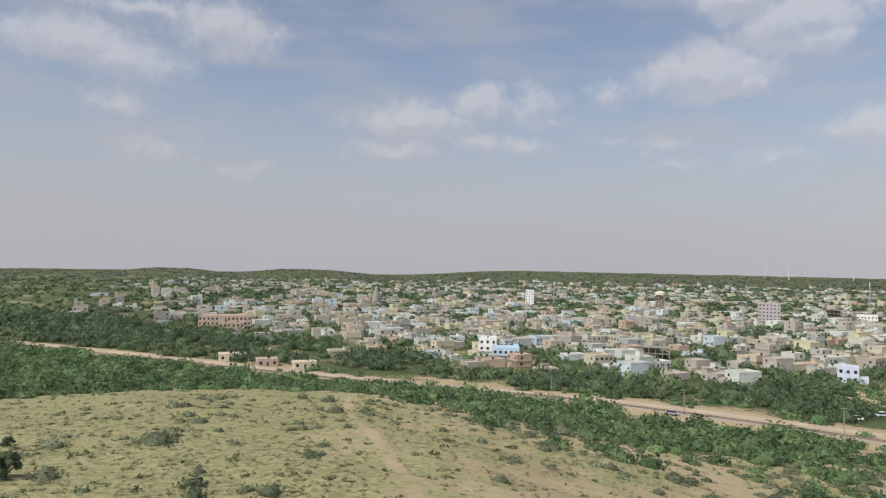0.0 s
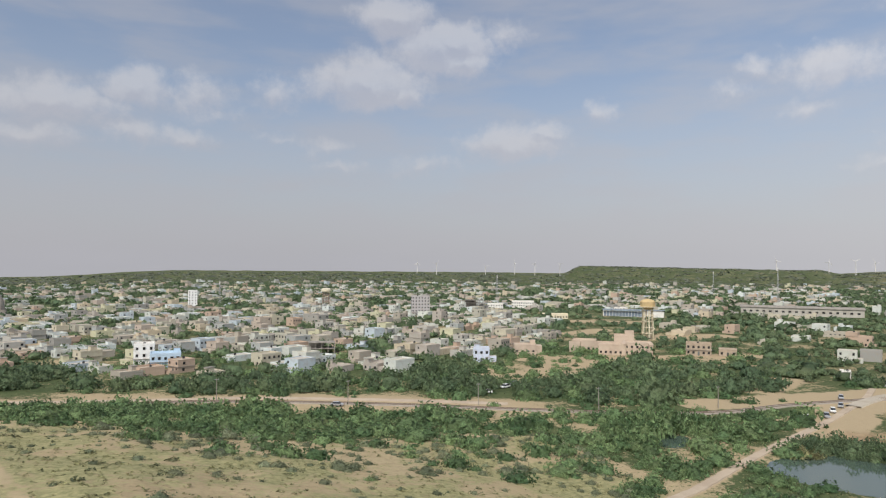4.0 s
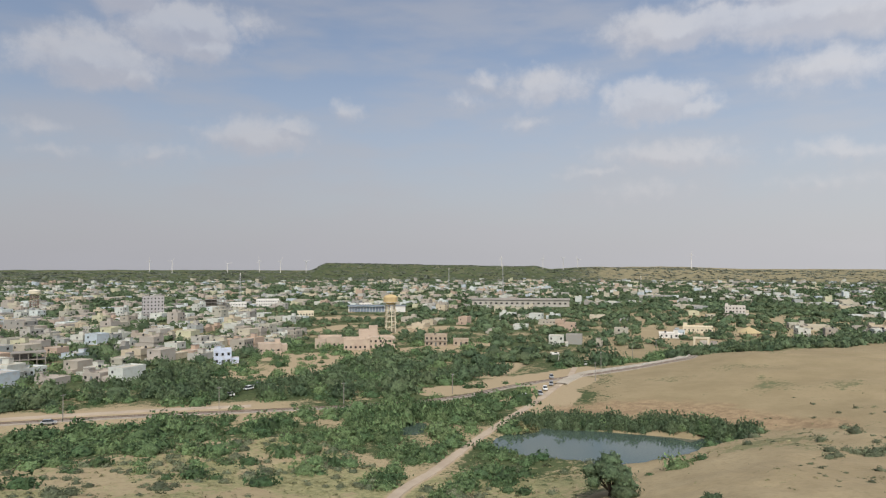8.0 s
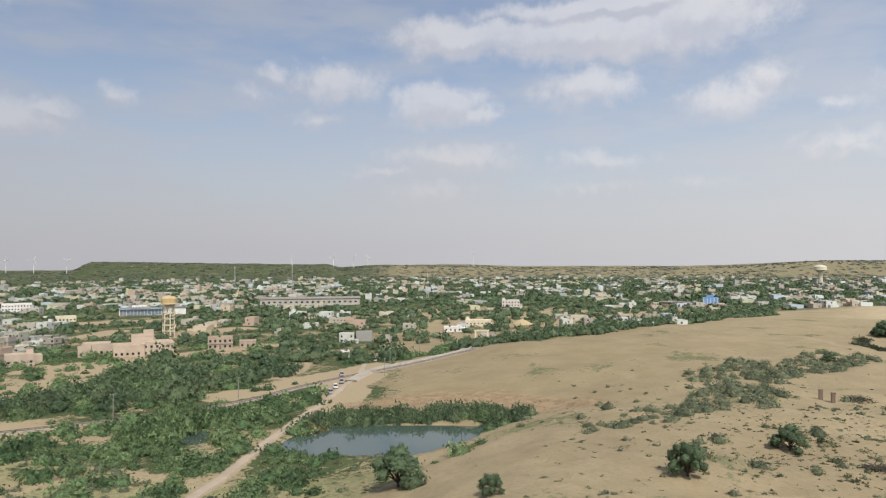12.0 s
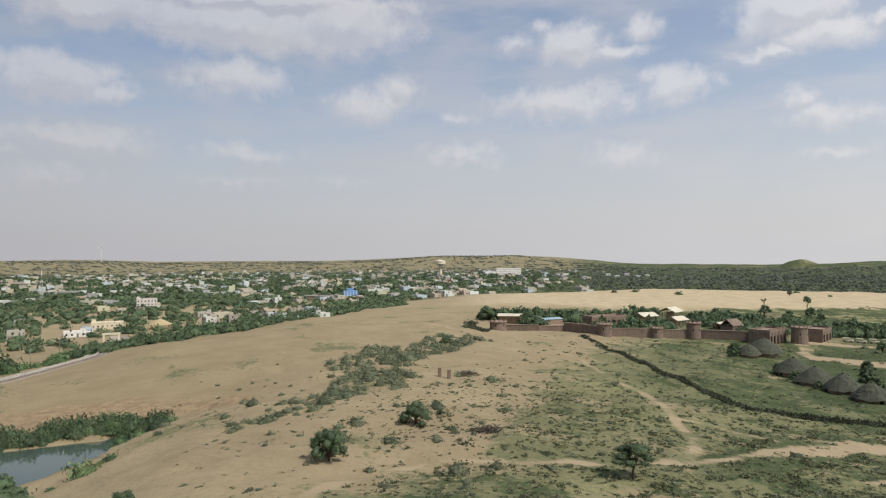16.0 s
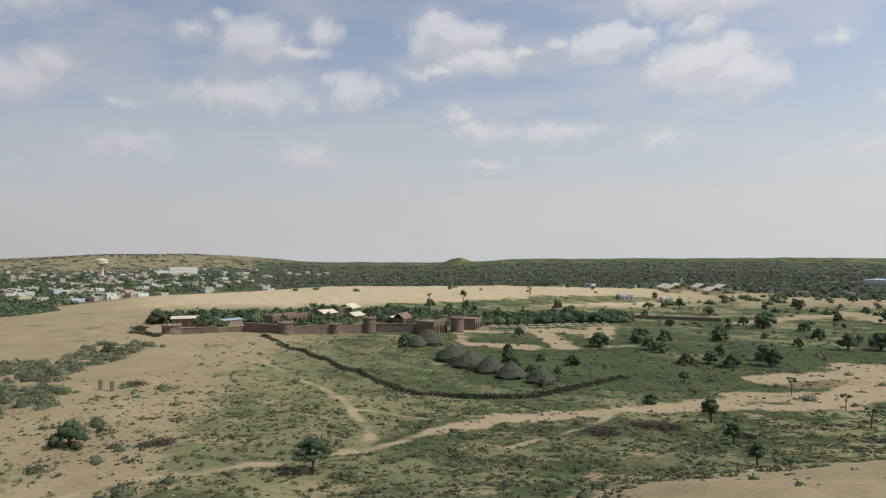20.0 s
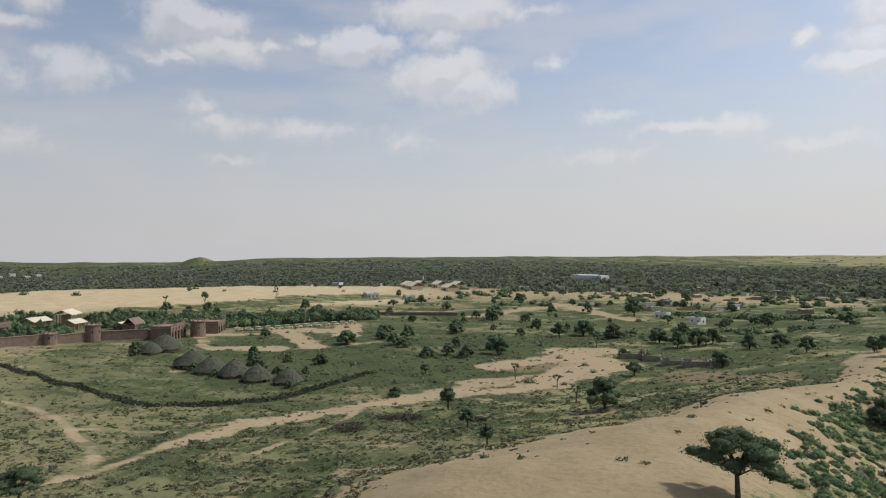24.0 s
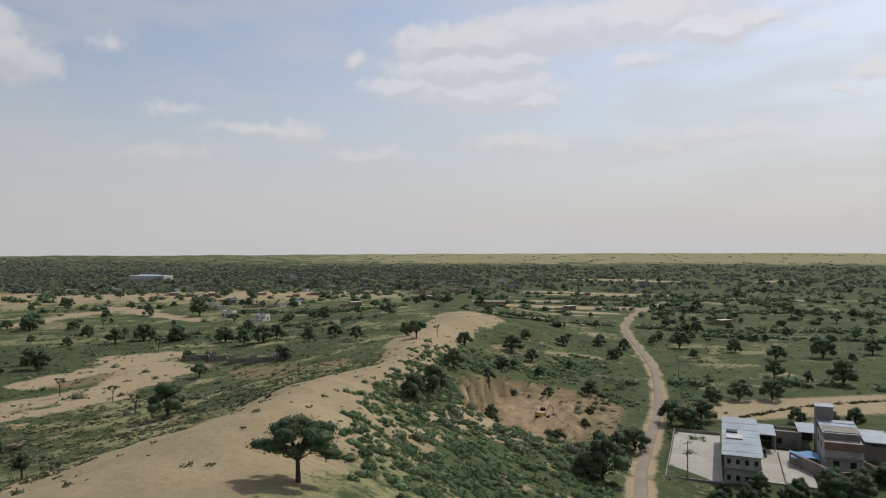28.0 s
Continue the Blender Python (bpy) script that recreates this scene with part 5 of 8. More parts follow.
win_bm = bmesh.new()
add_box(win_bm, -0.55, 0.55, -0.05, 0.03, 0, 1.25)
WINDOW = part("window", win_bm, M_DARK)
bm = bmesh.new()
add_box(bm, -0.75, 0.75, -0.5, 0.0, 1.35, 1.45)
SHADE = part("sunshade", bm, M_CONCRETE)
DOOR = part("door", box_bm(-0.5, 0.5, -0.06, 0.04, 0, 2.1, bev=0.02), M_DOOR)
TANK = part("water_tank", lathe_bm([(0.55, 0), (0.58, 0.1), (0.55, 0.55), (0.58, 0.6), (0.55, 1.0), (0.3, 1.25), (0.18, 1.28)], 10), M_TANK)
PROTOS = [WINDOW, SHADE, DOOR, TANK]


def ring_bm(x0, x1, y0, y1, z0, z1, t):
    """A closed low wall round a rectangle."""
    bm = bmesh.new()
    loops = []
    for k, z in ((0, z0), (0, z1), (t, z1), (t, z0)):
        loops.append([bm.verts.new(q) for q in ((x0 + k, y0 + k, z), (x1 - k, y0 + k, z), (x1 - k, y1 - k, z), (x0 + k, y1 - k, z))])
    for a, b in zip(loops, loops[1:] + loops[:1]):
        for i in range(4):
            bm.faces.new((a[i], a[(i + 1) % 4], b[(i + 1) % 4], b[i]))
    bmesh.ops.recalc_face_normals(bm, faces=bm.faces[:])
    return bm


def wall_bm(pts, t, z0, z1):
    """A wall of thickness t along a line on the plan."""
    bm = bmesh.new()
    p = [Vector((x, y, 0)) for x, y in pts]
    rows = []
    for i, q in enumerate(p):
        d = (p[min(i + 1, len(p) - 1)] - p[max(i - 1, 0)]).normalized()
        n = Vector((-d.y, d.x, 0)) * t / 2
        rows.append([bm.verts.new((v.x, v.y, z)) for v, z in ((q - n, z0), (q + n, z0), (q + n, z1), (q - n, z1))])
    for a, b in zip(rows[:-1], rows[1:]):
        for i in range(4):
            bm.faces.new((a[i], a[(i + 1) % 4], b[(i + 1) % 4], b[i]))
    bm.faces.new(rows[0][::-1])
    bm.faces.new(rows[-1])
    bmesh.ops.recalc_face_normals(bm, faces=bm.faces[:])
    return bm


def paint(e, c):
    for o in e.children_recursive:
        o.color = rgb(*c)


def house(w, d, floors, seed, wall_mat=None, name="house", extra=True, colour=(0.5, 0.45, 0.38), fh=3.0, all_sides=False):
    """A flat-roofed house: walls, parapet, stair room, lean-to and yard wall, windows, doors, sunshades, tank."""
    g = random.Random(seed)
    h = floors * fh
    mat = wall_mat or M_HOUSE
    e = new(name)
    part("wall_block", box_bm(-w / 2, w / 2, -d / 2, d / 2, -1.0, h), mat, e)
    p = g.choice([0.4, 0.7, 0.9])
    part("parapet", ring_bm(-w / 2 - 0.06, w / 2 + 0.06, -d / 2 - 0.06, d / 2 + 0.06, h - 0.15, h + p, 0.25), mat, e)
    if floors > 1 and g.random() < 0.7:
        part("ledge", ring_bm(-w / 2 - 0.3, w / 2 + 0.3, -d / 2 - 0.45, d / 2 + 0.3, fh - 0.1, fh + 0.08, 0.35), M_CONCRETE, e)
    if extra and g.random() < 0.7:
        sx, sy = g.choice([-1, 1]) * (w / 2 - 1.7), g.choice([-1, 1]) * (d / 2 - 1.9)
        room = part("stair_room", box_bm(sx - 1.4, sx + 1.4, sy - 1.6, sy + 1.6, h - 0.1, h + 2.4), mat, e)
        part("roof_slab", box_bm(sx - 1.6, sx + 1.6, sy - 1.8, sy + 1.8, h + 2.4, h + 2.55), M_CONCRETE, room)
    if extra and g.random() < 0.5:
        part("lean_to", box_bm(w / 2 + 0.01, w / 2 + g.uniform(2.5, 4), -d / 2 + g.uniform(0.2, 2), d / 2 - 0.2, -1.0, fh * g.choice([0.75, 0.9])), mat, e)
    if extra and g.random() < 0.5:
        q = g.uniform(2, 4)
        part("yard_wall", wall_bm([(-w / 2 + 0.1, -d / 2 - 0.05), (-w / 2 + 0.1, -d / 2 - q), (w / 2 - 0.1, -d / 2 - q), (w / 2 - 0.1, -d / 2 - 0.05)], 0.2, -1, 1.7), mat, e)
    n = max(2, int(w / 2.6))
    for f in range(floors):
        for i in range(n):
            x = -w / 2 + (i + 0.5) * w / n
            if f == 0 and i == n // 2:
                like(DOOR, "door", e, pose(x, -d / 2 - 0.02, 0.1))
            elif g.random() < 0.8 or all_sides:
                wi = like(WINDOW, "window", e, pose(x, -d / 2 - 0.02, f * fh + 1.0))
                if g.random() < 0.4:
                    like(SHADE, "sunshade", wi, pose(0, 0.02, 0))
            if all_sides:
                like(WINDOW, "window", e, pose(x, d / 2 + 0.02, f * fh + 1.0, 0, 0, 180))
        m = int(d / 3) if all_sides else 1
        for j in range(m):
            yy = -d / 2 + (j + 0.5) * d / m if all_sides else g.uniform(-d / 4, d / 4)
            if g.random() < 0.8 or all_sides:
                like(WINDOW, "window", e, pose(w / 2 + 0.02, yy, f * fh + 1.0, 0, 0, 90))
            if g.random() < 0.8 or all_sides:
                like(WINDOW, "window", e, pose(-w / 2 - 0.02, yy, f * fh + 1.0, 0, 0, -90))
    if g.random() < 0.5:
        like(TANK, "water_tank", e, pose(g.uniform(-w / 4, w / 4), g.uniform(-d / 4, d / 4), h))
    paint(e, colour)
    return e


TYPES = [house(w, d, f, 100 + i) for i, (w, d, f) in enumerate([(9, 8, 1), (11, 9, 2), (8, 10, 1), (12, 8, 1), (10, 10, 2), (9, 11, 1), (13, 10, 1), (8, 8, 2), (11, 7, 1), (10, 9, 2)])]
HOUSE_LABEL = "flat-roofed plastered town house with parapet and small dark windows"
for e in TYPES:
    tagged(e, HOUSE_LABEL, "house", "houses of the town")
g = random.Random(3)
NEAR = 260
for i, (x, y) in enumerate(HOUSES[:NEAR]):
    k = i % len(TYPES)
    m = pose(x, y, float(ground(x, y)), 0, 0, 24 + g.choice([0, 90, 180, 180, 180, 270]) + g.uniform(-5, 5)) @ Matrix.Diagonal((g.uniform(0.8, 1.1), g.uniform(0.8, 1.1), g.uniform(0.8, 1.0), 1))
    if i < len(TYPES):
        c = TYPES[k]
    else:
        c = copy_thing(TYPES[k], Matrix.Identity(4))
    c.matrix_basis = m
    paint(c, g.choice(TOWN))


def simple_house(w, d, h, seed):
    """Arrays for the houses far off: block, parapet, stair room, roof slab."""
    g = random.Random(seed)
    boxes = [(-w / 2, w / 2, -d / 2, d / 2, -2, h)]
    t, p = 0.3, 0.8
    boxes += [(-w / 2, w / 2, -d / 2 - 0.03, -d / 2 + t, h - 0.2, h + p), (-w / 2, w / 2, d / 2 - t, d / 2 + 0.03, h - 0.2, h + p),
              (-w / 2 - 0.03, -w / 2 + t, -d / 2 + t, d / 2 - t, h - 0.2, h + p), (w / 2 - t, w / 2 + 0.03, -d / 2 + t, d / 2 - t, h - 0.2, h + p)]
    sx, sy = g.choice([-1, 1]) * (w / 2 - 1.6), g.choice([-1, 1]) * (d / 2 - 1.8)
    if g.random() < 0.7:
        boxes.append((sx - 1.4, sx + 1.4, sy - 1.6, sy + 1.6, h - 0.1, h + 2.6))
    if g.random() < 0.6:
        boxes.append((w / 2, w / 2 + 3, -d / 3, d / 2, -2, 3.0))
    wins = []
    for f in range(max(1, round(h / 3.1))):
        for i in range(3):
            x = -w / 2 + (i + 0.5) * w / 3
            for sgn in (-1, 1):
                if g.random() < 0.5:
                    wins.append((x - 0.6, x + 0.6, sgn * d / 2 - 0.06, sgn * d / 2 + 0.06, f * 3.1 + 0.9, f * 3.1 + 2.2))
        for sgn in (-1, 1):
            wins.append((sgn * w / 2 - 0.06, sgn * w / 2 + 0.06, -0.6, 0.6, f * 3.1 + 0.9, f * 3.1 + 2.2))

    def arr(bs):
        V, F = [], []
        for x0, x1, y0, y1, z0, z1 in bs:
            o = len(V)
            V += [(x0, y0, z0), (x1, y0, z0), (x1, y1, z0), (x0, y1, z0), (x0, y0, z1), (x1, y0, z1), (x1, y1, z1), (x0, y1, z1)]
            F += [(o, o + 1, o + 5, o + 4), (o + 1, o + 2, o + 6, o + 5), (o + 2, o + 3, o + 7, o + 6), (o + 3, o, o + 4, o + 7), (o + 4, o + 5, o + 6, o + 7)]
        return np.array(V, float), np.array(F)
    return arr(boxes), arr(wins)


def scatter_houses(pts, seed):
    g = np.random.RandomState(seed)
    kinds = [simple_house(*a, 200 + i) for i, a in enumerate([(9, 8, 2.8), (11, 9, 5.8), (8, 11, 3.4), (13, 9, 3.0), (10, 10, 5.6), (14, 11, 3.2), (9, 9, 8.6)])]
    pick = g.choice(len(kinds), len(pts), p=[0.27, 0.11, 0.2, 0.18, 0.07, 0.15, 0.02])
    near_enough = np.hypot(pts[:, 0], pts[:, 1]) < 820
    for which, name, mat in ((0, "far_town_houses", M_FAR_HOUSE), (1, "far_town_windows", M_DARK)):
        gg = np.random.RandomState(seed + 1)
        yaw = np.radians(24 + 90 * gg.randint(0, 4, len(pts)) + gg.uniform(-6, 6, len(pts)))
        sc, tint = gg.uniform(0.8, 1.2, len(pts)), gg.rand(len(pts))
        V, F, T, off = [], [], [], 0
        for k, kk in enumerate(kinds):
            m = (pick == k) & (near_enough | (which == 0))
            tv, tf = kk[which]
            c, s_ = np.cos(yaw[m])[:, None], np.sin(yaw[m])[:, None]
            x_, y_ = tv[None, :, 0] * sc[m][:, None], tv[None, :, 1] * sc[m][:, None]
            v = np.stack([x_ * c - y_ * s_ + pts[m, :1], x_ * s_ + y_ * c + pts[m, 1:2], tv[None, :, 2] + pts[m, 2:3]], -1)
            V.append(v.reshape(-1, 3))
            F.append((tf[None] + (np.arange(m.sum()) * len(tv))[:, None, None]).reshape(-1, 4) + off)
            T.append(np.repeat(tint[m], len(tv)))
            off += v.shape[0] * v.shape[1]
        tagged(link_mesh(name, np.concatenate(V), np.concatenate(F), mat, np.concatenate(T)), "crowded flat-roofed houses of the far town" if which == 0 else "dark windows of the far houses", "houses" if which == 0 else "windows", kind="stuff")


rest = np.array(HOUSES[NEAR:])
scatter_houses(on_land(rest[:, 0], rest[:, 1]), 17)

# trees among the houses, and the far woods


def d_towntrees(x, y, az, r):
    w = wave(x, y, 90, 95)
    groves = smooth(0.05, 0.4, wave(x, y, 85, 94)) * smooth(950, 700, r)
    d = smooth(town_edge(az) - 10, town_edge(az) + 15, r) * smooth(110, 98, az) * (0.62 + 0.35 * w + 0.6 * groves + 0.2 * smooth(650, 1000, r)) * (1 - 0.75 * smooth(-20, -27, az) * smooth(650, 800, r))
    d = np.where((az > 40) & (az < 100) & (r > 280) & (r < 800), np.maximum(d, 0.74 + 0.35 * w), d)
    d = np.where((az > 62) & (np.hypot(x, y) < np.interp(az, [62, 75, 89, 100], [380, 380, 480, 900])), 0, d)
    d = d * (1 - smooth(0.1, 0.4, np.maximum.reduce([hump(x, y, 395, 478, 440, 440, 32), hump(x, y, 255, 262, 320, 245, 20), hump(x, y, 205, 285, 262, 262, 20), hump(x, y, 330, 345, 395, 330, 22), hump(x, y, 300, 380, 350, 400, 18)])))
    d = d * (1 - smooth(0.1, 0.4, hump(x, y, 190, 250, 222, 272, 34))) * (1 - smooth(0.05, 0.3, hump(x, y, 225, 150, 300, 150, 18)))
    return np.clip(d, 0, 1)


x, y = throw(34000, -42, 112, 280, 1900, d_towntrees, 16)
k = clear_of_roads(x, y, 4)
x, y = x[k], y[k]
cellset = {}
for hx_, hy_ in HOUSES:
    cellset.setdefault((int(hx_ // 14), int(hy_ // 14)), []).append((hx_, hy_))


def off_houses(x, y, gap):
    out = np.ones(len(x), bool)
    for n_ in range(len(x)):
        ci, cj = int(x[n_] // 14), int(y[n_] // 14)
        for a in (-1, 0, 1):
            for b in (-1, 0, 1):
                for q in cellset.get((ci + a, cj + b), ()):
                    if (q[0] - x[n_]) ** 2 + (q[1] - y[n_]) ** 2 < gap * gap:
                        out[n_] = False
    return out


TOWN_XY = (x, y)
g = np.random.RandomState(55)
x, y = throw(7600, -42, 66, 225, 660, d_belt, 12)
k = clear_of_roads(x, y, 3.0)
k &= off_houses(x, y, 6.0)
x, y = x[k], y[k]
s = g.gamma(6, 0.55, len(x)) + 0.9
TREE_T = [cards(190, 20 + i, 0.095, 0.8, 0.62, jit=1.0, deep=0.85) for i in range(5)]
scatter("railside_trees", TREE_T, on_land(x, y, -0.6), np.stack([s, s, s * 1.15], 1), g.rand(len(x)), M_TREE, "belt of dense green trees between railway and town", "trees", 2)
x, y = TOWN_XY
k = off_houses(x, y, 5.0)
for cx, cy, cr in LANDMARKS:
    k &= np.hypot(x - cx, y - cy) > cr * 0.75
x, y = x[k], y[k]
g = np.random.RandomState(8)
s = g.gamma(8, 0.33, len(x)) + 1.0
FAR_T = [cards(38, 80 + i, 0.17, 0.8, 0.64, jit=0.9, deep=0.9) for i in range(5)]
FARTHER_T = [cards(14, 90 + i, 0.36, 0.85, 0.7) for i in range(5)]
FARTHEST_T = [cards(13, 95 + i, 0.42, 0.85, 0.6, core=False) for i in range(5)]
for near, r_in, r_out in ((True, 0, 560), (False, 560, 900), (False, 900, 5000)):
    k = (np.hypot(x, y) >= r_in) & (np.hypot(x, y) < r_out)
    scatter("town_trees", FAR_T if near else FARTHER_T if r_in < 900 else FARTHEST_T, on_land(x[k], y[k], -0.8), np.stack([s, s, s * 1.1], 1)[k], g.rand(k.sum()), M_TREE, "green trees standing among the houses" if near else "green trees among the far houses", "trees", 6)


def d_far(x, y, az, r):
    w = wave(x, y, 320, 97) * 0.6 + wave(x, y, 120, 98) * 0.5
    d = 0.45 + 0.5 * w
    d = d * (1 - 0.4 * smooth(1900, 3000, r)) * (1 - 0.5 * smooth(-20, -27, az) * smooth(2600, 2200, r))
    d = np.where(az > 104, (0.75 + 0.5 * w) * smooth(3600 - 1300 * smooth(145, 170, az), 2300 - 800 * smooth(145, 170, az), r) + 0.02, d)
    d = d * smooth(900, 1200, r + 200 * (az > 150)) * np.where(az > 150, 1, smooth(105, 900, r))
    d = d * (1 - 0.6 * smooth(176, 188, az))
    return np.clip(d, 0.02, 1)


def d_plain(x, y, az, r):
    """Open woodland over the southern plain."""
    w = wave(x, y, 190, 99) * 0.6 + wave(x, y, 60, 96) * 0.5
    d = smooth(430 - 120 * smooth(184, 192, az), 800 - 200 * smooth(184, 192, az), r + 80 * w) * (0.62 + 0.6 * w) * smooth(135, 150, az) + smooth(106, 112, az) * smooth(152, 140, az) * smooth(900, 1050, r) * (0.7 + 0.5 * w)
    d = d * (1 - 0.35 * smooth(182, 188, az) * smooth(950, 1300, r))
    return np.clip(d, 0.012, 1) * smooth(1900, 1300, r) * (1 - smooth(0.1, 0.4, np.maximum.reduce([hump(x, y, *q) for q in ((380, -470, 430, -590, 60), (-62, -482, -145, -497, 34), (-85, -446, -122, -450, 20), (-112, -709, -220, -648, 30), (-78, -551, -104, -562, 24), (-300, -900, -430, -860, 40))]))) * (1 - 0.3 * smooth(180, 186, az) * smooth(450, 550, r))


x, y = throw(25000, 106, 222, 330, 1900, d_plain, 19)
k = clear_of_roads(x, y, 3)
x, y = x[k], y[k]
s = g.gamma(8, 0.30, len(x)) + 1.0
for near in (True, False):
    k = (np.hypot(x, y) < 700) == near
    scatter("plain_woods", FAR_T if near else FARTHEST_T, on_land(x[k], y[k], -0.5), np.stack([s, s, s], 1)[k], g.rand(k.sum()), M_TREE if near else M_FAR, "open dark green woodland over the plain" if near else "woodland on the far plain in haze-greyed green", "trees", 8)

# hedges and thickets between the fields of the plain
def d_hedge(x, y, az, r):
    w = wave(x, y, 22, 73)
    d = np.maximum.reduce([hump(x, y, *q) for q in ((-118, -372, -170, -352, 11), (-170, -352, -225, -352, 7), (-150, -338, -240, -310, 6), (-240, -310, -300, -300, 6), (-70, -222, -120, -218, 4), (-120, -218, -190, -200, 4),
                                                    (-86, -385, -30, -372, 6), (-92, -430, -30, -425, 6), (-130, -480, -300, -450, 14), (30, -330, 90, -340, 9), (66, -300, 130, -310, 9), (20, -400, 120, -430, 12), (-300, -560, -120, -590, 16), (-45, -386, -57, -364, 4), (-57, -364, -82, -368, 5), (-82, -368, -106, -373, 5), (-60, -520, -160, -530, 7))])
    return smooth(0.08, 0.45, d + 0.15 * w * smooth(0.0, 0.1, d)) * 0.9


x, y = throw(15000, 150, 226, 200, 660, d_hedge, 33)
k = clear_of_roads(x, y, 2)
x, y = x[k], y[k]
s = g.gamma(5, 0.33, len(x)) + 0.6
scatter("field_hedges", FAR_T, on_land(x, y, 0.1), np.stack([s, s, s * 0.95], 1), g.rand(len(x)), M_TREE, "dark hedges and thickets between the fields", "bushes", 23)

# thick belt of trees behind the dune's crest
x, y = throw(9000, 64, 100, 320, 600, lambda x, y, az, r: smooth(0.05, 0.3, np.maximum.reduce([hump(x, y, 322, 122, 350, 94, 14), hump(x, y, 345, 96, 400, 62, 24), hump(x, y, 400, 62, 470, 22, 26), hump(x, y, 470, 22, 545, -22, 20)])), 20)
s = g.gamma(8, 0.28, len(x)) + 1.0
scatter("dune_belt_trees", FAR_T, on_land(x, y, -0.4), np.stack([s, s, s * 1.1], 1), g.rand(len(x)), M_TREE, "dense green trees behind the crest of the dune", "trees", 10)

x, y = throw(60000, -42, 222, 950, 4000, d_far, 18)
s = g.gamma(8, 0.5, len(x)) + 1.5
s = s * np.clip(np.hypot(x, y) / 2200, 0.7, 1.2)
WOOD_T = [cards(8, 100 + i, 0.45, 0.7, 0.7, core=False) for i in range(4)]
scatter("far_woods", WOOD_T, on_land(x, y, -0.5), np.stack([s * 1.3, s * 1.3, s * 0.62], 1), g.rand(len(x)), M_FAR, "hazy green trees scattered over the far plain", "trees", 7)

# ---- single trees ----
def crown(clumps, seed, card, per, parent, mat, tint=0.4, squash=0.7):
    """A crown of many leaf sprays in clumps (x, y, z, radius)."""
    V, F, off = [], [], 0
    for i, (x, y, z, r) in enumerate(clumps):
        v, f = cards(per, seed * 31 + i, card / r, squash, 0.5, whole=True)
        V.append(v * r + [x, y, z])
        F.append(f + off)
        off += len(v)
    V = np.concatenate(V)
    g = np.random.RandomState(seed)
    return link_mesh("crown", V, np.concatenate(F), mat, np.clip(tint + 0.3 * np.sin(np.arange(len(V)) // 60), 0, 1), smooth_shade=True, owner=parent)


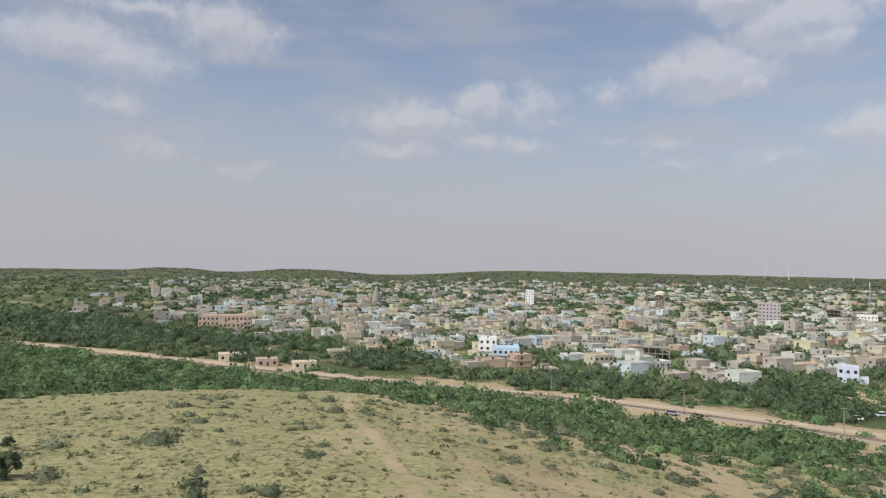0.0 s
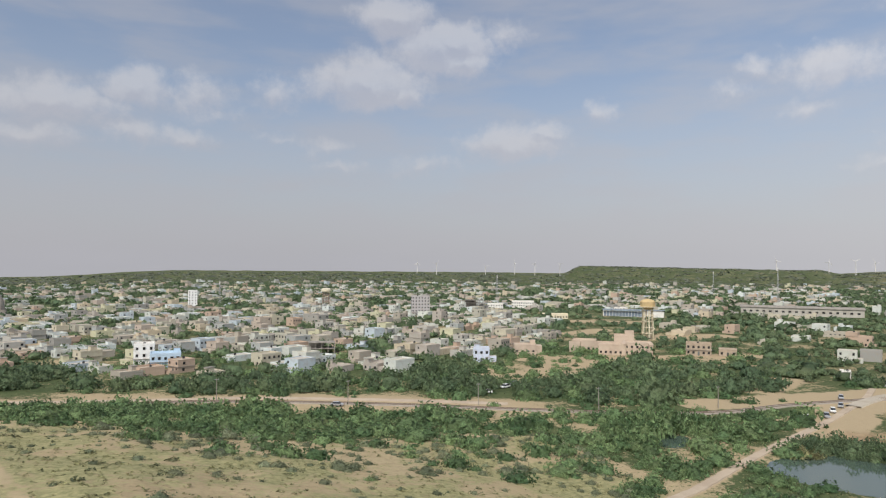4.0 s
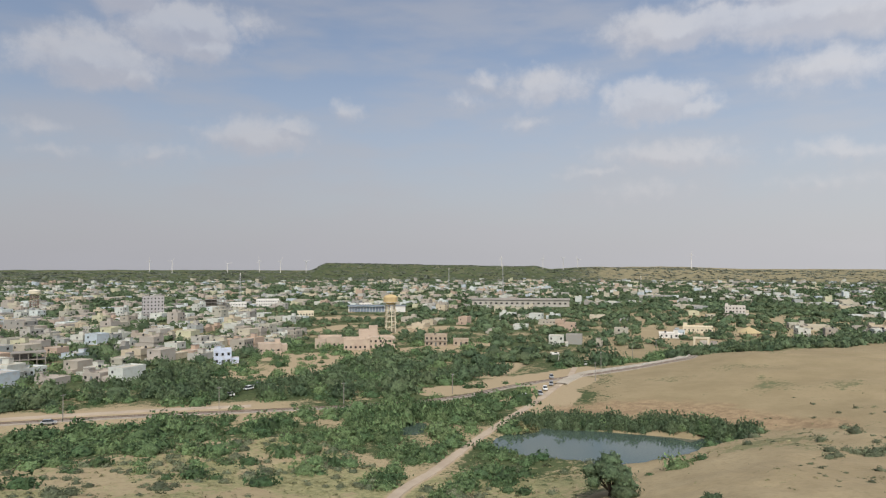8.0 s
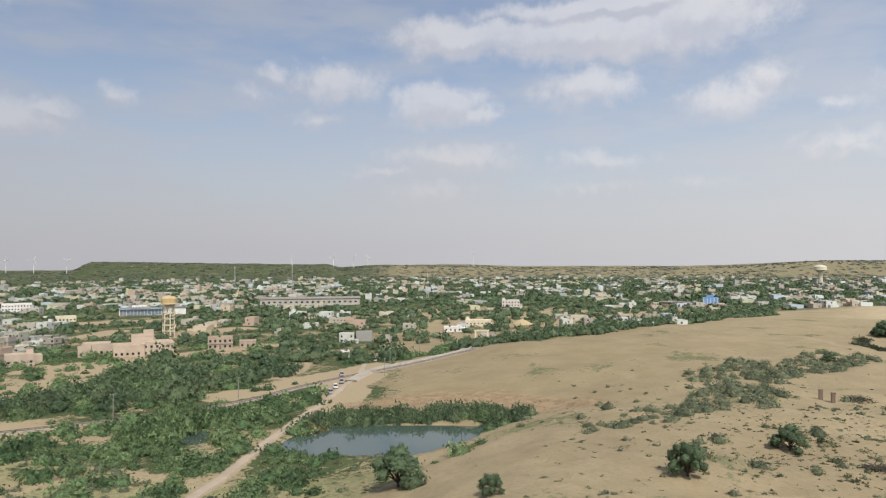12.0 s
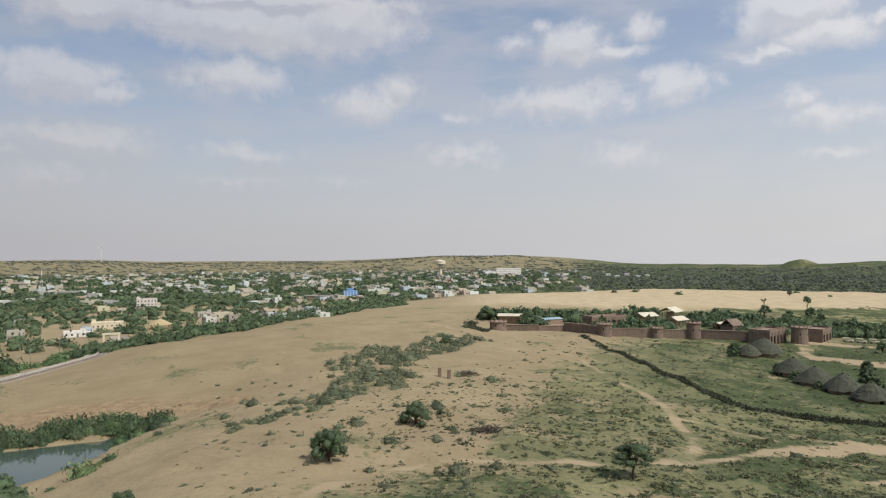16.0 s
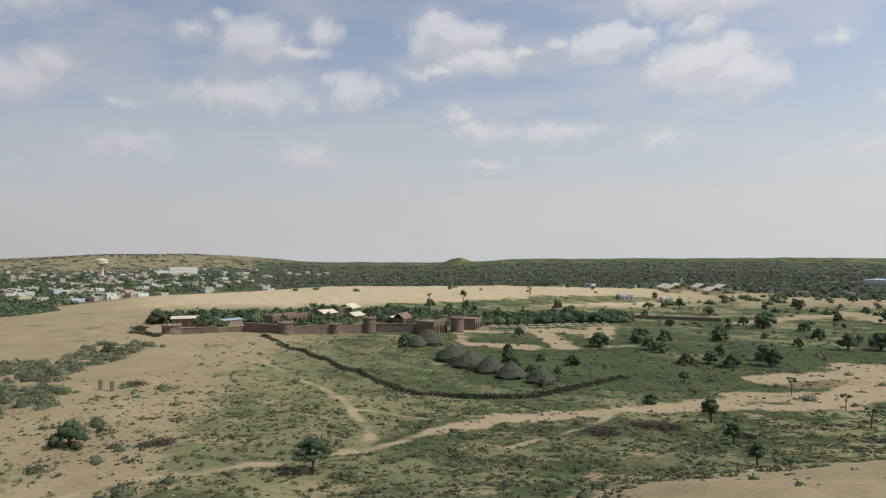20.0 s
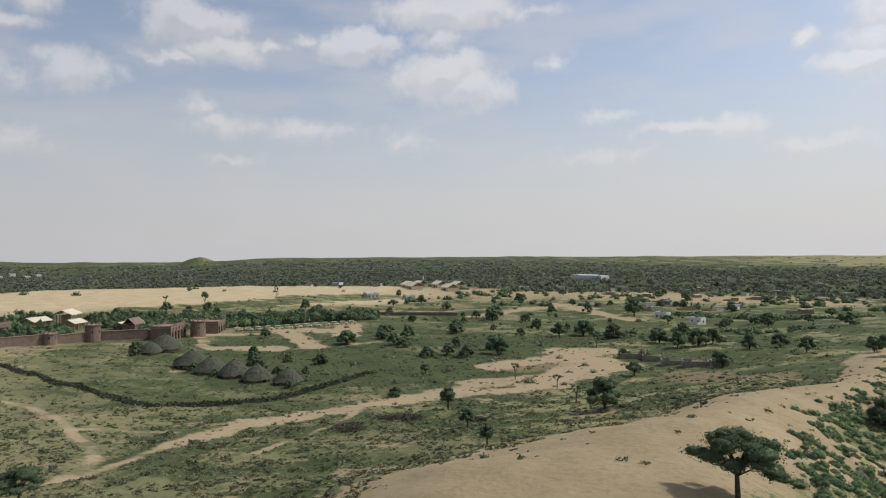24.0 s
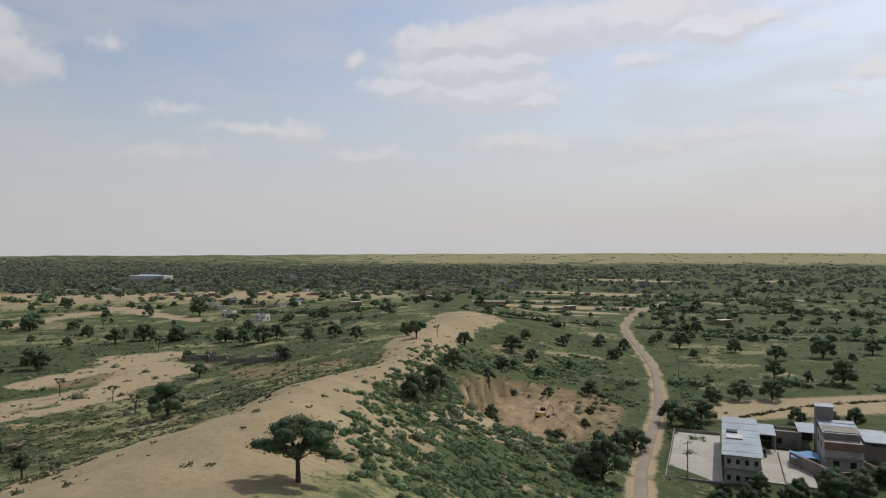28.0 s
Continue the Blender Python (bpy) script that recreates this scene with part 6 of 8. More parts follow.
def tree(kind, seed):
    """A tree about 6 m high with trunk, limbs and crown."""
    g = random.Random(seed)
    e = new("tree")
    bm = bmesh.new()
    clumps = []
    if kind == "umbrella":
        add_tube(bm, [(0, 0, -0.5), (0.05, 0.02, 1.2), (-0.1, 0.1, 2.4), (0.0, 0.0, 3.4)], [0.26, 0.2, 0.17, 0.12], 7)
        for i in range(9):
            a, l = i * 0.7 + g.random(), g.uniform(1.3, 2.9)
            top = (l * math.cos(a), l * math.sin(a), g.uniform(3.9, 5.3) - l * 0.12)
            add_tube(bm, [(0, 0, g.uniform(1.9, 2.9)), (top[0] * 0.45, top[1] * 0.45, top[2] * 0.78), top], [0.11, 0.07, 0.02], 5)
            clumps.append((top[0], top[1], top[2] - 0.1, g.uniform(1.0, 1.5)))
            clumps.append((top[0] * 0.55, top[1] * 0.55, top[2] + 0.25, g.uniform(0.9, 1.3)))
        for i in range(8):
            a, l = i * 0.82 + 0.3, g.uniform(1.6, 3.1)
            clumps.append((l * math.cos(a), l * math.sin(a), g.uniform(2.3, 3.6), g.uniform(0.9, 1.35)))
            add_tube(bm, [(0, 0, 1.9), (l * 0.5 * math.cos(a), l * 0.5 * math.sin(a), 2.7), (l * math.cos(a), l * math.sin(a), 3.0)], [0.08, 0.05, 0.02], 5)
        clumps.append((0, 0, 5.3, 1.4))
        per, card, sq = 300, 0.09, 0.42
    elif kind == "thin":
        add_tube(bm, [(0, 0, -0.5), (0.1, 0, 2), (0.25, 0.1, 4.2)], [0.16, 0.12, 0.06], 6)
        for i in range(5):
            a = i * 1.3 + g.random()
            top = (1.1 * math.cos(a), 1.1 * math.sin(a), g.uniform(3.6, 5.6))
            add_tube(bm, [(0.15, 0, g.uniform(2, 3.4)), top], [0.06, 0.02], 5)
            clumps.append((*top, g.uniform(0.4, 0.8)))
        per, card, sq = 60, 0.11, 0.8
    else:
        low = {"round": 0.6, "bushy": 0.4, "lolly": 1.4, "flat": 1.2}[kind]
        add_tube(bm, [(0, 0, -0.5), (0.08, 0.05, low), (0.0, 0.1, low + 1.3)], [0.24, 0.18, 0.1], 7)
        wide = {"round": 2.5, "bushy": 2.9, "lolly": 1.5, "flat": 2.9}[kind]
        for i in range(14):
            a, k = i * 2.4 + g.random(), math.sqrt((i + 0.6) / 14)
            r = wide * k * g.uniform(0.7, 1.0)
            topz = {"round": 4.6, "bushy": 4.0, "lolly": 4.8, "flat": 4.3}[kind] - {"round": 3.0, "bushy": 3.0, "lolly": 2.3, "flat": 1.6}[kind] * k * k + g.uniform(-0.4, 0.4)
            top = (r * math.cos(a), r * math.sin(a), topz)
            add_tube(bm, [(0, 0.05, low * g.uniform(0.8, 1.1)), (top[0] * 0.5, top[1] * 0.5, low + (topz - low) * 0.6), top], [0.09, 0.06, 0.02], 5)
            clumps.append((top[0], top[1], top[2] - 0.2, g.uniform(0.8, 1.35) * (0.75 if kind == "lolly" else 1)))
        per, card, sq = (120, 0.14, 0.85) if kind == "bushy" else (70, 0.16, 0.8)
    part("trunk", bm, M_BARK, e)
    crown(clumps, seed, card, per, e, M_TREE, 0.45, sq)
    return e


ROUND = [
    (57, -147, 8.2), (206, -352, 10.4), (128, -303, 9.0), (112, -299, 8.2), (139, -409, 12.5), (134, -231, 8.7),
    (48, -225, 5.3), (88, -291, 7.8), (77, -279, 7.9), (70, -284, 8.5), (66, -291, 7.6), (86, -322, 7.4), (204, -349, 9.6),
    (191, -287, 7.3), (207, -222, 7.3), (186, -230, 6.3), (142, -242, 7.2), (-32, -122, 9.6), (-46, -148, 6.1), (-114, -301, 8.8),
    (-78, -274, 5.4), (-122, -233, 6.8), (-163, -272, 9.8), (-141, -268, 7.0), (-134, -289, 6.8),
]
ROUND_MORE = [
    (-138, -219, 9.3), (-103, -198, 7.7), (-93, -198, 6.1), (-84, -196, 5.5), (-189, -280, 7.2), (-66, -168, 6.6), (-63, -172, 7.2),
    (-72, -175, 6.6), (-49, -203, 5.1), (-79, -306, 6.0), (-59, -292, 5.1), (-43, -294, 5.1), (-39, -252, 5.7), (52, -236, 5.2),
    (-13, -242, 5.8), (-33, -264, 7.8), (-7, -190, 6.2), (-1, -149, 7.7), (3, -136, 5.9), (8, -239, 5.7), (48, -269, 6.5),
    (38, -272, 6.6), (27, -248, 6.4), (396, -286, 7.5), (411, -264, 7.5), (367, -249, 6.8),
]
ROUND_REST = [
    (385, -264, 7.1), (377, -279, 5.6), (419, -177, 7.7), (404, -146, 6.6), (405, -227, 7.1), (203, -344, 9.5), (191, -287, 8.2),
    (194, -250, 7.6), (204, -219, 7.7), (213, -255, 6.2), (158, -313, 7.2), (141, -239, 7.1), (137, -295, 7.8), (130, -307, 8.5),
]
THIN = [
    (68, -156, 4.4), (83, -177, 4.2), (101, -185, 5.1), (156, -311, 5.9), (107, -267, 4.9), (174, -361, 4.1), (-3, -235, 4.4),
    (394, -291, 5.8), (446, -391, 7.6), (362, -268, 6.1), (415, -297, 8.7), (446, -286, 7.2), (460, -405, 9.4),
]
LOLLY = [
    (93, -136, 6.3), (74, -115, 4.8), (56, -93, 4.0),
]
FLAT = [
    (268, -391, 5.6), (4, -221, 7.2), (260, -379, 7.0),
]
SAND_TREES = [
    (105, 5, 6.5), (138, -11, 5.8), (-54, 84, 4.4),
]
BUSHY = [
    (89, 30, 3.9), (110, 55, 9.6), (-70, 109, 2.0), (288, -37, 4.5), (146, -17, 1.5),
]
UMBRELLA = [
    (93, -39, 4.9),
]

TREE_LABEL = {"round": "round-crowned dark green tree standing on sandy grass", "thin": "thin half-bare thorn tree on sand", "lolly": "small neat tree with a ball of leaves on a bare stem",
              "flat": "broad flat-topped green tree", "bushy": "dense bushy tree with leaves down to the ground", "umbrella": "flat-topped umbrella thorn tree with tiered branches"}


def plant(kind, places, seeds, group=""):
    places = [p for i, p in enumerate(places) if all(math.hypot(p[0] - q[0], p[1] - q[1]) > 4 for q in places[:i])]
    protos = [tree(kind, s) for s in seeds]
    g = random.Random(seeds[0])
    for i, (x, y, h) in enumerate(places):
        m = pose(x, y, float(ground(x, y)), 0, 0, g.uniform(0, 360)) @ Matrix.Diagonal((h / 5.6 * g.uniform(0.85, 1.2), h / 5.6 * g.uniform(0.85, 1.2), h / 5.6, 1))
        c = protos[i] if i < len(protos) else copy_thing(protos[i % len(protos)], Matrix.Identity(4))
        c.matrix_basis = m
        tagged(c, TREE_LABEL[kind], "tree", group)


plant("round", ROUND + ROUND_MORE + ROUND_REST, [1, 2, 3, 4], "trees of the flats")
plant("thin", THIN, [11, 12], "thin thorn trees")
plant("lolly", LOLLY, [21, 22], "small stemmed trees")
plant("bushy", SAND_TREES, [43, 44], "bushy trees of the sand slope")
plant("flat", FLAT, [31], "flat-topped trees")
plant("bushy", BUSHY, [41, 42], "bushy trees")
# more trees over the near plain
g = random.Random(77)
PLAIN = {"round": [], "bushy": [], "flat": []}
while sum(len(q) for q in PLAIN.values()) < 85:
    a, r = g.uniform(140, 214), math.sqrt(g.uniform(215 ** 2, 520 ** 2))
    x, y = r * math.sin(radians(a)), r * math.cos(radians(a))
    if g.random() < (1.0 if a > 178 else 0.5) and float(cover(np.array([x]), np.array([y]))[0, 2]) < 0.2 and bool(clear_of_roads(np.array([x]), np.array([y]), 4.0)[0]) and float(ground(x, y)) < 9 and math.hypot(x + 105, y + 118) > 70:
        PLAIN[g.choice(["round", "round", "bushy", "flat"])].append((x, y, g.uniform(3.2, 6.2)))
for kind_, seeds_ in (("round", [5, 6]), ("bushy", [45, 46]), ("flat", [35, 36])):
    plant(kind_, PLAIN[kind_], seeds_, "trees of the plain")
plant("bushy", [(179, -228, 6.0), (155, -212, 5.6), (140, -218, 6.4), (176, -175, 5.0), (116, -144, 3.6), (205, -244, 6.4), (186, -280, 6.5), (150, -219, 5.6), (271, -395, 6.5), (135, -320, 6.8)], [63, 64], "bushes of the vale")
plant("bushy", [(252, -149, 5.6), (245, -144, 4.6), (212, -141, 4.2), (214, -148, 3.8), (199, -138, 3.6), (184, -135, 3.2), (160, -146, 3.4), (150, -136, 3.0), (180, -149, 3.8), (173, -152, 3.2), (186, -156, 4.2), (166, -158, 3.0), (195, -160, 4.4), (205, -168, 4.0), (190, -172, 3.6), (176, -176, 4.4), (214, -176, 4.6)], [61, 62], "bushes by the huts")
plant("umbrella", UMBRELLA + [(13, -66.5, 6.4)], [51, 52], "umbrella thorn trees")
# more trees over the plain south of the ridge
g_ = np.random.RandomState(77)
xs, ys = throw(420, 124, 218, 330, 1000, lambda x, y, az, r: np.clip(0.5 + 0.5 * wave(x, y, 160, 66), 0, 1), 78)
k_ = clear_of_roads(xs, ys, 3)
plant("round", [(a, b, float(g_.uniform(4, 8.5))) for a, b in zip(xs[k_], ys[k_])][:120], [5, 6, 7], "trees of the plain")


# ---- the fort by the dunes ----
def tower(name, x, y, r, h, label):
    e = thing(name, *grounded(x, y), 0, label, "tower", "towers of the fort")
    part("shaft", lathe_bm([(r * 1.12, -1), (r * 1.06, 0), (r, h * 0.8), (r * 0.98, h)], 18), M_STONE, e)
    part("cornice", lathe_bm([(r * 1.0, h), (r * 1.15, h + 0.15), (r * 1.15, h + 0.45), (r * 1.0, h + 0.5)], 18), M_STONE_PALE, e)
    bm = bmesh.new()
    for k in range(10):
        a = k * 0.6283
        m = pose(r * math.cos(a), r * math.sin(a), h + 0.75, 0, 0, math.degrees(a))
        vs = add_box(bm, -0.2, 0.2, -0.35, 0.35, -0.3, 0.3)
        for v in vs:
            v.co = m @ v.co
    part("battlement", bm, M_STONE_PALE, e)
    for a in (150, 210, 270):
        like(WINDOW, "loophole", e, pose(r * math.cos(radians(a)), r * math.sin(radians(a)), h * 0.55, 0, 0, a + 90) @ Matrix.Diagonal((0.5, 1, 0.8, 1)))
    return e


tower("fort_tower", 338, -70, 4.2, 4.2, "low round stone tower at the corner of the fort")
tower("fort_tower", 309, -116, 3.4, 5.2, "round red-brown stone tower in the fort wall")
tower("fort_tower", 304, -140, 2.8, 4.4, "small round stone tower in the fort wall")
tower("fort_tower", 303, -158, 3.2, 7.4, "tall round stone tower with merlons in the fort wall")
tower("fort_tower", 282, -198, 3.4, 7.2, "round stone gate tower of the fort")
FORT = [(338, -70), (333, -90), (334, -104), (309, -116), (304, -140), (303, -158), (292, -178), (285, -186)]
for (xa, ya), (xb, yb) in zip(FORT[:-1], FORT[1:]):
    z0 = float(min(ground(xa, ya), ground(xb, yb)))
    hgt = 4.0 if ya < -100 else 2.4
    w_ = part("fort_wall", wall_bm([(0, 0), ((xb - xa) / 2 + 0.15, (yb - ya) / 2), (xb - xa, yb - ya)], 0.9, -1, hgt), M_STONE)
    w_.location = (xa, ya, z0 + 0.4)
    tagged(w_, "red-brown rubble stone fort wall", "wall", "walls of the fort", "structure")
    c_ = part("coping", wall_bm([(0, 0), (xb - xa, yb - ya)], 1.1, hgt, hgt + 0.25), M_STONE_PALE, w_)


def arch_bm(w, h, t, n, ow, oh, ztop):
    """A wall w long and h high with n arched openings right through it."""
    bm = bmesh.new()
    pitch = w / n
    for i in range(n):
        x0 = -w / 2 + i * pitch
        xm = x0 + pitch / 2
        outer = [(x0, 0), (xm - ow / 2, 0)]
        arcp = [(xm - ow / 2, oh - ow / 2)] + [(xm - ow / 2 * math.cos(a), oh - ow / 2 + ow / 2 * math.sin(a)) for a in (0.5, 1.0, 1.57, 2.14, 2.64)] + [(xm + ow / 2, oh - ow / 2)]
        poly = outer + arcp + [(xm + ow / 2, 0), (x0 + pitch, 0), (x0 + pitch, h), (x0, h)]
        f = [bm.verts.new((x, -t / 2, z)) for x, z in poly]
        b = [bm.verts.new((x, t / 2, z)) for x, z in poly]
        bm.faces.new(f)
        bm.faces.new(b[::-1])
        for k in range(len(poly)):
            bm.faces.new((f[k], b[k], b[(k + 1) % len(poly)], f[(k + 1) % len(poly)]))
    bmesh.ops.recalc_face_normals(bm, faces=bm.faces[:])
    return bm


def arcade(name, x, y, rz, w, d, h, n, mat, label, gate=False):
    e = thing(name, *grounded(x, y), rz, label, "building")
    bay = part("arch_bay", arch_bm(w / n, h, 0.6, 1, w / n * 0.6, h * 0.72, h), mat, e)
    bay.location.x = -w / 2 + w / n / 2
    for i in range(1, n):
        like(bay, "arch_bay", e, Matrix.Translation((-w / 2 + (i + 0.5) * w / n, 0, 0)))
    part("back_wall", box_bm(-w / 2, w / 2, d - 0.3, d, -1, h - 0.05), mat, e)
    for s_ in (-1, 1):
        part("side_wall", box_bm(s_ * w / 2 - 0.25, s_ * w / 2 + 0.25, 0.3, d - 0.3, -1, h - 0.05), mat, e)
    part("roof", box_bm(-w / 2 - 0.3, w / 2 + 0.3, -0.5, d + 0.2, h, h + 0.3), M_STONE_PALE, e)
    part("parapet", ring_bm(-w / 2 - 0.2, w / 2 + 0.2, -0.4, d + 0.1, h + 0.3, h + 1.0, 0.3), mat, e)
    if gate:
        for k in range(n + 1):
            part("pilaster", box_bm(-w / 2 + k * w / n - 0.3, -w / 2 + k * w / n + 0.3, -0.55, -0.3, 0, h + 0.8), M_STONE_PALE, e)
        for k in range(int(w / 1.4)):
            part("merlon", box_bm(-w / 2 + k * 1.4, -w / 2 + k * 1.4 + 0.8, -0.4, -0.1, h + 1.0, h + 1.7, bev=0.05), M_STONE_PALE, e)
    return e


# fronts turned to the west, towards the open flats
arcade("fort_gatehouse", 282, -187, -56, 17, 9, 5.8, 5, M_STONE, "red stone fort gatehouse with arches, pilasters and merlons", True)
arcade("fort_hall", 350, -134, -70, 24, 8, 5.2, 7, M_STONE, "long red stone hall with an arcade of arches")
arcade("fort_block", 291, -218, -50, 16, 8, 5.2, 3, M_STONE, "plain red stone block beside the fort gate")


def pavilion(x, y, rz, w, d, h, mat, label, peak=2.0):
    e = thing("pavilion", *grounded(x, y), rz, label, "pavilion", "roofed pavilions in the fort")
    for i in range(4):
        for s_ in (-1, 1):
            part("post", box_bm(-w / 2 + 0.3 + i * (w - 0.6) / 3 - 0.15, -w / 2 + 0.3 + i * (w - 0.6) / 3 + 0.15, s_ * (d / 2 - 0.3) - 0.15, s_ * (d / 2 - 0.3) + 0.15, -1, h), M_MUD, e)
    part("back_wall", box_bm(-w / 2 + 0.5, w / 2 - 0.5, 0.4, 0.7, -1, h - 0.1), M_MUD, e)
    part("roof", gable_bm(-w / 2, w / 2, -d / 2, d / 2, h, h + peak, 0.2, 0.6), mat, e)
    return e


pavilion(370, -84, 70, 13, 8, 4.2, M_CANVAS, "open pavilion with a pale roof on posts", 1.0)
pavilion(371, -164, -70, 11, 9, 4.6, M_CANVAS, "open-sided hall with a pale pitched roof")
pavilion(384, -186, -50, 12, 10, 5.4, M_CANVAS, "hall with a cream pitched roof", 2.6)
pavilion(356, -176, -60, 10, 7, 3.4, M_CANVAS, "low shed with a cream pitched roof")
pavilion(345, -196, -60, 9, 6, 2.6, M_CANVAS, "small shelter with a pale sloping roof", 1.2)
e_ = thing("blue_roofed_room", *grounded(366, -104), -70, "low stone room with a faded blue roof", "building")
part("wall_block", box_bm(-8, 8, -3.5, 3.5, -1, 3.0), M_STONE_PALE, e_)
part("roof", gable_bm(-8, 8, -3.5, 3.5, 3.0, 3.7, 0.15, 0.4), worn("faded_blue_sheet", (0.30, 0.42, 0.48), (0.36, 0.46, 0.50), 0.3), e_)
e_ = thing("stone_gable_house", *grounded(331, -194), -60, "red stone house with a steep gable", "house")
part("wall_block", box_bm(-5, 5, -3.5, 3.5, -1, 3.2), M_STONE, e_)
part("roof", gable_bm(-5, 5, -3.5, 3.5, 3.2, 6.4, 0.25, 0.3), M_STONE, e_)
# trees inside the fort
def d_fort(x, y, az, r):
    d = smooth(0.02, 0.25, np.maximum.reduce([hump(x, y, 388, -80, 400, -94, 11), hump(x, y, 390, -104, 384, -128, 14), hump(x, y, 356, -92, 362, -97, 4), hump(x, y, 330, -128, 342, -158, 9), hump(x, y, 372, -145, 400, -172, 13), hump(x, y, 322, -205, 372, -205, 15),
                                              hump(x, y, 318, -232, 300, -290, 14), hump(x, y, 300, -290, 278, -312, 12), hump(x, y, 372, -205, 330, -240, 14)]))
    for cx, cy, cr in [(370, -84, 13), (371, -164, 10), (384, -186, 11), (356, -176, 8), (345, -196, 7), (350, -134, 15), (366, -104, 10), (291, -218, 12), (331, -194, 7)]:
        d = d * (np.hypot(x - cx, y - cy) > cr)
    return d


xs, ys = throw(5200, 98, 142, 335, 450, d_fort, 91)
plant("bushy", [(a, b, float(g_.uniform(6.5, 10.5))) for a, b in zip(xs, ys)][:46], [43, 44, 45], "trees of the fort gardens")
xs, ys = xs[46:], ys[46:]
s_ = g_.gamma(8, 0.36, len(xs)) + 1.3
scatter("fort_garden_trees", FAR_T, on_land(xs, ys, -0.6), np.stack([s_, s_, s_ * 1.15], 1), g_.rand(len(xs)), M_TREE, "dark green garden trees behind the fort wall", "trees", 92)


def hut(x, y, r, h, label):
    e = thing("thatched_hut", *grounded(x, y), random.Random(int(x)).uniform(0, 360), label, "hut", "thatched huts before the fort")
    part("wall", lathe_bm([(r, -1), (r, h * 0.36), (r * 0.96, h * 0.4)], 14), M_MUD, e)
    rough = random.Random(int(x * 3 + y))
    # three skirts of thatch, each with a ragged lower edge
    for k, (r0, z0, r1, z1) in enumerate([(1.34, 0.22, 0.86, 0.58), (0.98, 0.52, 0.5, 0.82), (0.58, 0.78, 0.06, 1.0)]):
        skirt = part("thatch", lathe_bm([(r * r0 * 0.9, h * z0 - 0.05), (r * r0, h * z0), (r * (r0 * 0.6 + r1 * 0.4), h * (z0 * 0.55 + z1 * 0.45)), (r * r1, h * z1)], 26), M_THATCH, e)
        for i, v in enumerate(skirt.data.vertices):
            low = i < 52
            v.co.x *= rough.uniform(0.93, 1.06)
            v.co.y *= rough.uniform(0.93, 1.06)
            v.co.z += rough.uniform(-0.35, 0.12) if low else rough.uniform(-0.08, 0.08)
    part("door", box_bm(-0.5, 0.5, -r - 0.05, -r + 0.1, 0, 1.5), M_DARK, e)
    part("finial", lathe_bm([(r * 0.08, h - 0.05), (r * 0.12, h + 0.15), (0.02, h + 0.45)], 8), M_THATCH, e)
    return e


for hx0, hy0, rr_, hh_ in [(250, -160, 5.6, 6.8), (246, -151, 3.6, 5.0), (207, -143, 4.6, 6.0), (191, -139, 4.4, 5.6), (179, -139, 4.0, 5.6), (168, -139, 3.8, 5.2), (156, -141, 3.6, 5.0)]:
    hut(hx0, hy0, rr_, hh_, "round hut with a shaggy dark grey thatched roof")

# low rubble wall of the yard behind the fort
YARD_WALL = [(300, -324), (289, -330), (277, -334), (254, -348), (236, -356)]
for (xa, ya), (xb, yb) in zip(YARD_WALL[:-1], YARD_WALL[1:]):
    w_ = part("yard_wall", wall_bm([(0, 0), (xb - xa, yb - ya)], 0.6, -1, 1.7), M_STONE)
    w_.location = (xa, ya, float(min(ground(xa, ya), ground(xb, yb))) + 0.2)
    tagged(w_, "low dark rubble stone yard wall", "wall", "walls of the yard", "structure")
    part("coping", wall_bm([(0, 0), (xb - xa, yb - ya)], 0.75, 1.7, 1.85), M_STONE_PALE, w_)


# ---- fences of piled thorn brush ----
def brush_fence(pts, w, h, n, seed, label):
    p = curve_pts(pts, 30)
    g = np.random.RandomState(seed)
    i = g.randint(0, len(p), n)
    q = p[i] + g.normal(size=(n, 2)) * w * 0.4
    s = g.uniform(0.5, 1.1, n) * h
    scatter("brush_fence", [cards(28, 300 + k, 0.22, 0.7, 0.3, core=False, jit=0.9) for k in range(3)], on_land(q[:, 0], q[:, 1], 0.1), np.stack([s, s, s], 1), g.rand(n), M_BRUSH, label, "fence", seed)


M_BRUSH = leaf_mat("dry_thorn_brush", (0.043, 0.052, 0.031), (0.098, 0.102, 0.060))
brush_fence([(307, -105), (262, -101), (223, -99), (190, -96), (162, -95), (149, -101), (142, -112), (141, -126), (144, -140), (147, -155), (150, -172)], 1.7, 1.15, 2000, 401, "dark fence of piled thorn brush curving over the flats")
brush_fence([(326, -62), (345, -58), (372, -62)], 3.0, 1.6, 160, 402, "dark thorn hedge along the fort's side")
brush_fence([(-95, -372), (-60, -366), (-40, -362), (-20, -380), (-24, -410)], 1.4, 1.2, 300, 403, "dark thorn hedge round a small field")
brush_fence([(-84, -178), (-110, -190), (-140, -196), (-190, -206)], 1.0, 0.9, 260, 404, "thorn hedge along a sandy track")


par = curve_pts(CAUSEWAY[2:8], 6)
for (xa, ya), (xb, yb) in zip(par[:-1:3], par[3::3]):
    w_ = part("parapet", wall_bm([(0, 0), (xb - xa, yb - ya)], 0.35, -1.5, 1.3), M_PLASTER)
    w_.location = (xa - 1.2, ya - 3.1, float(ground(xa, ya)) + 0.3)
    tagged(w_, "low stained plaster parapet beside the causeway road", "parapet", "parapets of the causeway", "structure")


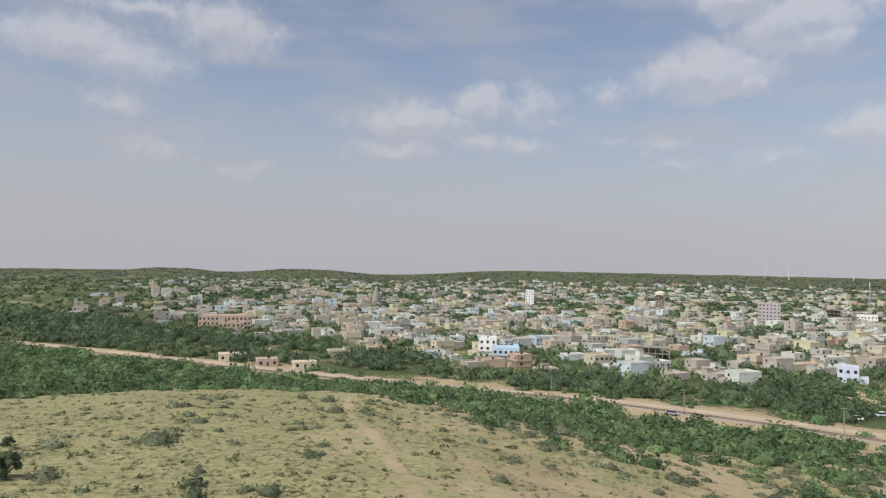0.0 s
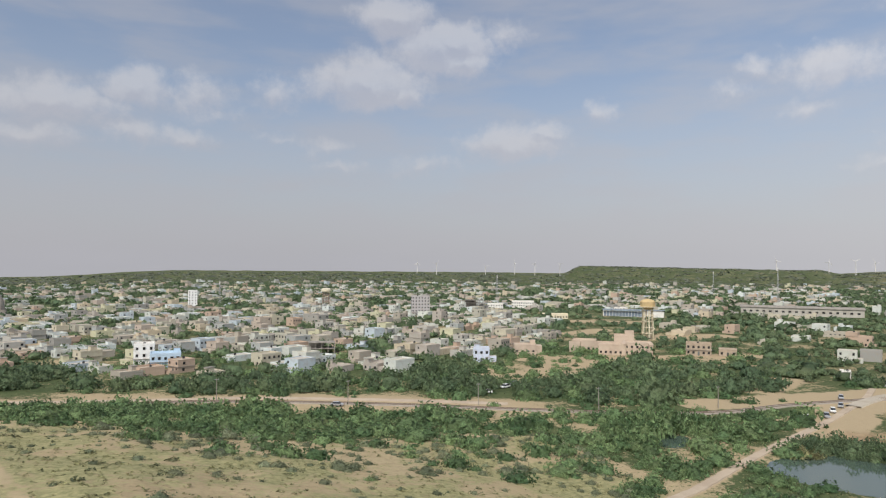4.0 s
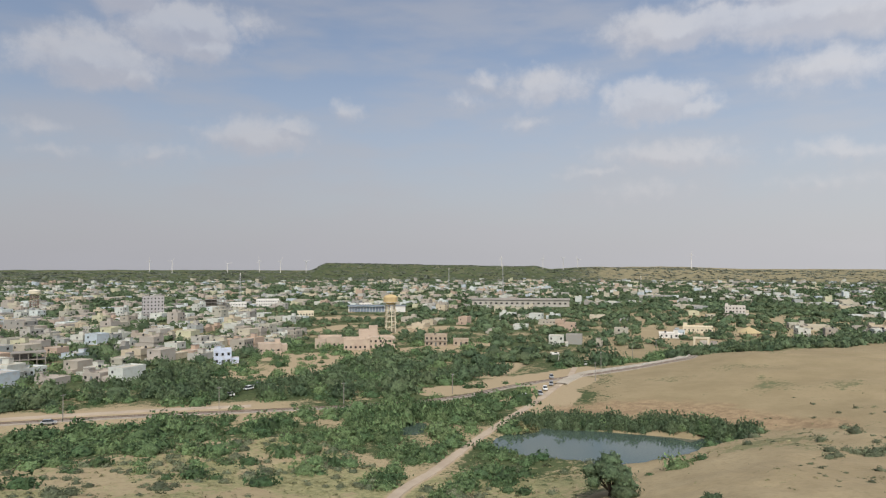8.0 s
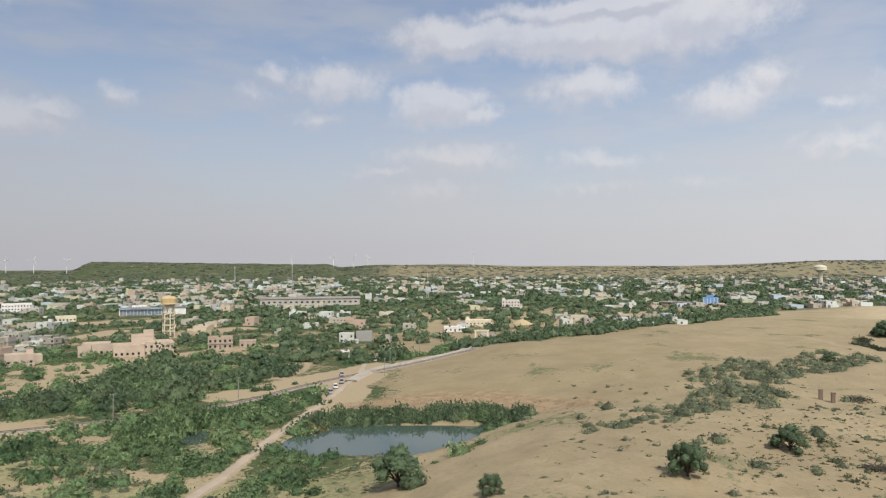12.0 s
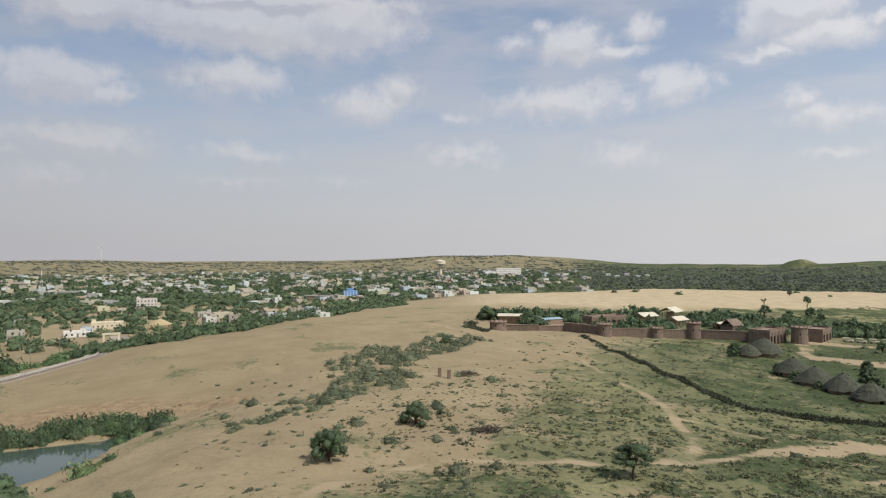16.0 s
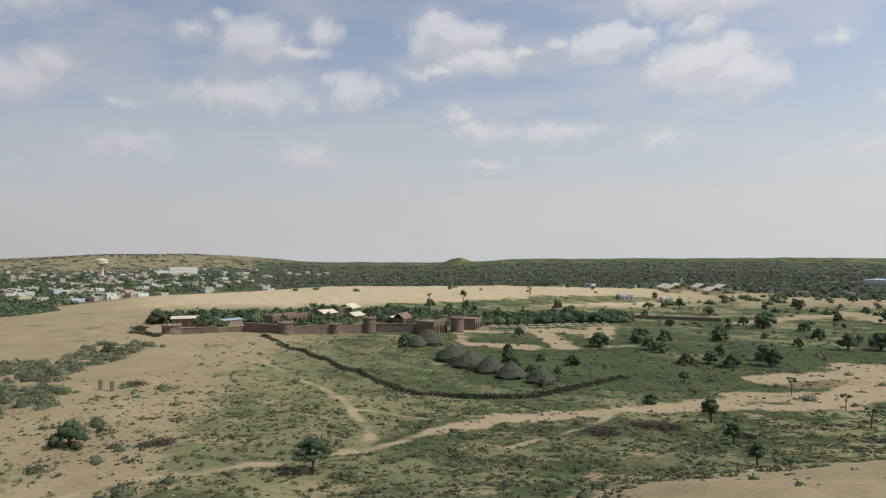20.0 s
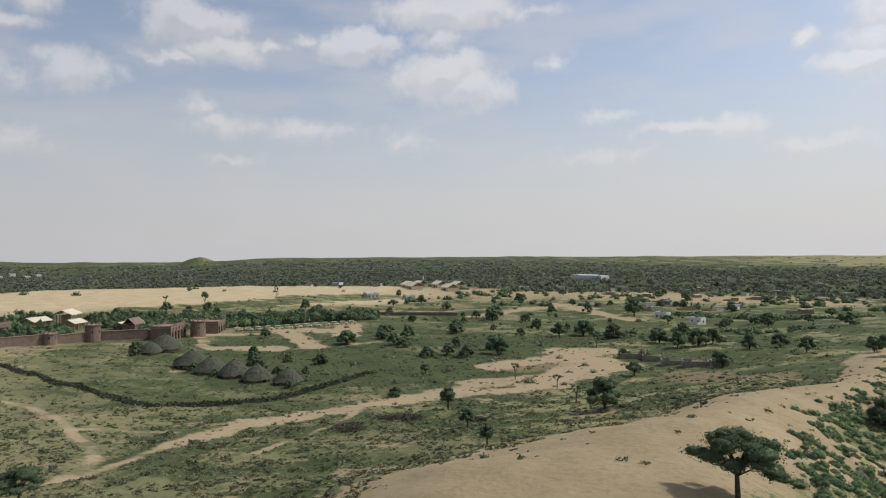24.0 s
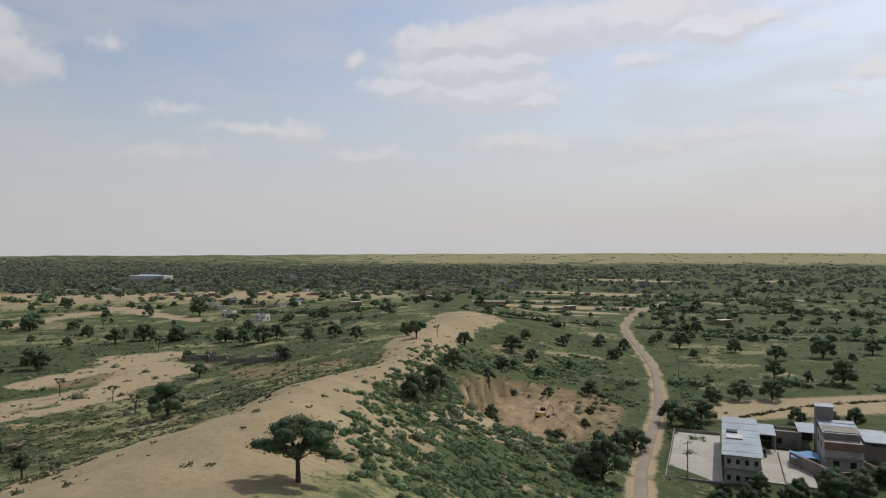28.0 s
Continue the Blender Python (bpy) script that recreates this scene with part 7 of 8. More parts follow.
def brush_pile(x, y, r, label):
    g = random.Random(int(x * 7))
    e = new("brush_pile")
    bm = bmesh.new()
    for k in range(120):
        a, l = g.uniform(0, 6.28), g.uniform(0.9, 2.4)
        px_, py_ = g.gauss(0, r * 0.4), g.gauss(0, r * 0.4)
        add_tube(bm, [(px_, py_, 0.05), (px_ + l * 0.5 * math.cos(a), py_ + l * 0.5 * math.sin(a), g.uniform(0.3, 0.9)), (px_ + l * math.cos(a), py_ + l * math.sin(a), g.uniform(0.1, 1.1))], [0.09, 0.07, 0.02], 4)
    ob = part("brush_pile", bm, M_DEADWOOD)
    bpy.data.objects.remove(e)
    ob.location = grounded(x, y)
    return tagged(ob, label, "brushwood", kind="stuff")


for bx, by, br in [(207, -33, 4), (95, -123, 4.5), (98, -119, 3.5), (96, -103, 3), (93, -100, 3), (126, -24, 2.5), (80, -128, 2)]:
    brush_pile(bx, by, br, "heap of dead grey-brown brushwood on the sand")
for px0, py0 in ((205, -24), (202, -26.5)):
    e_ = thing("gate_post", *grounded(px0, py0), 0, "short rough stone gate post on the dune", "post", "stone gate posts")
    part("pillar", box_bm(-0.5, 0.5, -0.5, 0.5, -0.5, 2.6, bev=0.08), M_STONE, e_)
    part("cap", box_bm(-0.6, 0.6, -0.6, 0.6, 2.6, 2.85, bev=0.06), M_STONE_PALE, e_)


# ---- vehicles ----
TYRE = part("tyre", lathe_bm([(0.18, -0.1), (0.32, -0.1), (0.34, 0), (0.32, 0.1), (0.18, 0.1)], 14), M_TANK)
RIM = part("rim", lathe_bm([(0.05, -0.09), (0.18, -0.09), (0.18, 0.09), (0.05, 0.09)], 10), M_STEEL)
LAMP = part("headlight", box_bm(-0.12, 0.12, -0.04, 0.04, -0.07, 0.07, bev=0.02), M_WHITE)
PROTOS += [TYRE, RIM, LAMP]
M_GLASS = worn("tinted_glass", (0.03, 0.035, 0.04), (0.05, 0.055, 0.06), 1.0, 0.15)
CAR_PAINTS = [worn("car_white", (0.75, 0.75, 0.73), (0.66, 0.65, 0.62), 0.8, 0.35), worn("car_silver", (0.45, 0.46, 0.47), (0.38, 0.38, 0.39), 0.8, 0.3, 0.4), worn("car_dark", (0.05, 0.055, 0.07), (0.08, 0.08, 0.09), 0.8, 0.35)]


def car(x, y, rz, paint_i, label, long=4.2, high=1.55, name="car", group="parked cars"):
    e = thing(name, x, y, float(ground(x, y)) + 0.05, rz, label, "car", group)
    bm = bmesh.new()
    hl, hw = long / 2, 0.83
    prof = [(-hl, 0.35), (-hl, 0.85), (-hl * 0.55, 0.95), (hl * 0.95, 0.95), (hl, 0.8), (hl, 0.35)]
    a = [bm.verts.new((q, -hw, z)) for q, z in prof]
    b = [bm.verts.new((q, hw, z)) for q, z in prof]
    for i in range(6):
        bm.faces.new((a[i], b[i], b[(i + 1) % 6], a[(i + 1) % 6]))
    bm.faces.new(a[::-1])
    bm.faces.new(b)
    bmesh.ops.bevel(bm, geom=bm.edges[:], offset=0.06, segments=1, affect="EDGES")
    body = part("body", bm, CAR_PAINTS[paint_i], e)
    bm = bmesh.new()
    lo = [(-hl * 0.62, 0.96), (hl * 0.8, 0.96)]
    hi = [(-hl * 0.3, high), (hl * 0.62, high)]
    vs = [bm.verts.new(q) for q in ((lo[0][0], -0.74, 0.94), (lo[1][0], -0.74, 0.94), (lo[1][0], 0.74, 0.94), (lo[0][0], 0.74, 0.94), (hi[0][0], -0.6, high), (hi[1][0], -0.6, high), (hi[1][0], 0.6, high), (hi[0][0], 0.6, high))]
    for f in ((0, 1, 5, 4), (1, 2, 6, 5), (2, 3, 7, 6), (3, 0, 4, 7), (4, 5, 6, 7)):
        bm.faces.new([vs[i] for i in f])
    part("cabin_glass", bm, M_GLASS, e)
    part("roof", box_bm(hi[0][0] - 0.03, hi[1][0] + 0.03, -0.62, 0.62, high, high + 0.05, bev=0.02), CAR_PAINTS[paint_i], e)
    for wx in (-hl * 0.62, hl * 0.62):
        for wy in (-0.76, 0.76):
            t_ = like(TYRE, "wheel", e, pose(wx, wy, 0.34, 90))
            like(RIM, "rim", t_, Matrix.Identity(4))
    for wy in (-0.6, 0.6):
        like(LAMP, "headlight", e, pose(-hl - 0.02, wy, 0.68, 0, 0, 90))
    return e


for cx, cy, rz_, pi_ in [(144, 219, 12, 0), (151, 223, 20, 1), (132, 213, -30, 0), (198, 131.5, 30, 0), (206, 130, 40, 1), (215, 133.5, 35, 0), (225, 137, 30, 1), (280, 152, 20, 0), (240, 146, 35, 1), (74, 214, 150, 1)]:
    car(cx, cy, rz_, pi_, ("white", "silver", "dark")[pi_] + " parked car on the dusty open ground")
car(-73, -145, 70, 2, "dark jeep parked in the farmyard", 4.4, 1.8)


def cart(x, y, rz):
    """A parked open jeep with a canvas top."""
    e = thing("safari_jeep", x, y, float(ground(x, y)) + 0.05, rz, "pale open jeep with a canvas top parked in a row", "jeep", "row of parked jeeps")
    part("body", box_bm(-2.0, 2.0, -0.85, 0.85, 0.45, 1.05, bev=0.08), M_CREAM, e)
    part("bonnet", box_bm(-2.0, -0.9, -0.75, 0.75, 1.05, 1.25, bev=0.05), M_CREAM, e)
    part("canvas_top", box_bm(-0.7, 2.0, -0.9, 0.9, 1.95, 2.08, bev=0.05), M_CANVAS, e)
    for wx in (-0.65, 1.9):
        for wy in (-0.8, 0.8):
            part("post", tube_bm([(wx, wy, 1.0), (wx, wy, 1.97)], [0.04, 0.04], 5), M_STEEL, e)
    for wx in (-1.3, 1.3):
        for wy in (-0.8, 0.8):
            t_ = like(TYRE, "wheel", e, pose(wx, wy, 0.36, 90))
            like(RIM, "rim", t_, Matrix.Identity(4))
    return e


for i in range(13):
    k = i / 12
    cart(287 + (262 - 287) * k, -226 + (-286 + 226) * k, 40)
e_ = thing("excavator", *grounded(-30, -176), 40, "small yellow excavator standing in the sand cut", "excavator")
for s_ in (-1, 1):
    part("track", box_bm(-1.7, 1.7, s_ * 1.0 - 0.3, s_ * 1.0 + 0.3, 0, 0.8, bev=0.25), M_TANK, e_)
part("body", box_bm(-0.4, 1.8, -1.1, 1.1, 0.8, 1.9, bev=0.12), M_YELLOW, e_)
part("cab", box_bm(-1.3, -0.2, -1.0, 0.1, 0.8, 2.7, bev=0.1), M_GLASS, e_)
part("boom", tube_bm([(-0.6, 0.5, 1.2), (-2.4, 0.5, 3.4), (-3.6, 0.5, 2.6)], [0.25, 0.22, 0.18], 6), M_YELLOW, e_)
part("arm", tube_bm([(-3.6, 0.5, 2.6), (-4.2, 0.5, 0.8)], [0.18, 0.14], 6), M_YELLOW, e_)
part("bucket", box_bm(-4.6, -3.9, 0.0, 1.0, 0.2, 0.9, bev=0.1), M_STEEL, e_)


# ---- landmarks of the town ----
def landmark(e, x, y, rz, label, category="house"):
    e.matrix_basis = pose(*grounded(x, y), 0, 0, rz)
    return tagged(e, label, category)


def big_house(x, y, rz, w, d, fl, colour, label, seed, extra=True, fh=3.2, category="building", mat=None, name="building"):
    return landmark(house(w, d, fl, seed, mat, name, extra, colour, fh, True), x, y, rz, label, category)


big_house(32, 331, -6, 13, 9, 2, (0.30, 0.46, 0.66), "two-storey sky-blue house with a flat roof", 501, mat=M_BLUE, name="blue_house")
big_house(24, 345, -6, 9, 8, 3, (0.78, 0.77, 0.74), "tall white house behind the blue one", 502, False, name="white_house")
big_house(297, 608, -22, 18, 14, 6, (0.42, 0.40, 0.39), "six-storey grey concrete block above the roofs", 503, False, name="apartment_block")
big_house(107, 819, -8, 10, 9, 6, (0.80, 0.79, 0.77), "narrow white six-storey house", 504, False, name="white_tower_house")
big_house(214, 306, -32, 12, 9, 1, (0.62, 0.45, 0.33), "pale pink single-storey house with a tall parapet", 505, True, 5.0, mat=M_PINK, name="pink_house")
big_house(-147, 455, 14, 34, 14, 3, (0.55, 0.40, 0.30), "long three-storey pinkish stone building", 506, mat=M_PINK, name="long_building")
big_house(-138, 440, 14, 16, 10, 2, (0.55, 0.38, 0.28), "pinkish two-storey block before the long building", 507, mat=M_PINK, name="pink_block")
big_house(175, 288, -30, 8, 6, 2, (0.55, 0.60, 0.70), "pale blue house among trees", 508, name="pale_blue_house")
big_house(455, 655, -34, 26, 14, 3, (0.80, 0.79, 0.76), "long white three-storey school block", 509, False, mat=M_WHITE, name="white_school")
big_house(425, 668, -34, 18, 14, 2, (0.80, 0.79, 0.76), "white two-storey wing of the school", 510, False, mat=M_WHITE, name="white_wing")
big_house(395, 515, -36, 24, 12, 1, (0.72, 0.66, 0.52), "cream single-storey hall with a flat roof", 511, False, 4.2, mat=M_CREAM, name="cream_hall")
big_house(520, 560, -42, 14, 10, 2, (0.8, 0.8, 0.78), "white block at the end of the long school", 512, False, mat=M_WHITE, name="school_end")
big_house(484, 173, -70, 20, 10, 1, (0.66, 0.58, 0.45), "cream single-storey house in a garden", 513, True, 4.0, mat=M_CREAM, name="cream_house")
big_house(671, 204, -72, 18, 14, 3, (0.60, 0.56, 0.50), "pale three-storey house among green trees", 514, name="pale_house")
big_house(431, 173, -66, 12, 8, 1, (0.75, 0.74, 0.72), "low white house beside trees", 515, mat=M_WHITE, name="white_cottage")
big_house(120, -404, 160, 8, 4, 1, (0.7, 0.69, 0.66), "long white farm cottage on the plain", 516, False, mat=M_WHITE, name="farm_cottage")
big_house(94, -380, 160, 7, 4.5, 1, (0.75, 0.74, 0.7), "white farm cottage on the plain", 517, mat=M_WHITE, name="farm_cottage")
big_house(1715, -381, 102, 70, 20, 4, (0.8, 0.79, 0.76), "large white building under the hill", 518, False, 4.5, mat=M_WHITE, name="white_hospital")
big_house(1700, -330, 102, 30, 18, 2, (0.8, 0.79, 0.76), "white annex under the hill", 519, False, 4.5, mat=M_WHITE, name="white_annex")
big_house(-99, 314, 22, 10, 6, 1, (0.6, 0.52, 0.4), "cream single-storey railway building with many doors", 520, False, 3.2, mat=M_CREAM, name="station_building")
big_house(-78, 300, 22, 9, 6, 1, (0.55, 0.4, 0.3), "pinkish railway building beside the track", 521, False, 3.2, mat=M_PINK, name="station_building")
big_house(-60, 294, 22, 10, 5, 1, (0.6, 0.5, 0.38), "cream low railway shed", 522, False, 2.9, mat=M_CREAM, name="station_shed")
big_house(286, 172, -58, 4, 4, 1, (0.75, 0.73, 0.7), "small white kiosk by the crossing", 523, False, mat=M_WHITE, name="kiosk")
for i_, (a_, r_) in enumerate([(111.6, 1560), (112.4, 1590), (113.3, 1540), (110.9, 1600), (114.0, 1620)]):
    big_house(*spot(a_, r_)[:2], 100 - a_, (20, 14, 24, 12, 16)[i_], 10, 1 + i_ % 2, (0.75, 0.73, 0.68), "whitewashed house beyond the sand flat", 540 + i_, False, mat=M_WHITE, name="white_house")
for (ax, ay, aw, ad, afl, ac) in [(384, -443, 24, 10, 1, 0), (345, -447, 16, 8, 1, 0)]:
    big_house(ax, ay, 140, aw, ad, afl, (0.7, 0.66, 0.58), "low whitewashed camp building", int(ax), False, mat=M_WHITE, name="camp_building")

# pink palace of several wings
e_ = thing("palace", *grounded(262, 290), -43, "pink sandstone palace of several flat-roofed wings", "palace")
WINGS = [(-15, 4, 13, 10, 5.6), (-20, -3, 6, 5, 4.8), (0, -9, 13, 9, 5.2), (14, -7, 14, 11, 6.3), (2, 3, 22, 7, 4.6), (7, 12, 11, 10, 8.2), (10, 13, 5, 5, 10.4)]
for i, (wx, wy, ww, wd, wh) in enumerate(WINGS):
    b0 = part("wing", box_bm(wx - ww / 2, wx + ww / 2, wy - wd / 2, wy + wd / 2, -1, wh + i * 0.01), M_PINK, e_)
    part("parapet", ring_bm(wx - ww / 2 - 0.1, wx + ww / 2 + 0.1, wy - wd / 2 - 0.1, wy + wd / 2 + 0.1, wh - 0.1, wh + 0.8, 0.35), M_PINK, b0)
    for f in range(1 if wh < 6 else 2):
        for k in range(int(ww / 2.4)):
            like(WINDOW, "window", b0, pose(wx - ww / 2 + (k + 0.5) * ww / int(ww / 2.4), wy - wd / 2 - 0.02, 0.9 + f * 3.1))
for sx_ in (-1, 1):
    part("turret", lathe_bm([(1.2, 0), (1.2, 8.4), (1.5, 8.5), (1.4, 9.0), (0.8, 9.8), (0.1, 10.2)], 12), M_PINK, e_).location = (14 + sx_ * 6.9, -12.3, -2.6)

# unfinished shell with open frames
def frame_shell(x, y, rz, w, d, fl, label, mat):
    e = thing("unfinished_building", *grounded(x, y), rz, label, "building", "unfinished buildings")
    for f in range(fl + 1):
        part("floor_slab", box_bm(-w / 2, w / 2, -d / 2, d / 2, f * 3.2 - 0.15, f * 3.2 + 0.15), M_CONCRETE, e)
    n = max(2, int(w / 3.2))
    for f in range(fl):
        for i in range(n + 1):
            for s_ in (-1, 1):
                part("column", box_bm(-w / 2 + 0.2 + i * (w - 0.4) / n - 0.2, -w / 2 + 0.2 + i * (w - 0.4) / n + 0.2, s_ * (d / 2 - 0.25) - 0.2, s_ * (d / 2 - 0.25) + 0.2, f * 3.2 + 0.15, f * 3.2 + 3.05), mat, e)
        part("infill_wall", box_bm(-w / 2 + 0.5, w / 2 * 0.2, d / 2 - 1.2, d / 2 - 0.9, f * 3.2 + 0.15, f * 3.2 + 3.05), mat, e)
    return e


big_house(298, 260, -50, 13, 8, 2, (0.5, 0.4, 0.3), "unfinished brown masonry shell with open window holes", 551, False, 3.0, mat=M_SHELL, name="unfinished_shell")
big_house(309, 250, -50, 9, 8, 1, (0.5, 0.4, 0.3), "low unfinished wing with open window holes", 552, False, 3.6, mat=M_SHELL, name="unfinished_wing")
frame_shell(372, 628, -30, 20, 12, 4, "unfinished grey concrete frame of a tall building", M_CONCRETE)
frame_shell(112, 350, -18, 14, 9, 2, "dark open concrete frame between the houses", M_CONCRETE)
for rx_, ry_, rw_, rd_ in [(85, -248, 9, 6), (77, -245, 6, 5), (67, -236, 7, 6), (58, -231, 8, 5), (50, -229, 5, 5)]:
    e_ = thing("ruined_hut", *grounded(rx_, ry_), 20, "roofless grey rubble-walled ruin on the flats", "ruin", "ruined huts")
    part("mud_wall", wall_bm([(-rw_ / 2, -rd_ / 2), (-rw_ / 2, rd_ / 2), (rw_ / 2, rd_ / 2), (rw_ / 2, -rd_ / 2), (0.8, -rd_ / 2)], 0.4, -1, 1.9), M_RUIN, e_)

# small huts and sheds scattered between the trees of the plain
def small_hut(w, d, h, wall, roof):
    e = new("village_hut")
    part("wall_block", box_bm(-w / 2, w / 2, -d / 2, d / 2, -1, h), wall, e)
    part("roof_slab", box_bm(-w / 2 - 0.3, w / 2 + 0.3, -d / 2 - 0.3, d / 2 + 0.3, h, h + 0.18), roof, e)
    like(DOOR, "door", e, pose(w / 5, -d / 2 - 0.02, 0.1))
    like(WINDOW, "window", e, pose(-w / 4, -d / 2 - 0.02, 0.9))
    part("yard_wall", wall_bm([(w / 2 + 0.1, d / 2), (w / 2 + 5, d / 2), (w / 2 + 5, -d / 2 - 4), (-w / 4, -d / 2 - 4)], 0.25, -1, 1.2), M_MUD, e)
    return e


HUTS = [small_hut(6, 4, 2.6, M_WHITE, M_CONCRETE), small_hut(5, 4.5, 2.5, M_MUD, M_THATCH), small_hut(8, 4, 2.7, M_STONE_PALE, M_CANVAS), small_hut(5, 4, 2.6, M_CONCRETE, M_TIN)]
HUT_LABEL = ["small whitewashed hut with a low yard wall", "small mud hut with a thatched roof and yard wall", "low stone hut with a pale roof and yard wall", "small grey hut with a sheet roof and yard wall"]
g = random.Random(91)
n_ = 0
while n_ < 44:
    a_, r_ = g.uniform(159, 206), g.uniform(400, 800)
    x_, y_ = r_ * math.sin(radians(a_)), r_ * math.cos(radians(a_))
    if (a_ < 180 or g.random() < 0.35) and float(ground(x_, y_)) < 8 and bool(clear_of_roads(np.array([x_]), np.array([y_]), 8)[0]):
        k_ = n_ % 4
        c_ = HUTS[k_] if n_ < 4 else copy_thing(HUTS[k_], Matrix.Identity(4))
        c_.matrix_basis = pose(x_, y_, float(ground(x_, y_)), 0, 0, 180 - a_ + g.uniform(-50, 50))
        tagged(c_, HUT_LABEL[k_], "hut", "huts of the plain")
        n_ += 1

# long school with a blue gallery
e_ = thing("long_school", *grounded(495, 515), -46, "long white school with a pale blue gallery", "school")
part("wall", box_bm(-30, 30, -4, 5, -1, 7), M_WHITE, e_)
part("gallery_roof", box_bm(-30, 12, -6.5, -4, 6.4, 6.6), M_BLUE, e_)
# grey-blue sheet that stands in for the shade behind the gallery posts
part("gallery_shade", box_bm(-29, 11, -4.1, -4.0, 0.4, 5.6), M_SHADE_BLUE, e_)
for i in range(14):
    part("gallery_post", box_bm(-29.5 + i * 3.1, -29.2 + i * 3.1, -6.4, -6.1, -0.5, 6.4), M_WHITE, e_)
part("roof", box_bm(-31, 31, -5, 6, 7, 7.3), M_TIN, e_)

# long warehouse
e_ = thing("warehouse", *grounded(677, 455), -56, "very long low warehouse with a grey roof and dark openings", "warehouse")
part("wall_block", box_bm(-58, 58, -9, 9, -1, 8), M_YARD, e_)
part("roof", gable_bm(-58, 58, -9, 9, 8, 10, 0.3, 1.0), M_CONCRETE, e_)
for i in range(18):
    like(WINDOW, "window", e_, pose(-54 + i * 6.3, -9.03, 3.2) @ Matrix.Diagonal((2.4, 1, 1.6, 1)))

# bright blue building beyond the dunes
e_ = thing("blue_hall", *grounded(790, 12), -88, "bright blue two-storey hall with white bands", "building")
part("wall_block", box_bm(-8, 8, -6, 7, -1, 9.5), M_BLUE_DEEP, e_)
for i in range(5):
    part("band", box_bm(-7.4 + i * 3.5, -6.6 + i * 3.5, -6.12, -6.02, 1, 9), M_BLUE, e_)
part("crown_block", box_bm(-4, 3, -4, 4, 9.5, 12), M_BLUE_DEEP, e_)
e_ = thing("long_shed", *grounded(786, 42), -88, "long low shed with a pale flat roof", "shed")
part("wall_block", box_bm(-22, 20, -7, 7, -1, 4), M_STONE_PALE, e_)
part("roof", box_bm(-23, 20.5, -8, 8, 4, 4.4), M_CONCRETE, e_)
part("base_wall", box_bm(20.6, 44, -9, 9, -1, 3.5), M_PINK, e_)


def tank_tower(x, y, r, h, tank, kind, mat, label):
    e = thing("water_tower", *grounded(x, y), 0, label, "water tower")
    if kind == "legs":
        n = 6
        for i in range(n):
            a = i * 6.2832 / n
            part("leg", tube_bm([(r * 1.05 * math.cos(a), r * 1.05 * math.sin(a), -1), (r * 0.9 * math.cos(a), r * 0.9 * math.sin(a), h)], [0.45, 0.4], 6), mat, e)
        for k in range(1, 5):
            part("brace_ring", lathe_bm([(r * 0.9, h * k / 5 - 0.2), (r * 1.08, h * k / 5 - 0.2), (r * 1.08, h * k / 5 + 0.25), (r * 0.9, h * k / 5 + 0.25)], 12), mat, e)
        part("stair", tube_bm([(r * 1.2 * math.cos(q * 0.5), r * 1.2 * math.sin(q * 0.5), h * q / 30) for q in range(31)], [0.25] * 31, 5), M_CREAM, e)
    else:
        part("shaft", lathe_bm([(r * 0.55, -1), (r * 0.45, h * 0.5), (r * 0.5, h)], 16), mat, e)
    t_ = part("tank", lathe_bm([(r * 0.55, h), (r * 1.35, h + tank * 0.3), (r * 1.4, h + tank * 0.8), (r * 1.0, h + tank), (r * 0.2, h + tank * 1.12)], 20), M_YELLOW if kind == "legs" and tank > 5 else M_CANVAS, e)
    part("gallery", lathe_bm([(r * 1.3, h + tank * 0.26), (r * 1.6, h + tank * 0.26), (r * 1.6, h + tank * 0.32), (r * 1.3, h + tank * 0.32)], 20), M_CREAM, t_)
    return e


tank_tower(333, 333, 3.6, 20, 6.5, "legs", M_CREAM, "ochre water tower on ringed cream legs with a winding stair")
tank_tower(257, 789, 4.2, 18, 5, "legs", M_STONE_PALE, "old pinkish water tower on braced legs")
tank_tower(1510, -180, 8.5, 28, 12, "shaft", M_CANVAS, "pale mushroom-shaped water tower far off")

# temple spire
e_ = thing("temple", *grounded(-71, 718), 0, "grey temple with a tall curved spire", "temple")
part("hall", box_bm(-6, 6, -6, 6, -1, 6), M_CONCRETE, e_)
part("spire", lathe_bm([(5, 6), (4.8, 10), (3.6, 15), (2.0, 19), (0.8, 21)], 12), M_CONCRETE, e_)
part("finial", lathe_bm([(0.8, 21), (1.2, 21.6), (0.3, 22.4), (0.05, 23.5)], 10), M_YELLOW, e_)

# garden pavilion with a straw-yellow roof, crossing arch
e_ = thing("garden_pavilion", *grounded(469, 134), 0, "round shelter with a straw-yellow conical roof", "pavilion")
for i in range(8):
    part("post", tube_bm([(6 * math.cos(i * 0.785), 6 * math.sin(i * 0.785), -1), (6 * math.cos(i * 0.785), 6 * math.sin(i * 0.785), 3)], [0.2, 0.2], 6), M_MUD, e_)
part("roof", lathe_bm([(7.6, 2.9), (7.6, 3.1), (3, 5.6), (0.6, 6.6), (0.1, 7.4)], 16), worn("straw", (0.50, 0.40, 0.22), (0.42, 0.33, 0.18), 0.8), e_)
e_ = thing("road_arch", *grounded(372, 131), -70, "small cream gate arch over the road", "gate")
for s_ in (-1, 1):
    part("pillar", box_bm(s_ * 3.6 - 0.5, s_ * 3.6 + 0.5, -0.5, 0.5, -0.5, 5), M_CREAM, e_)
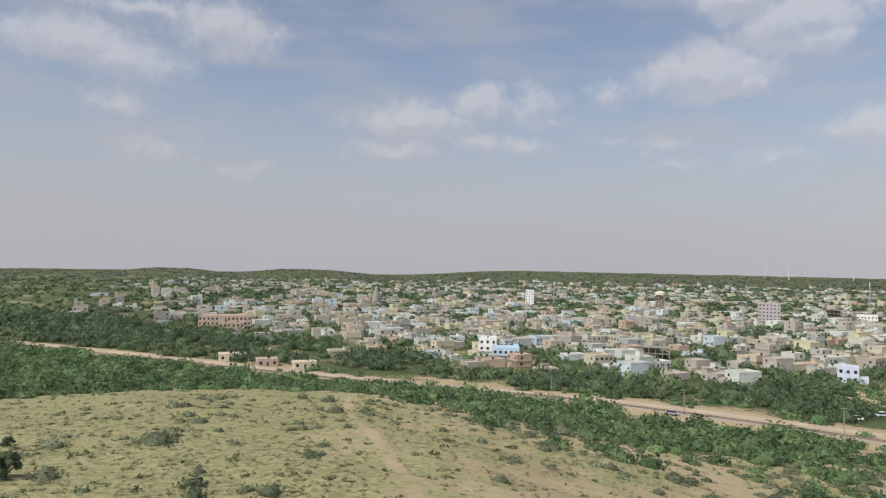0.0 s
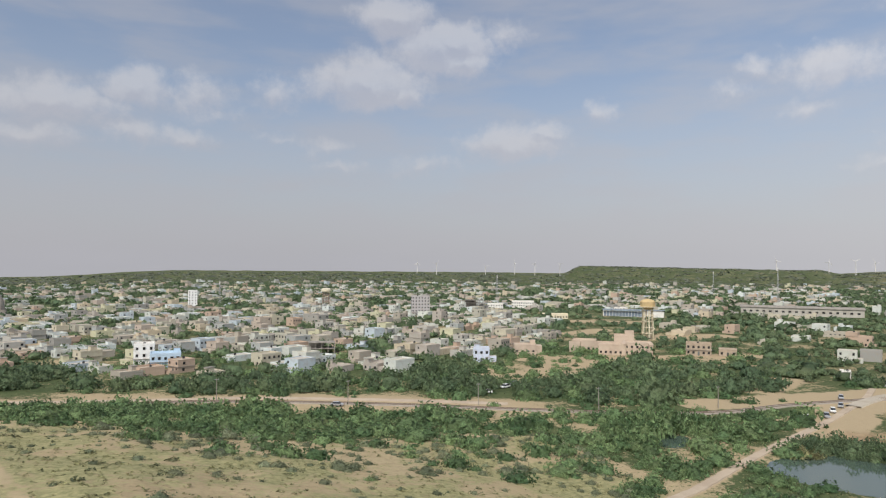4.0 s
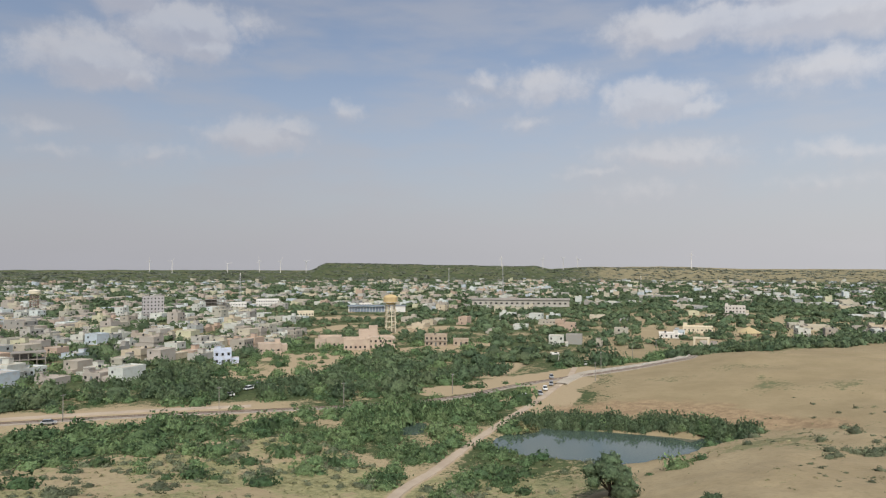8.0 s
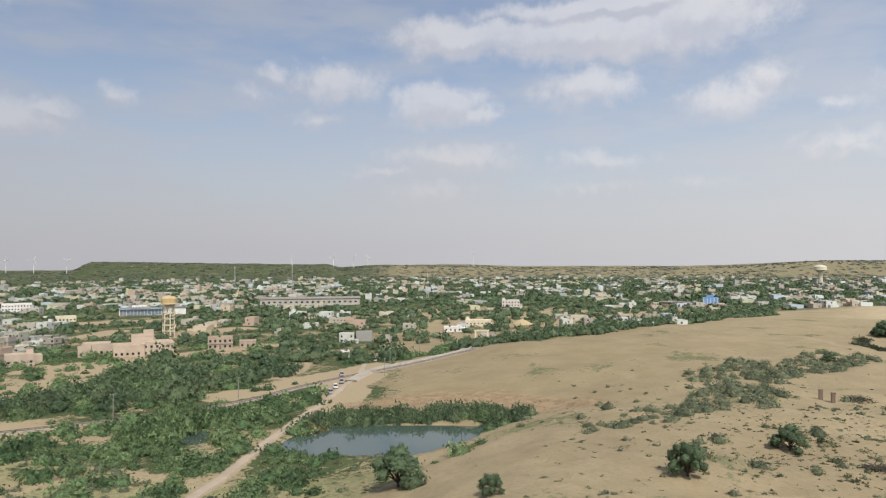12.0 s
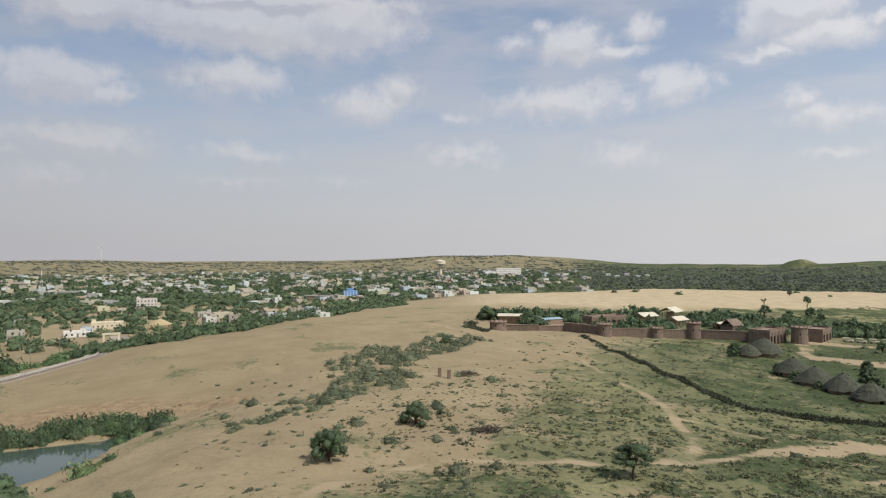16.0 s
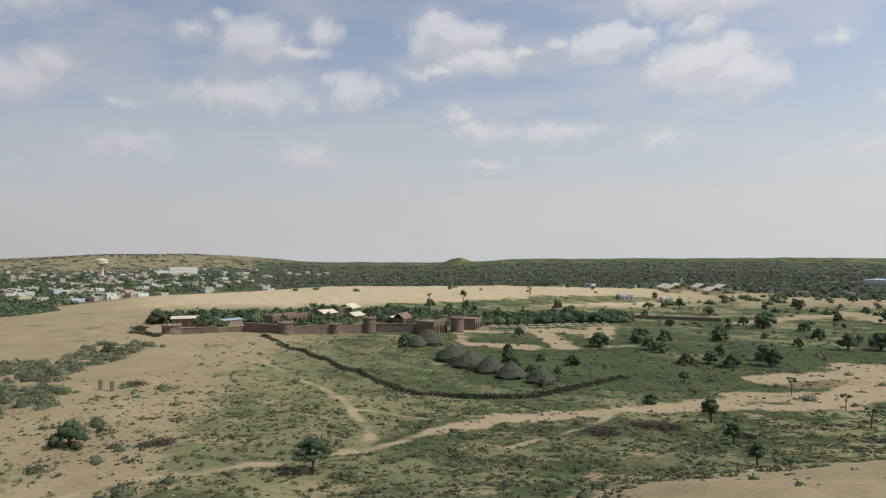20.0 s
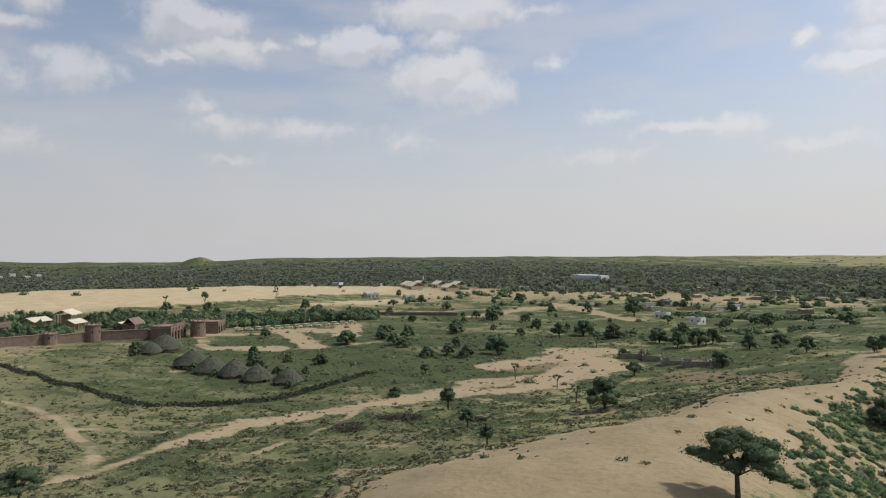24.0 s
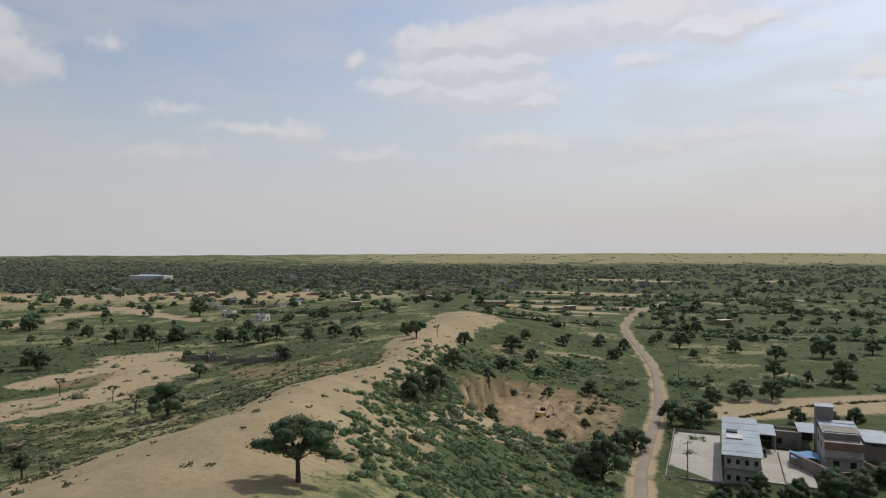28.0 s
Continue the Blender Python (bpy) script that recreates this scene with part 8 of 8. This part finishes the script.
part("lintel", box_bm(-4.4, 4.4, -0.6, 0.6, 5, 6), M_CREAM, e_)

# camp of pale roofs on the far sand, blue shed
for i, (tx, ty) in enumerate([(415, -548), (432, -560), (408, -582), (440, -590), (380, -560), (396, -600)]):
    e_ = thing("camp_hall", *grounded(tx, ty), 145, "camp hall with a broad pale pitched roof", "hall", "halls of the far camp")
    part("wall_block", box_bm(-9, 9, -6, 6, -1, 3.4), M_CREAM, e_)
    part("roof", gable_bm(-9, 9, -6, 6, 3.4, 7.0, 0.25, 1.2), M_CANVAS, e_)
    part("door", box_bm(-1.5, 1.5, -6.1, -6.0, 0, 2.8), M_DARK, e_)
e_ = thing("blue_shed", *grounded(420, -1020), 158, "long shed with a pale blue sheet roof", "shed")
part("wall_block", box_bm(-34, 34, -9, 9, -1, 6), M_WHITE, e_)
part("roof", gable_bm(-20, 20, -8, 8, 5, 7.2, 0.3, 1.2), M_BLUE, e_)
e_ = thing("ridge_shed", *grounded(-42, -462), 175, "long low farm shed with a pale roof", "shed")
part("wall_block", box_bm(-11, 11, -3.5, 3.5, -1, 2.6), M_MUD, e_)
part("roof", gable_bm(-11, 11, -3.5, 3.5, 2.6, 3.6, 0.15, 0.5), M_CONCRETE, e_)


# ---- wind turbines and masts ----
def turbine(az, r, h, spin):
    x, y, z = spot(az, r)
    e = thing("wind_turbine", x, y, z, -az, "white three-bladed wind turbine on the horizon", "wind turbine", "wind turbines")
    part("tower", lathe_bm([(1.9, -6), (1.7, 0), (1.0, h)], 10), M_WHITE, e)
    part("nacelle", box_bm(-1.8, 1.8, -5, 4, h, h + 3.6, bev=0.6), M_WHITE, e)
    hub = part("hub", lathe_bm([(1.4, 0), (1.6, 1), (0.8, 2.2)], 10), M_WHITE, e)
    hub.matrix_basis = pose(0, -5, h + 1.8, 90)
    for k in range(3):
        a = radians(spin + 120 * k)
        part("blade", tube_bm([(0, -6, h + 1.8), (8 * math.sin(a), -6, h + 1.8 + 8 * math.cos(a)), (24 * math.sin(a), -6.2, h + 1.8 + 24 * math.cos(a))], [0.6, 0.8, 0.15], 6), M_WHITE, e)


for i, (az, h) in enumerate([(25.75, 62), (27.4, 60), (31.6, 44), (34.1, 62), (35.8, 60), (37.9, 58), (54.5, 46), (58.0, 52), (59.7, 62), (60.9, 46), (69.9, 72)]):
    turbine(az, 3700 - 130 * (i % 3), h, i * 37 % 120)


def mast(x, y, h, label):
    e = thing("telecom_mast", *grounded(x, y), 20, label, "mast", "lattice masts")
    for i in range(4):
        sx_, sy_ = (-1, 1)[i % 2], (-1, 1)[i // 2]
        part("leg", tube_bm([(sx_ * 1.6, sy_ * 1.6, -1), (sx_ * 0.35, sy_ * 0.35, h)], [0.14, 0.1], 5), M_STEEL, e)
    for k in range(12):
        w0, w1 = 1.6 - 1.25 * k / 12, 1.6 - 1.25 * (k + 1) / 12
        z0, z1 = h * k / 12, h * (k + 1) / 12
        part("bracing", tube_bm([(-w0, -w0, z0), (w1, -w1, z1), (w0, w0, z0), (-w1, w1, z1), (-w0, -w0, z0)], [0.08] * 5, 4), M_STEEL, e)
    part("antenna", lathe_bm([(0.5, h), (0.55, h + 3), (0.1, h + 5)], 8), M_WHITE, e)


mast(*spot(54.6, 1050)[:2], 46, "tall red and white lattice telecom mast among the houses")
mast(*spot(32.6, 900)[:2], 36, "thin grey lattice mast behind the town")
mast(*spot(50.0, 1300)[:2], 40, "grey lattice mast in the town")
mast(*spot(9.5, 830)[:2], 26, "thin lattice mast above the roofs")
mast(*spot(66.0, 900)[:2], 30, "grey lattice mast beside trees")


def pole(x, y, h=7.5):
    e = thing("power_pole", *grounded(x, y), 0, "grey concrete power pole", "pole", "power poles")
    part("shaft", lathe_bm([(0.16, -0.5), (0.1, h)], 6), M_CONCRETE, e)
    part("crossarm", box_bm(-0.8, 0.8, -0.05, 0.05, h - 0.5, h - 0.38), M_STEEL, e)


for px0, py0 in [(150, 172), (118, 196), (80, 220), (40, 242), (188, 156), (-66, -170), (-86, -228), (300, 138), (330, 139), (272, 140), (240, 126), (-50, -128)]:
    pole(px0, py0)


# ---- the farm by the road ----
def farm(px_, py_):
    return grounded(px_, py_)


YAW = -24.0
e_ = thing("concrete_yard", -58.2, -144, 0.45, YAW + 1, "pale concrete drying yard beside the shed", "yard", kind="structure")
part("slab", box_bm(-5.0, 5.2, 0, 17.5, -2.5, 0.25), M_YARD, e_)
part("slab", box_bm(-5.0, 5.2, -18.5, -0.2, -2.5, 0.22), M_YARD, e_)
part("low_wall", wall_bm([(5.4, 17.6), (5.4, -18.7), (-5.0, -18.7)], 0.22, -2, 0.9), M_CONCRETE, e_)
part("front_wall", wall_bm([(5.3, 17.9), (-4.8, 17.9)], 0.22, -2, 0.9), M_CONCRETE, e_)
e_ = thing("farm_shed", -66.3, -140.6, 0.3, YAW, "long two-storey grey shed with a sheet-metal roof", "shed")
part("wall_block", box_bm(-3.2, 3.2, -15, 15.5, -2, 5.6), M_PLASTER, e_)
part("ledge", box_bm(-3.5, 3.5, 15.5, 16.0, 3.0, 3.2), M_CONCRETE, e_)
for i in range(11):
    part("roof_sheet", box_bm(-3.7, 3.7, -15.6 + i * 2.86, -15.6 + i * 2.86 + 2.84, 5.62 + 0.05 * (i % 2), 5.74 + 0.05 * (i % 2)), M_TIN, e_)
for i in range(4):
    for z_ in (0.9, 4.0):
        like(WINDOW, "window", e_, pose(-2.4 + i * 1.6, 15.53, z_, 0, 0, 180) @ Matrix.Diagonal((0.6, 1, 0.75, 1)))
part("skylight", box_bm(0.6, 2.8, -2.5, -0.8, 5.8, 6.1), M_DARK, e_)
part("roof_hatch", box_bm(-0.4, 2.8, 1.0, 4.2, 5.8, 6.05), M_STEEL, e_)
e_ = thing("inner_yard", -73.4, -138, 0.25, YAW, "pale inner yard of the farm", "yard", kind="structure")
part("slab", box_bm(-5.6, 3.6, -11, 12.5, -2, 0.2), M_YARD, e_)
part("drain", box_bm(-0.3, 0.0, -9, 12, 0.2, 0.23), M_DARK, e_)
e_ = thing("lean_to_shed", -77, -152.2, 0.2, YAW, "open shed with a pale sheet roof on the yard", "shed")
part("roof", box_bm(-2.4, 2.3, -5, 5, 3.7, 3.85), M_TIN, e_)
part("back_wall", box_bm(-2.3, 2.2, -4.9, -4.7, -1, 3.7), M_CONCRETE, e_)
for s_ in (-2.2, 2.1):
    part("post", tube_bm([(s_, 4.7, -1), (s_, 4.7, 3.7)], [0.1, 0.1], 6), M_STEEL, e_)
# near-black sheet painted as the shade under the roof
part("inner_shade", box_bm(-2.2, 2.1, -4.65, -4.55, 0.2, 3.5), M_DARK, e_)
landmark(house(6, 4.5, 1, 530, M_CONCRETE, "farm_room", False, (0.4, 0.38, 0.35), 3.2), -82.5, -152.5, YAW + 180, "low grey farm room with dark windows on the yard", "house")
e_ = thing("farm_awning", -87.5, -153, 0.2, YAW, "pale sheet awning beside the tall farm house", "awning")
part("roof", box_bm(-2.0, 2.0, -5, 4.5, 3.7, 3.82), M_TIN, e_)
for s_ in (-1.8, 1.8):
    part("post", tube_bm([(s_, 4.2, -1), (s_, 4.2, 3.7)], [0.09, 0.09], 6), M_STEEL, e_)
# dark back sheet in place of the shade beneath the awning
part("inner_shade", box_bm(-1.9, 1.9, -4.9, -4.7, -1, 3.6), M_DARK, e_)
e_ = thing("farm_house", -86.5, -139, 0.2, YAW, "tall grey farm house with stepped sheet-metal roofs", "house")
part("lower_block", box_bm(-3.4, 3.4, -6, 7.0, -2, 6.0), M_PLASTER, e_)
part("upper_block", box_bm(-3.3, 3.2, -6.1, 4.0, 6.0, 7.6), M_CONCRETE, e_)
part("stair_tower", box_bm(0.2, 3.5, -9.6, -6.1, -2, 10.4), M_CONCRETE, e_)
part("tower_roof", box_bm(0.0, 3.7, -9.8, -5.9, 10.4, 10.55), M_TIN, e_)
for i in range(4):
    part("roof_sheet", box_bm(-3.6, 3.5, -6.2 + i * 2.7, -6.2 + i * 2.7 + 2.66, 7.62 - 0.1 * i, 7.74 - 0.1 * i), M_TIN, e_)
part("brick_band", box_bm(-3.5, 3.5, 6.9, 7.2, 4.6, 6.2), M_BRICK, e_)
part("ledge", box_bm(-3.6, 3.6, 7.0, 7.8, 3.0, 3.15), M_CONCRETE, e_)
for i in range(2):
    like(WINDOW, "window", e_, pose(-1.6 + i * 3, 7.05, 1.2, 0, 0, 180))
    like(WINDOW, "window", e_, pose(3.45, -3 + i * 5, 3.8, 0, 0, 90))
e_ = thing("side_shed", -97.5, -144.5, 0.2, YAW, "open shed with a bright sheet roof", "shed")
part("roof", box_bm(-3.2, 2.4, -6, 5.4, 3.9, 4.05), M_TIN, e_)
part("wall_block", box_bm(-3.0, 2.2, -5.6, 4.4, -1, 3.0), M_CONCRETE, e_)
e_ = thing("farm_wall", -80, -127.5, 0.2, 8, "long brown brick wall round the farm", "wall", kind="structure")
part("wall", box_bm(-26, 2, -0.2, 0.2, -2, 2.0), M_BRICK, e_)
part("cross_wall", box_bm(2.01, 2.4, -12, 0.2, -2, 2.6), M_CONCRETE, e_)
part("cross_wall", box_bm(-10, -9.6, -9, -0.21, -2, 1.8), M_BRICK, e_)
e_ = thing("blue_tarpaulin", -78.5, -138, 0.45, YAW, "blue tarpaulin stretched over the yard", "tarpaulin")
bm = bmesh.new()
bmesh.ops.create_grid(bm, x_segments=6, y_segments=6, size=2.6)
for v in bm.verts:
    v.co.z = 2.0 + 0.25 * math.sin(v.co.x * 1.3) * math.cos(v.co.y * 1.1)
bmesh.ops.solidify(bm, geom=bm.faces[:], thickness=0.02)
part("sheet", bm, M_BLUE_DEEP, e_)
for sx_ in (-2.3, 2.3):
    for sy_ in (-2.3, 2.3):
        part("pole", tube_bm([(sx_, sy_, -0.6), (sx_, sy_, 2.0)], [0.04, 0.04], 5), M_STEEL, e_)
plant("bushy", [(-14, -150, 3.2), (-10, -160, 4.0), (-12, -172, 3.6), (-17, -182, 3.4), (-22, -152, 2.6), (-30, -154, 3.0), (-40, -170, 2.4), (-44, -182, 3.0), (-36, -200, 3.4), (-26, -205, 3.0), (-18, -200, 3.8)], [65, 66], "bushes round the sand cut")
plant("bushy", [(-56, -116, 4.0), (-64, -117, 4.2), (-73, -118, 6.5), (-79, -120, 5.5), (-50, -114, 3.6), (-68, -121, 4.2), (-61, -122, 4.6), (-70, -124, 5.2), (-76, -124, 5.6), (-82, -125, 5.0), (-88, -127, 5.2), (-93, -128, 4.6), (-84, -122, 6.0), (-53, -119, 3.6), (-29, -122, 5.8), (-43, -152, 3.6), (-96, -172, 5.0), (-104, -170, 4.5), (-112, -173, 4.6)], [48, 49], "trees round the farm")

for o in PROTOS:
    bpy.data.objects.remove(o)
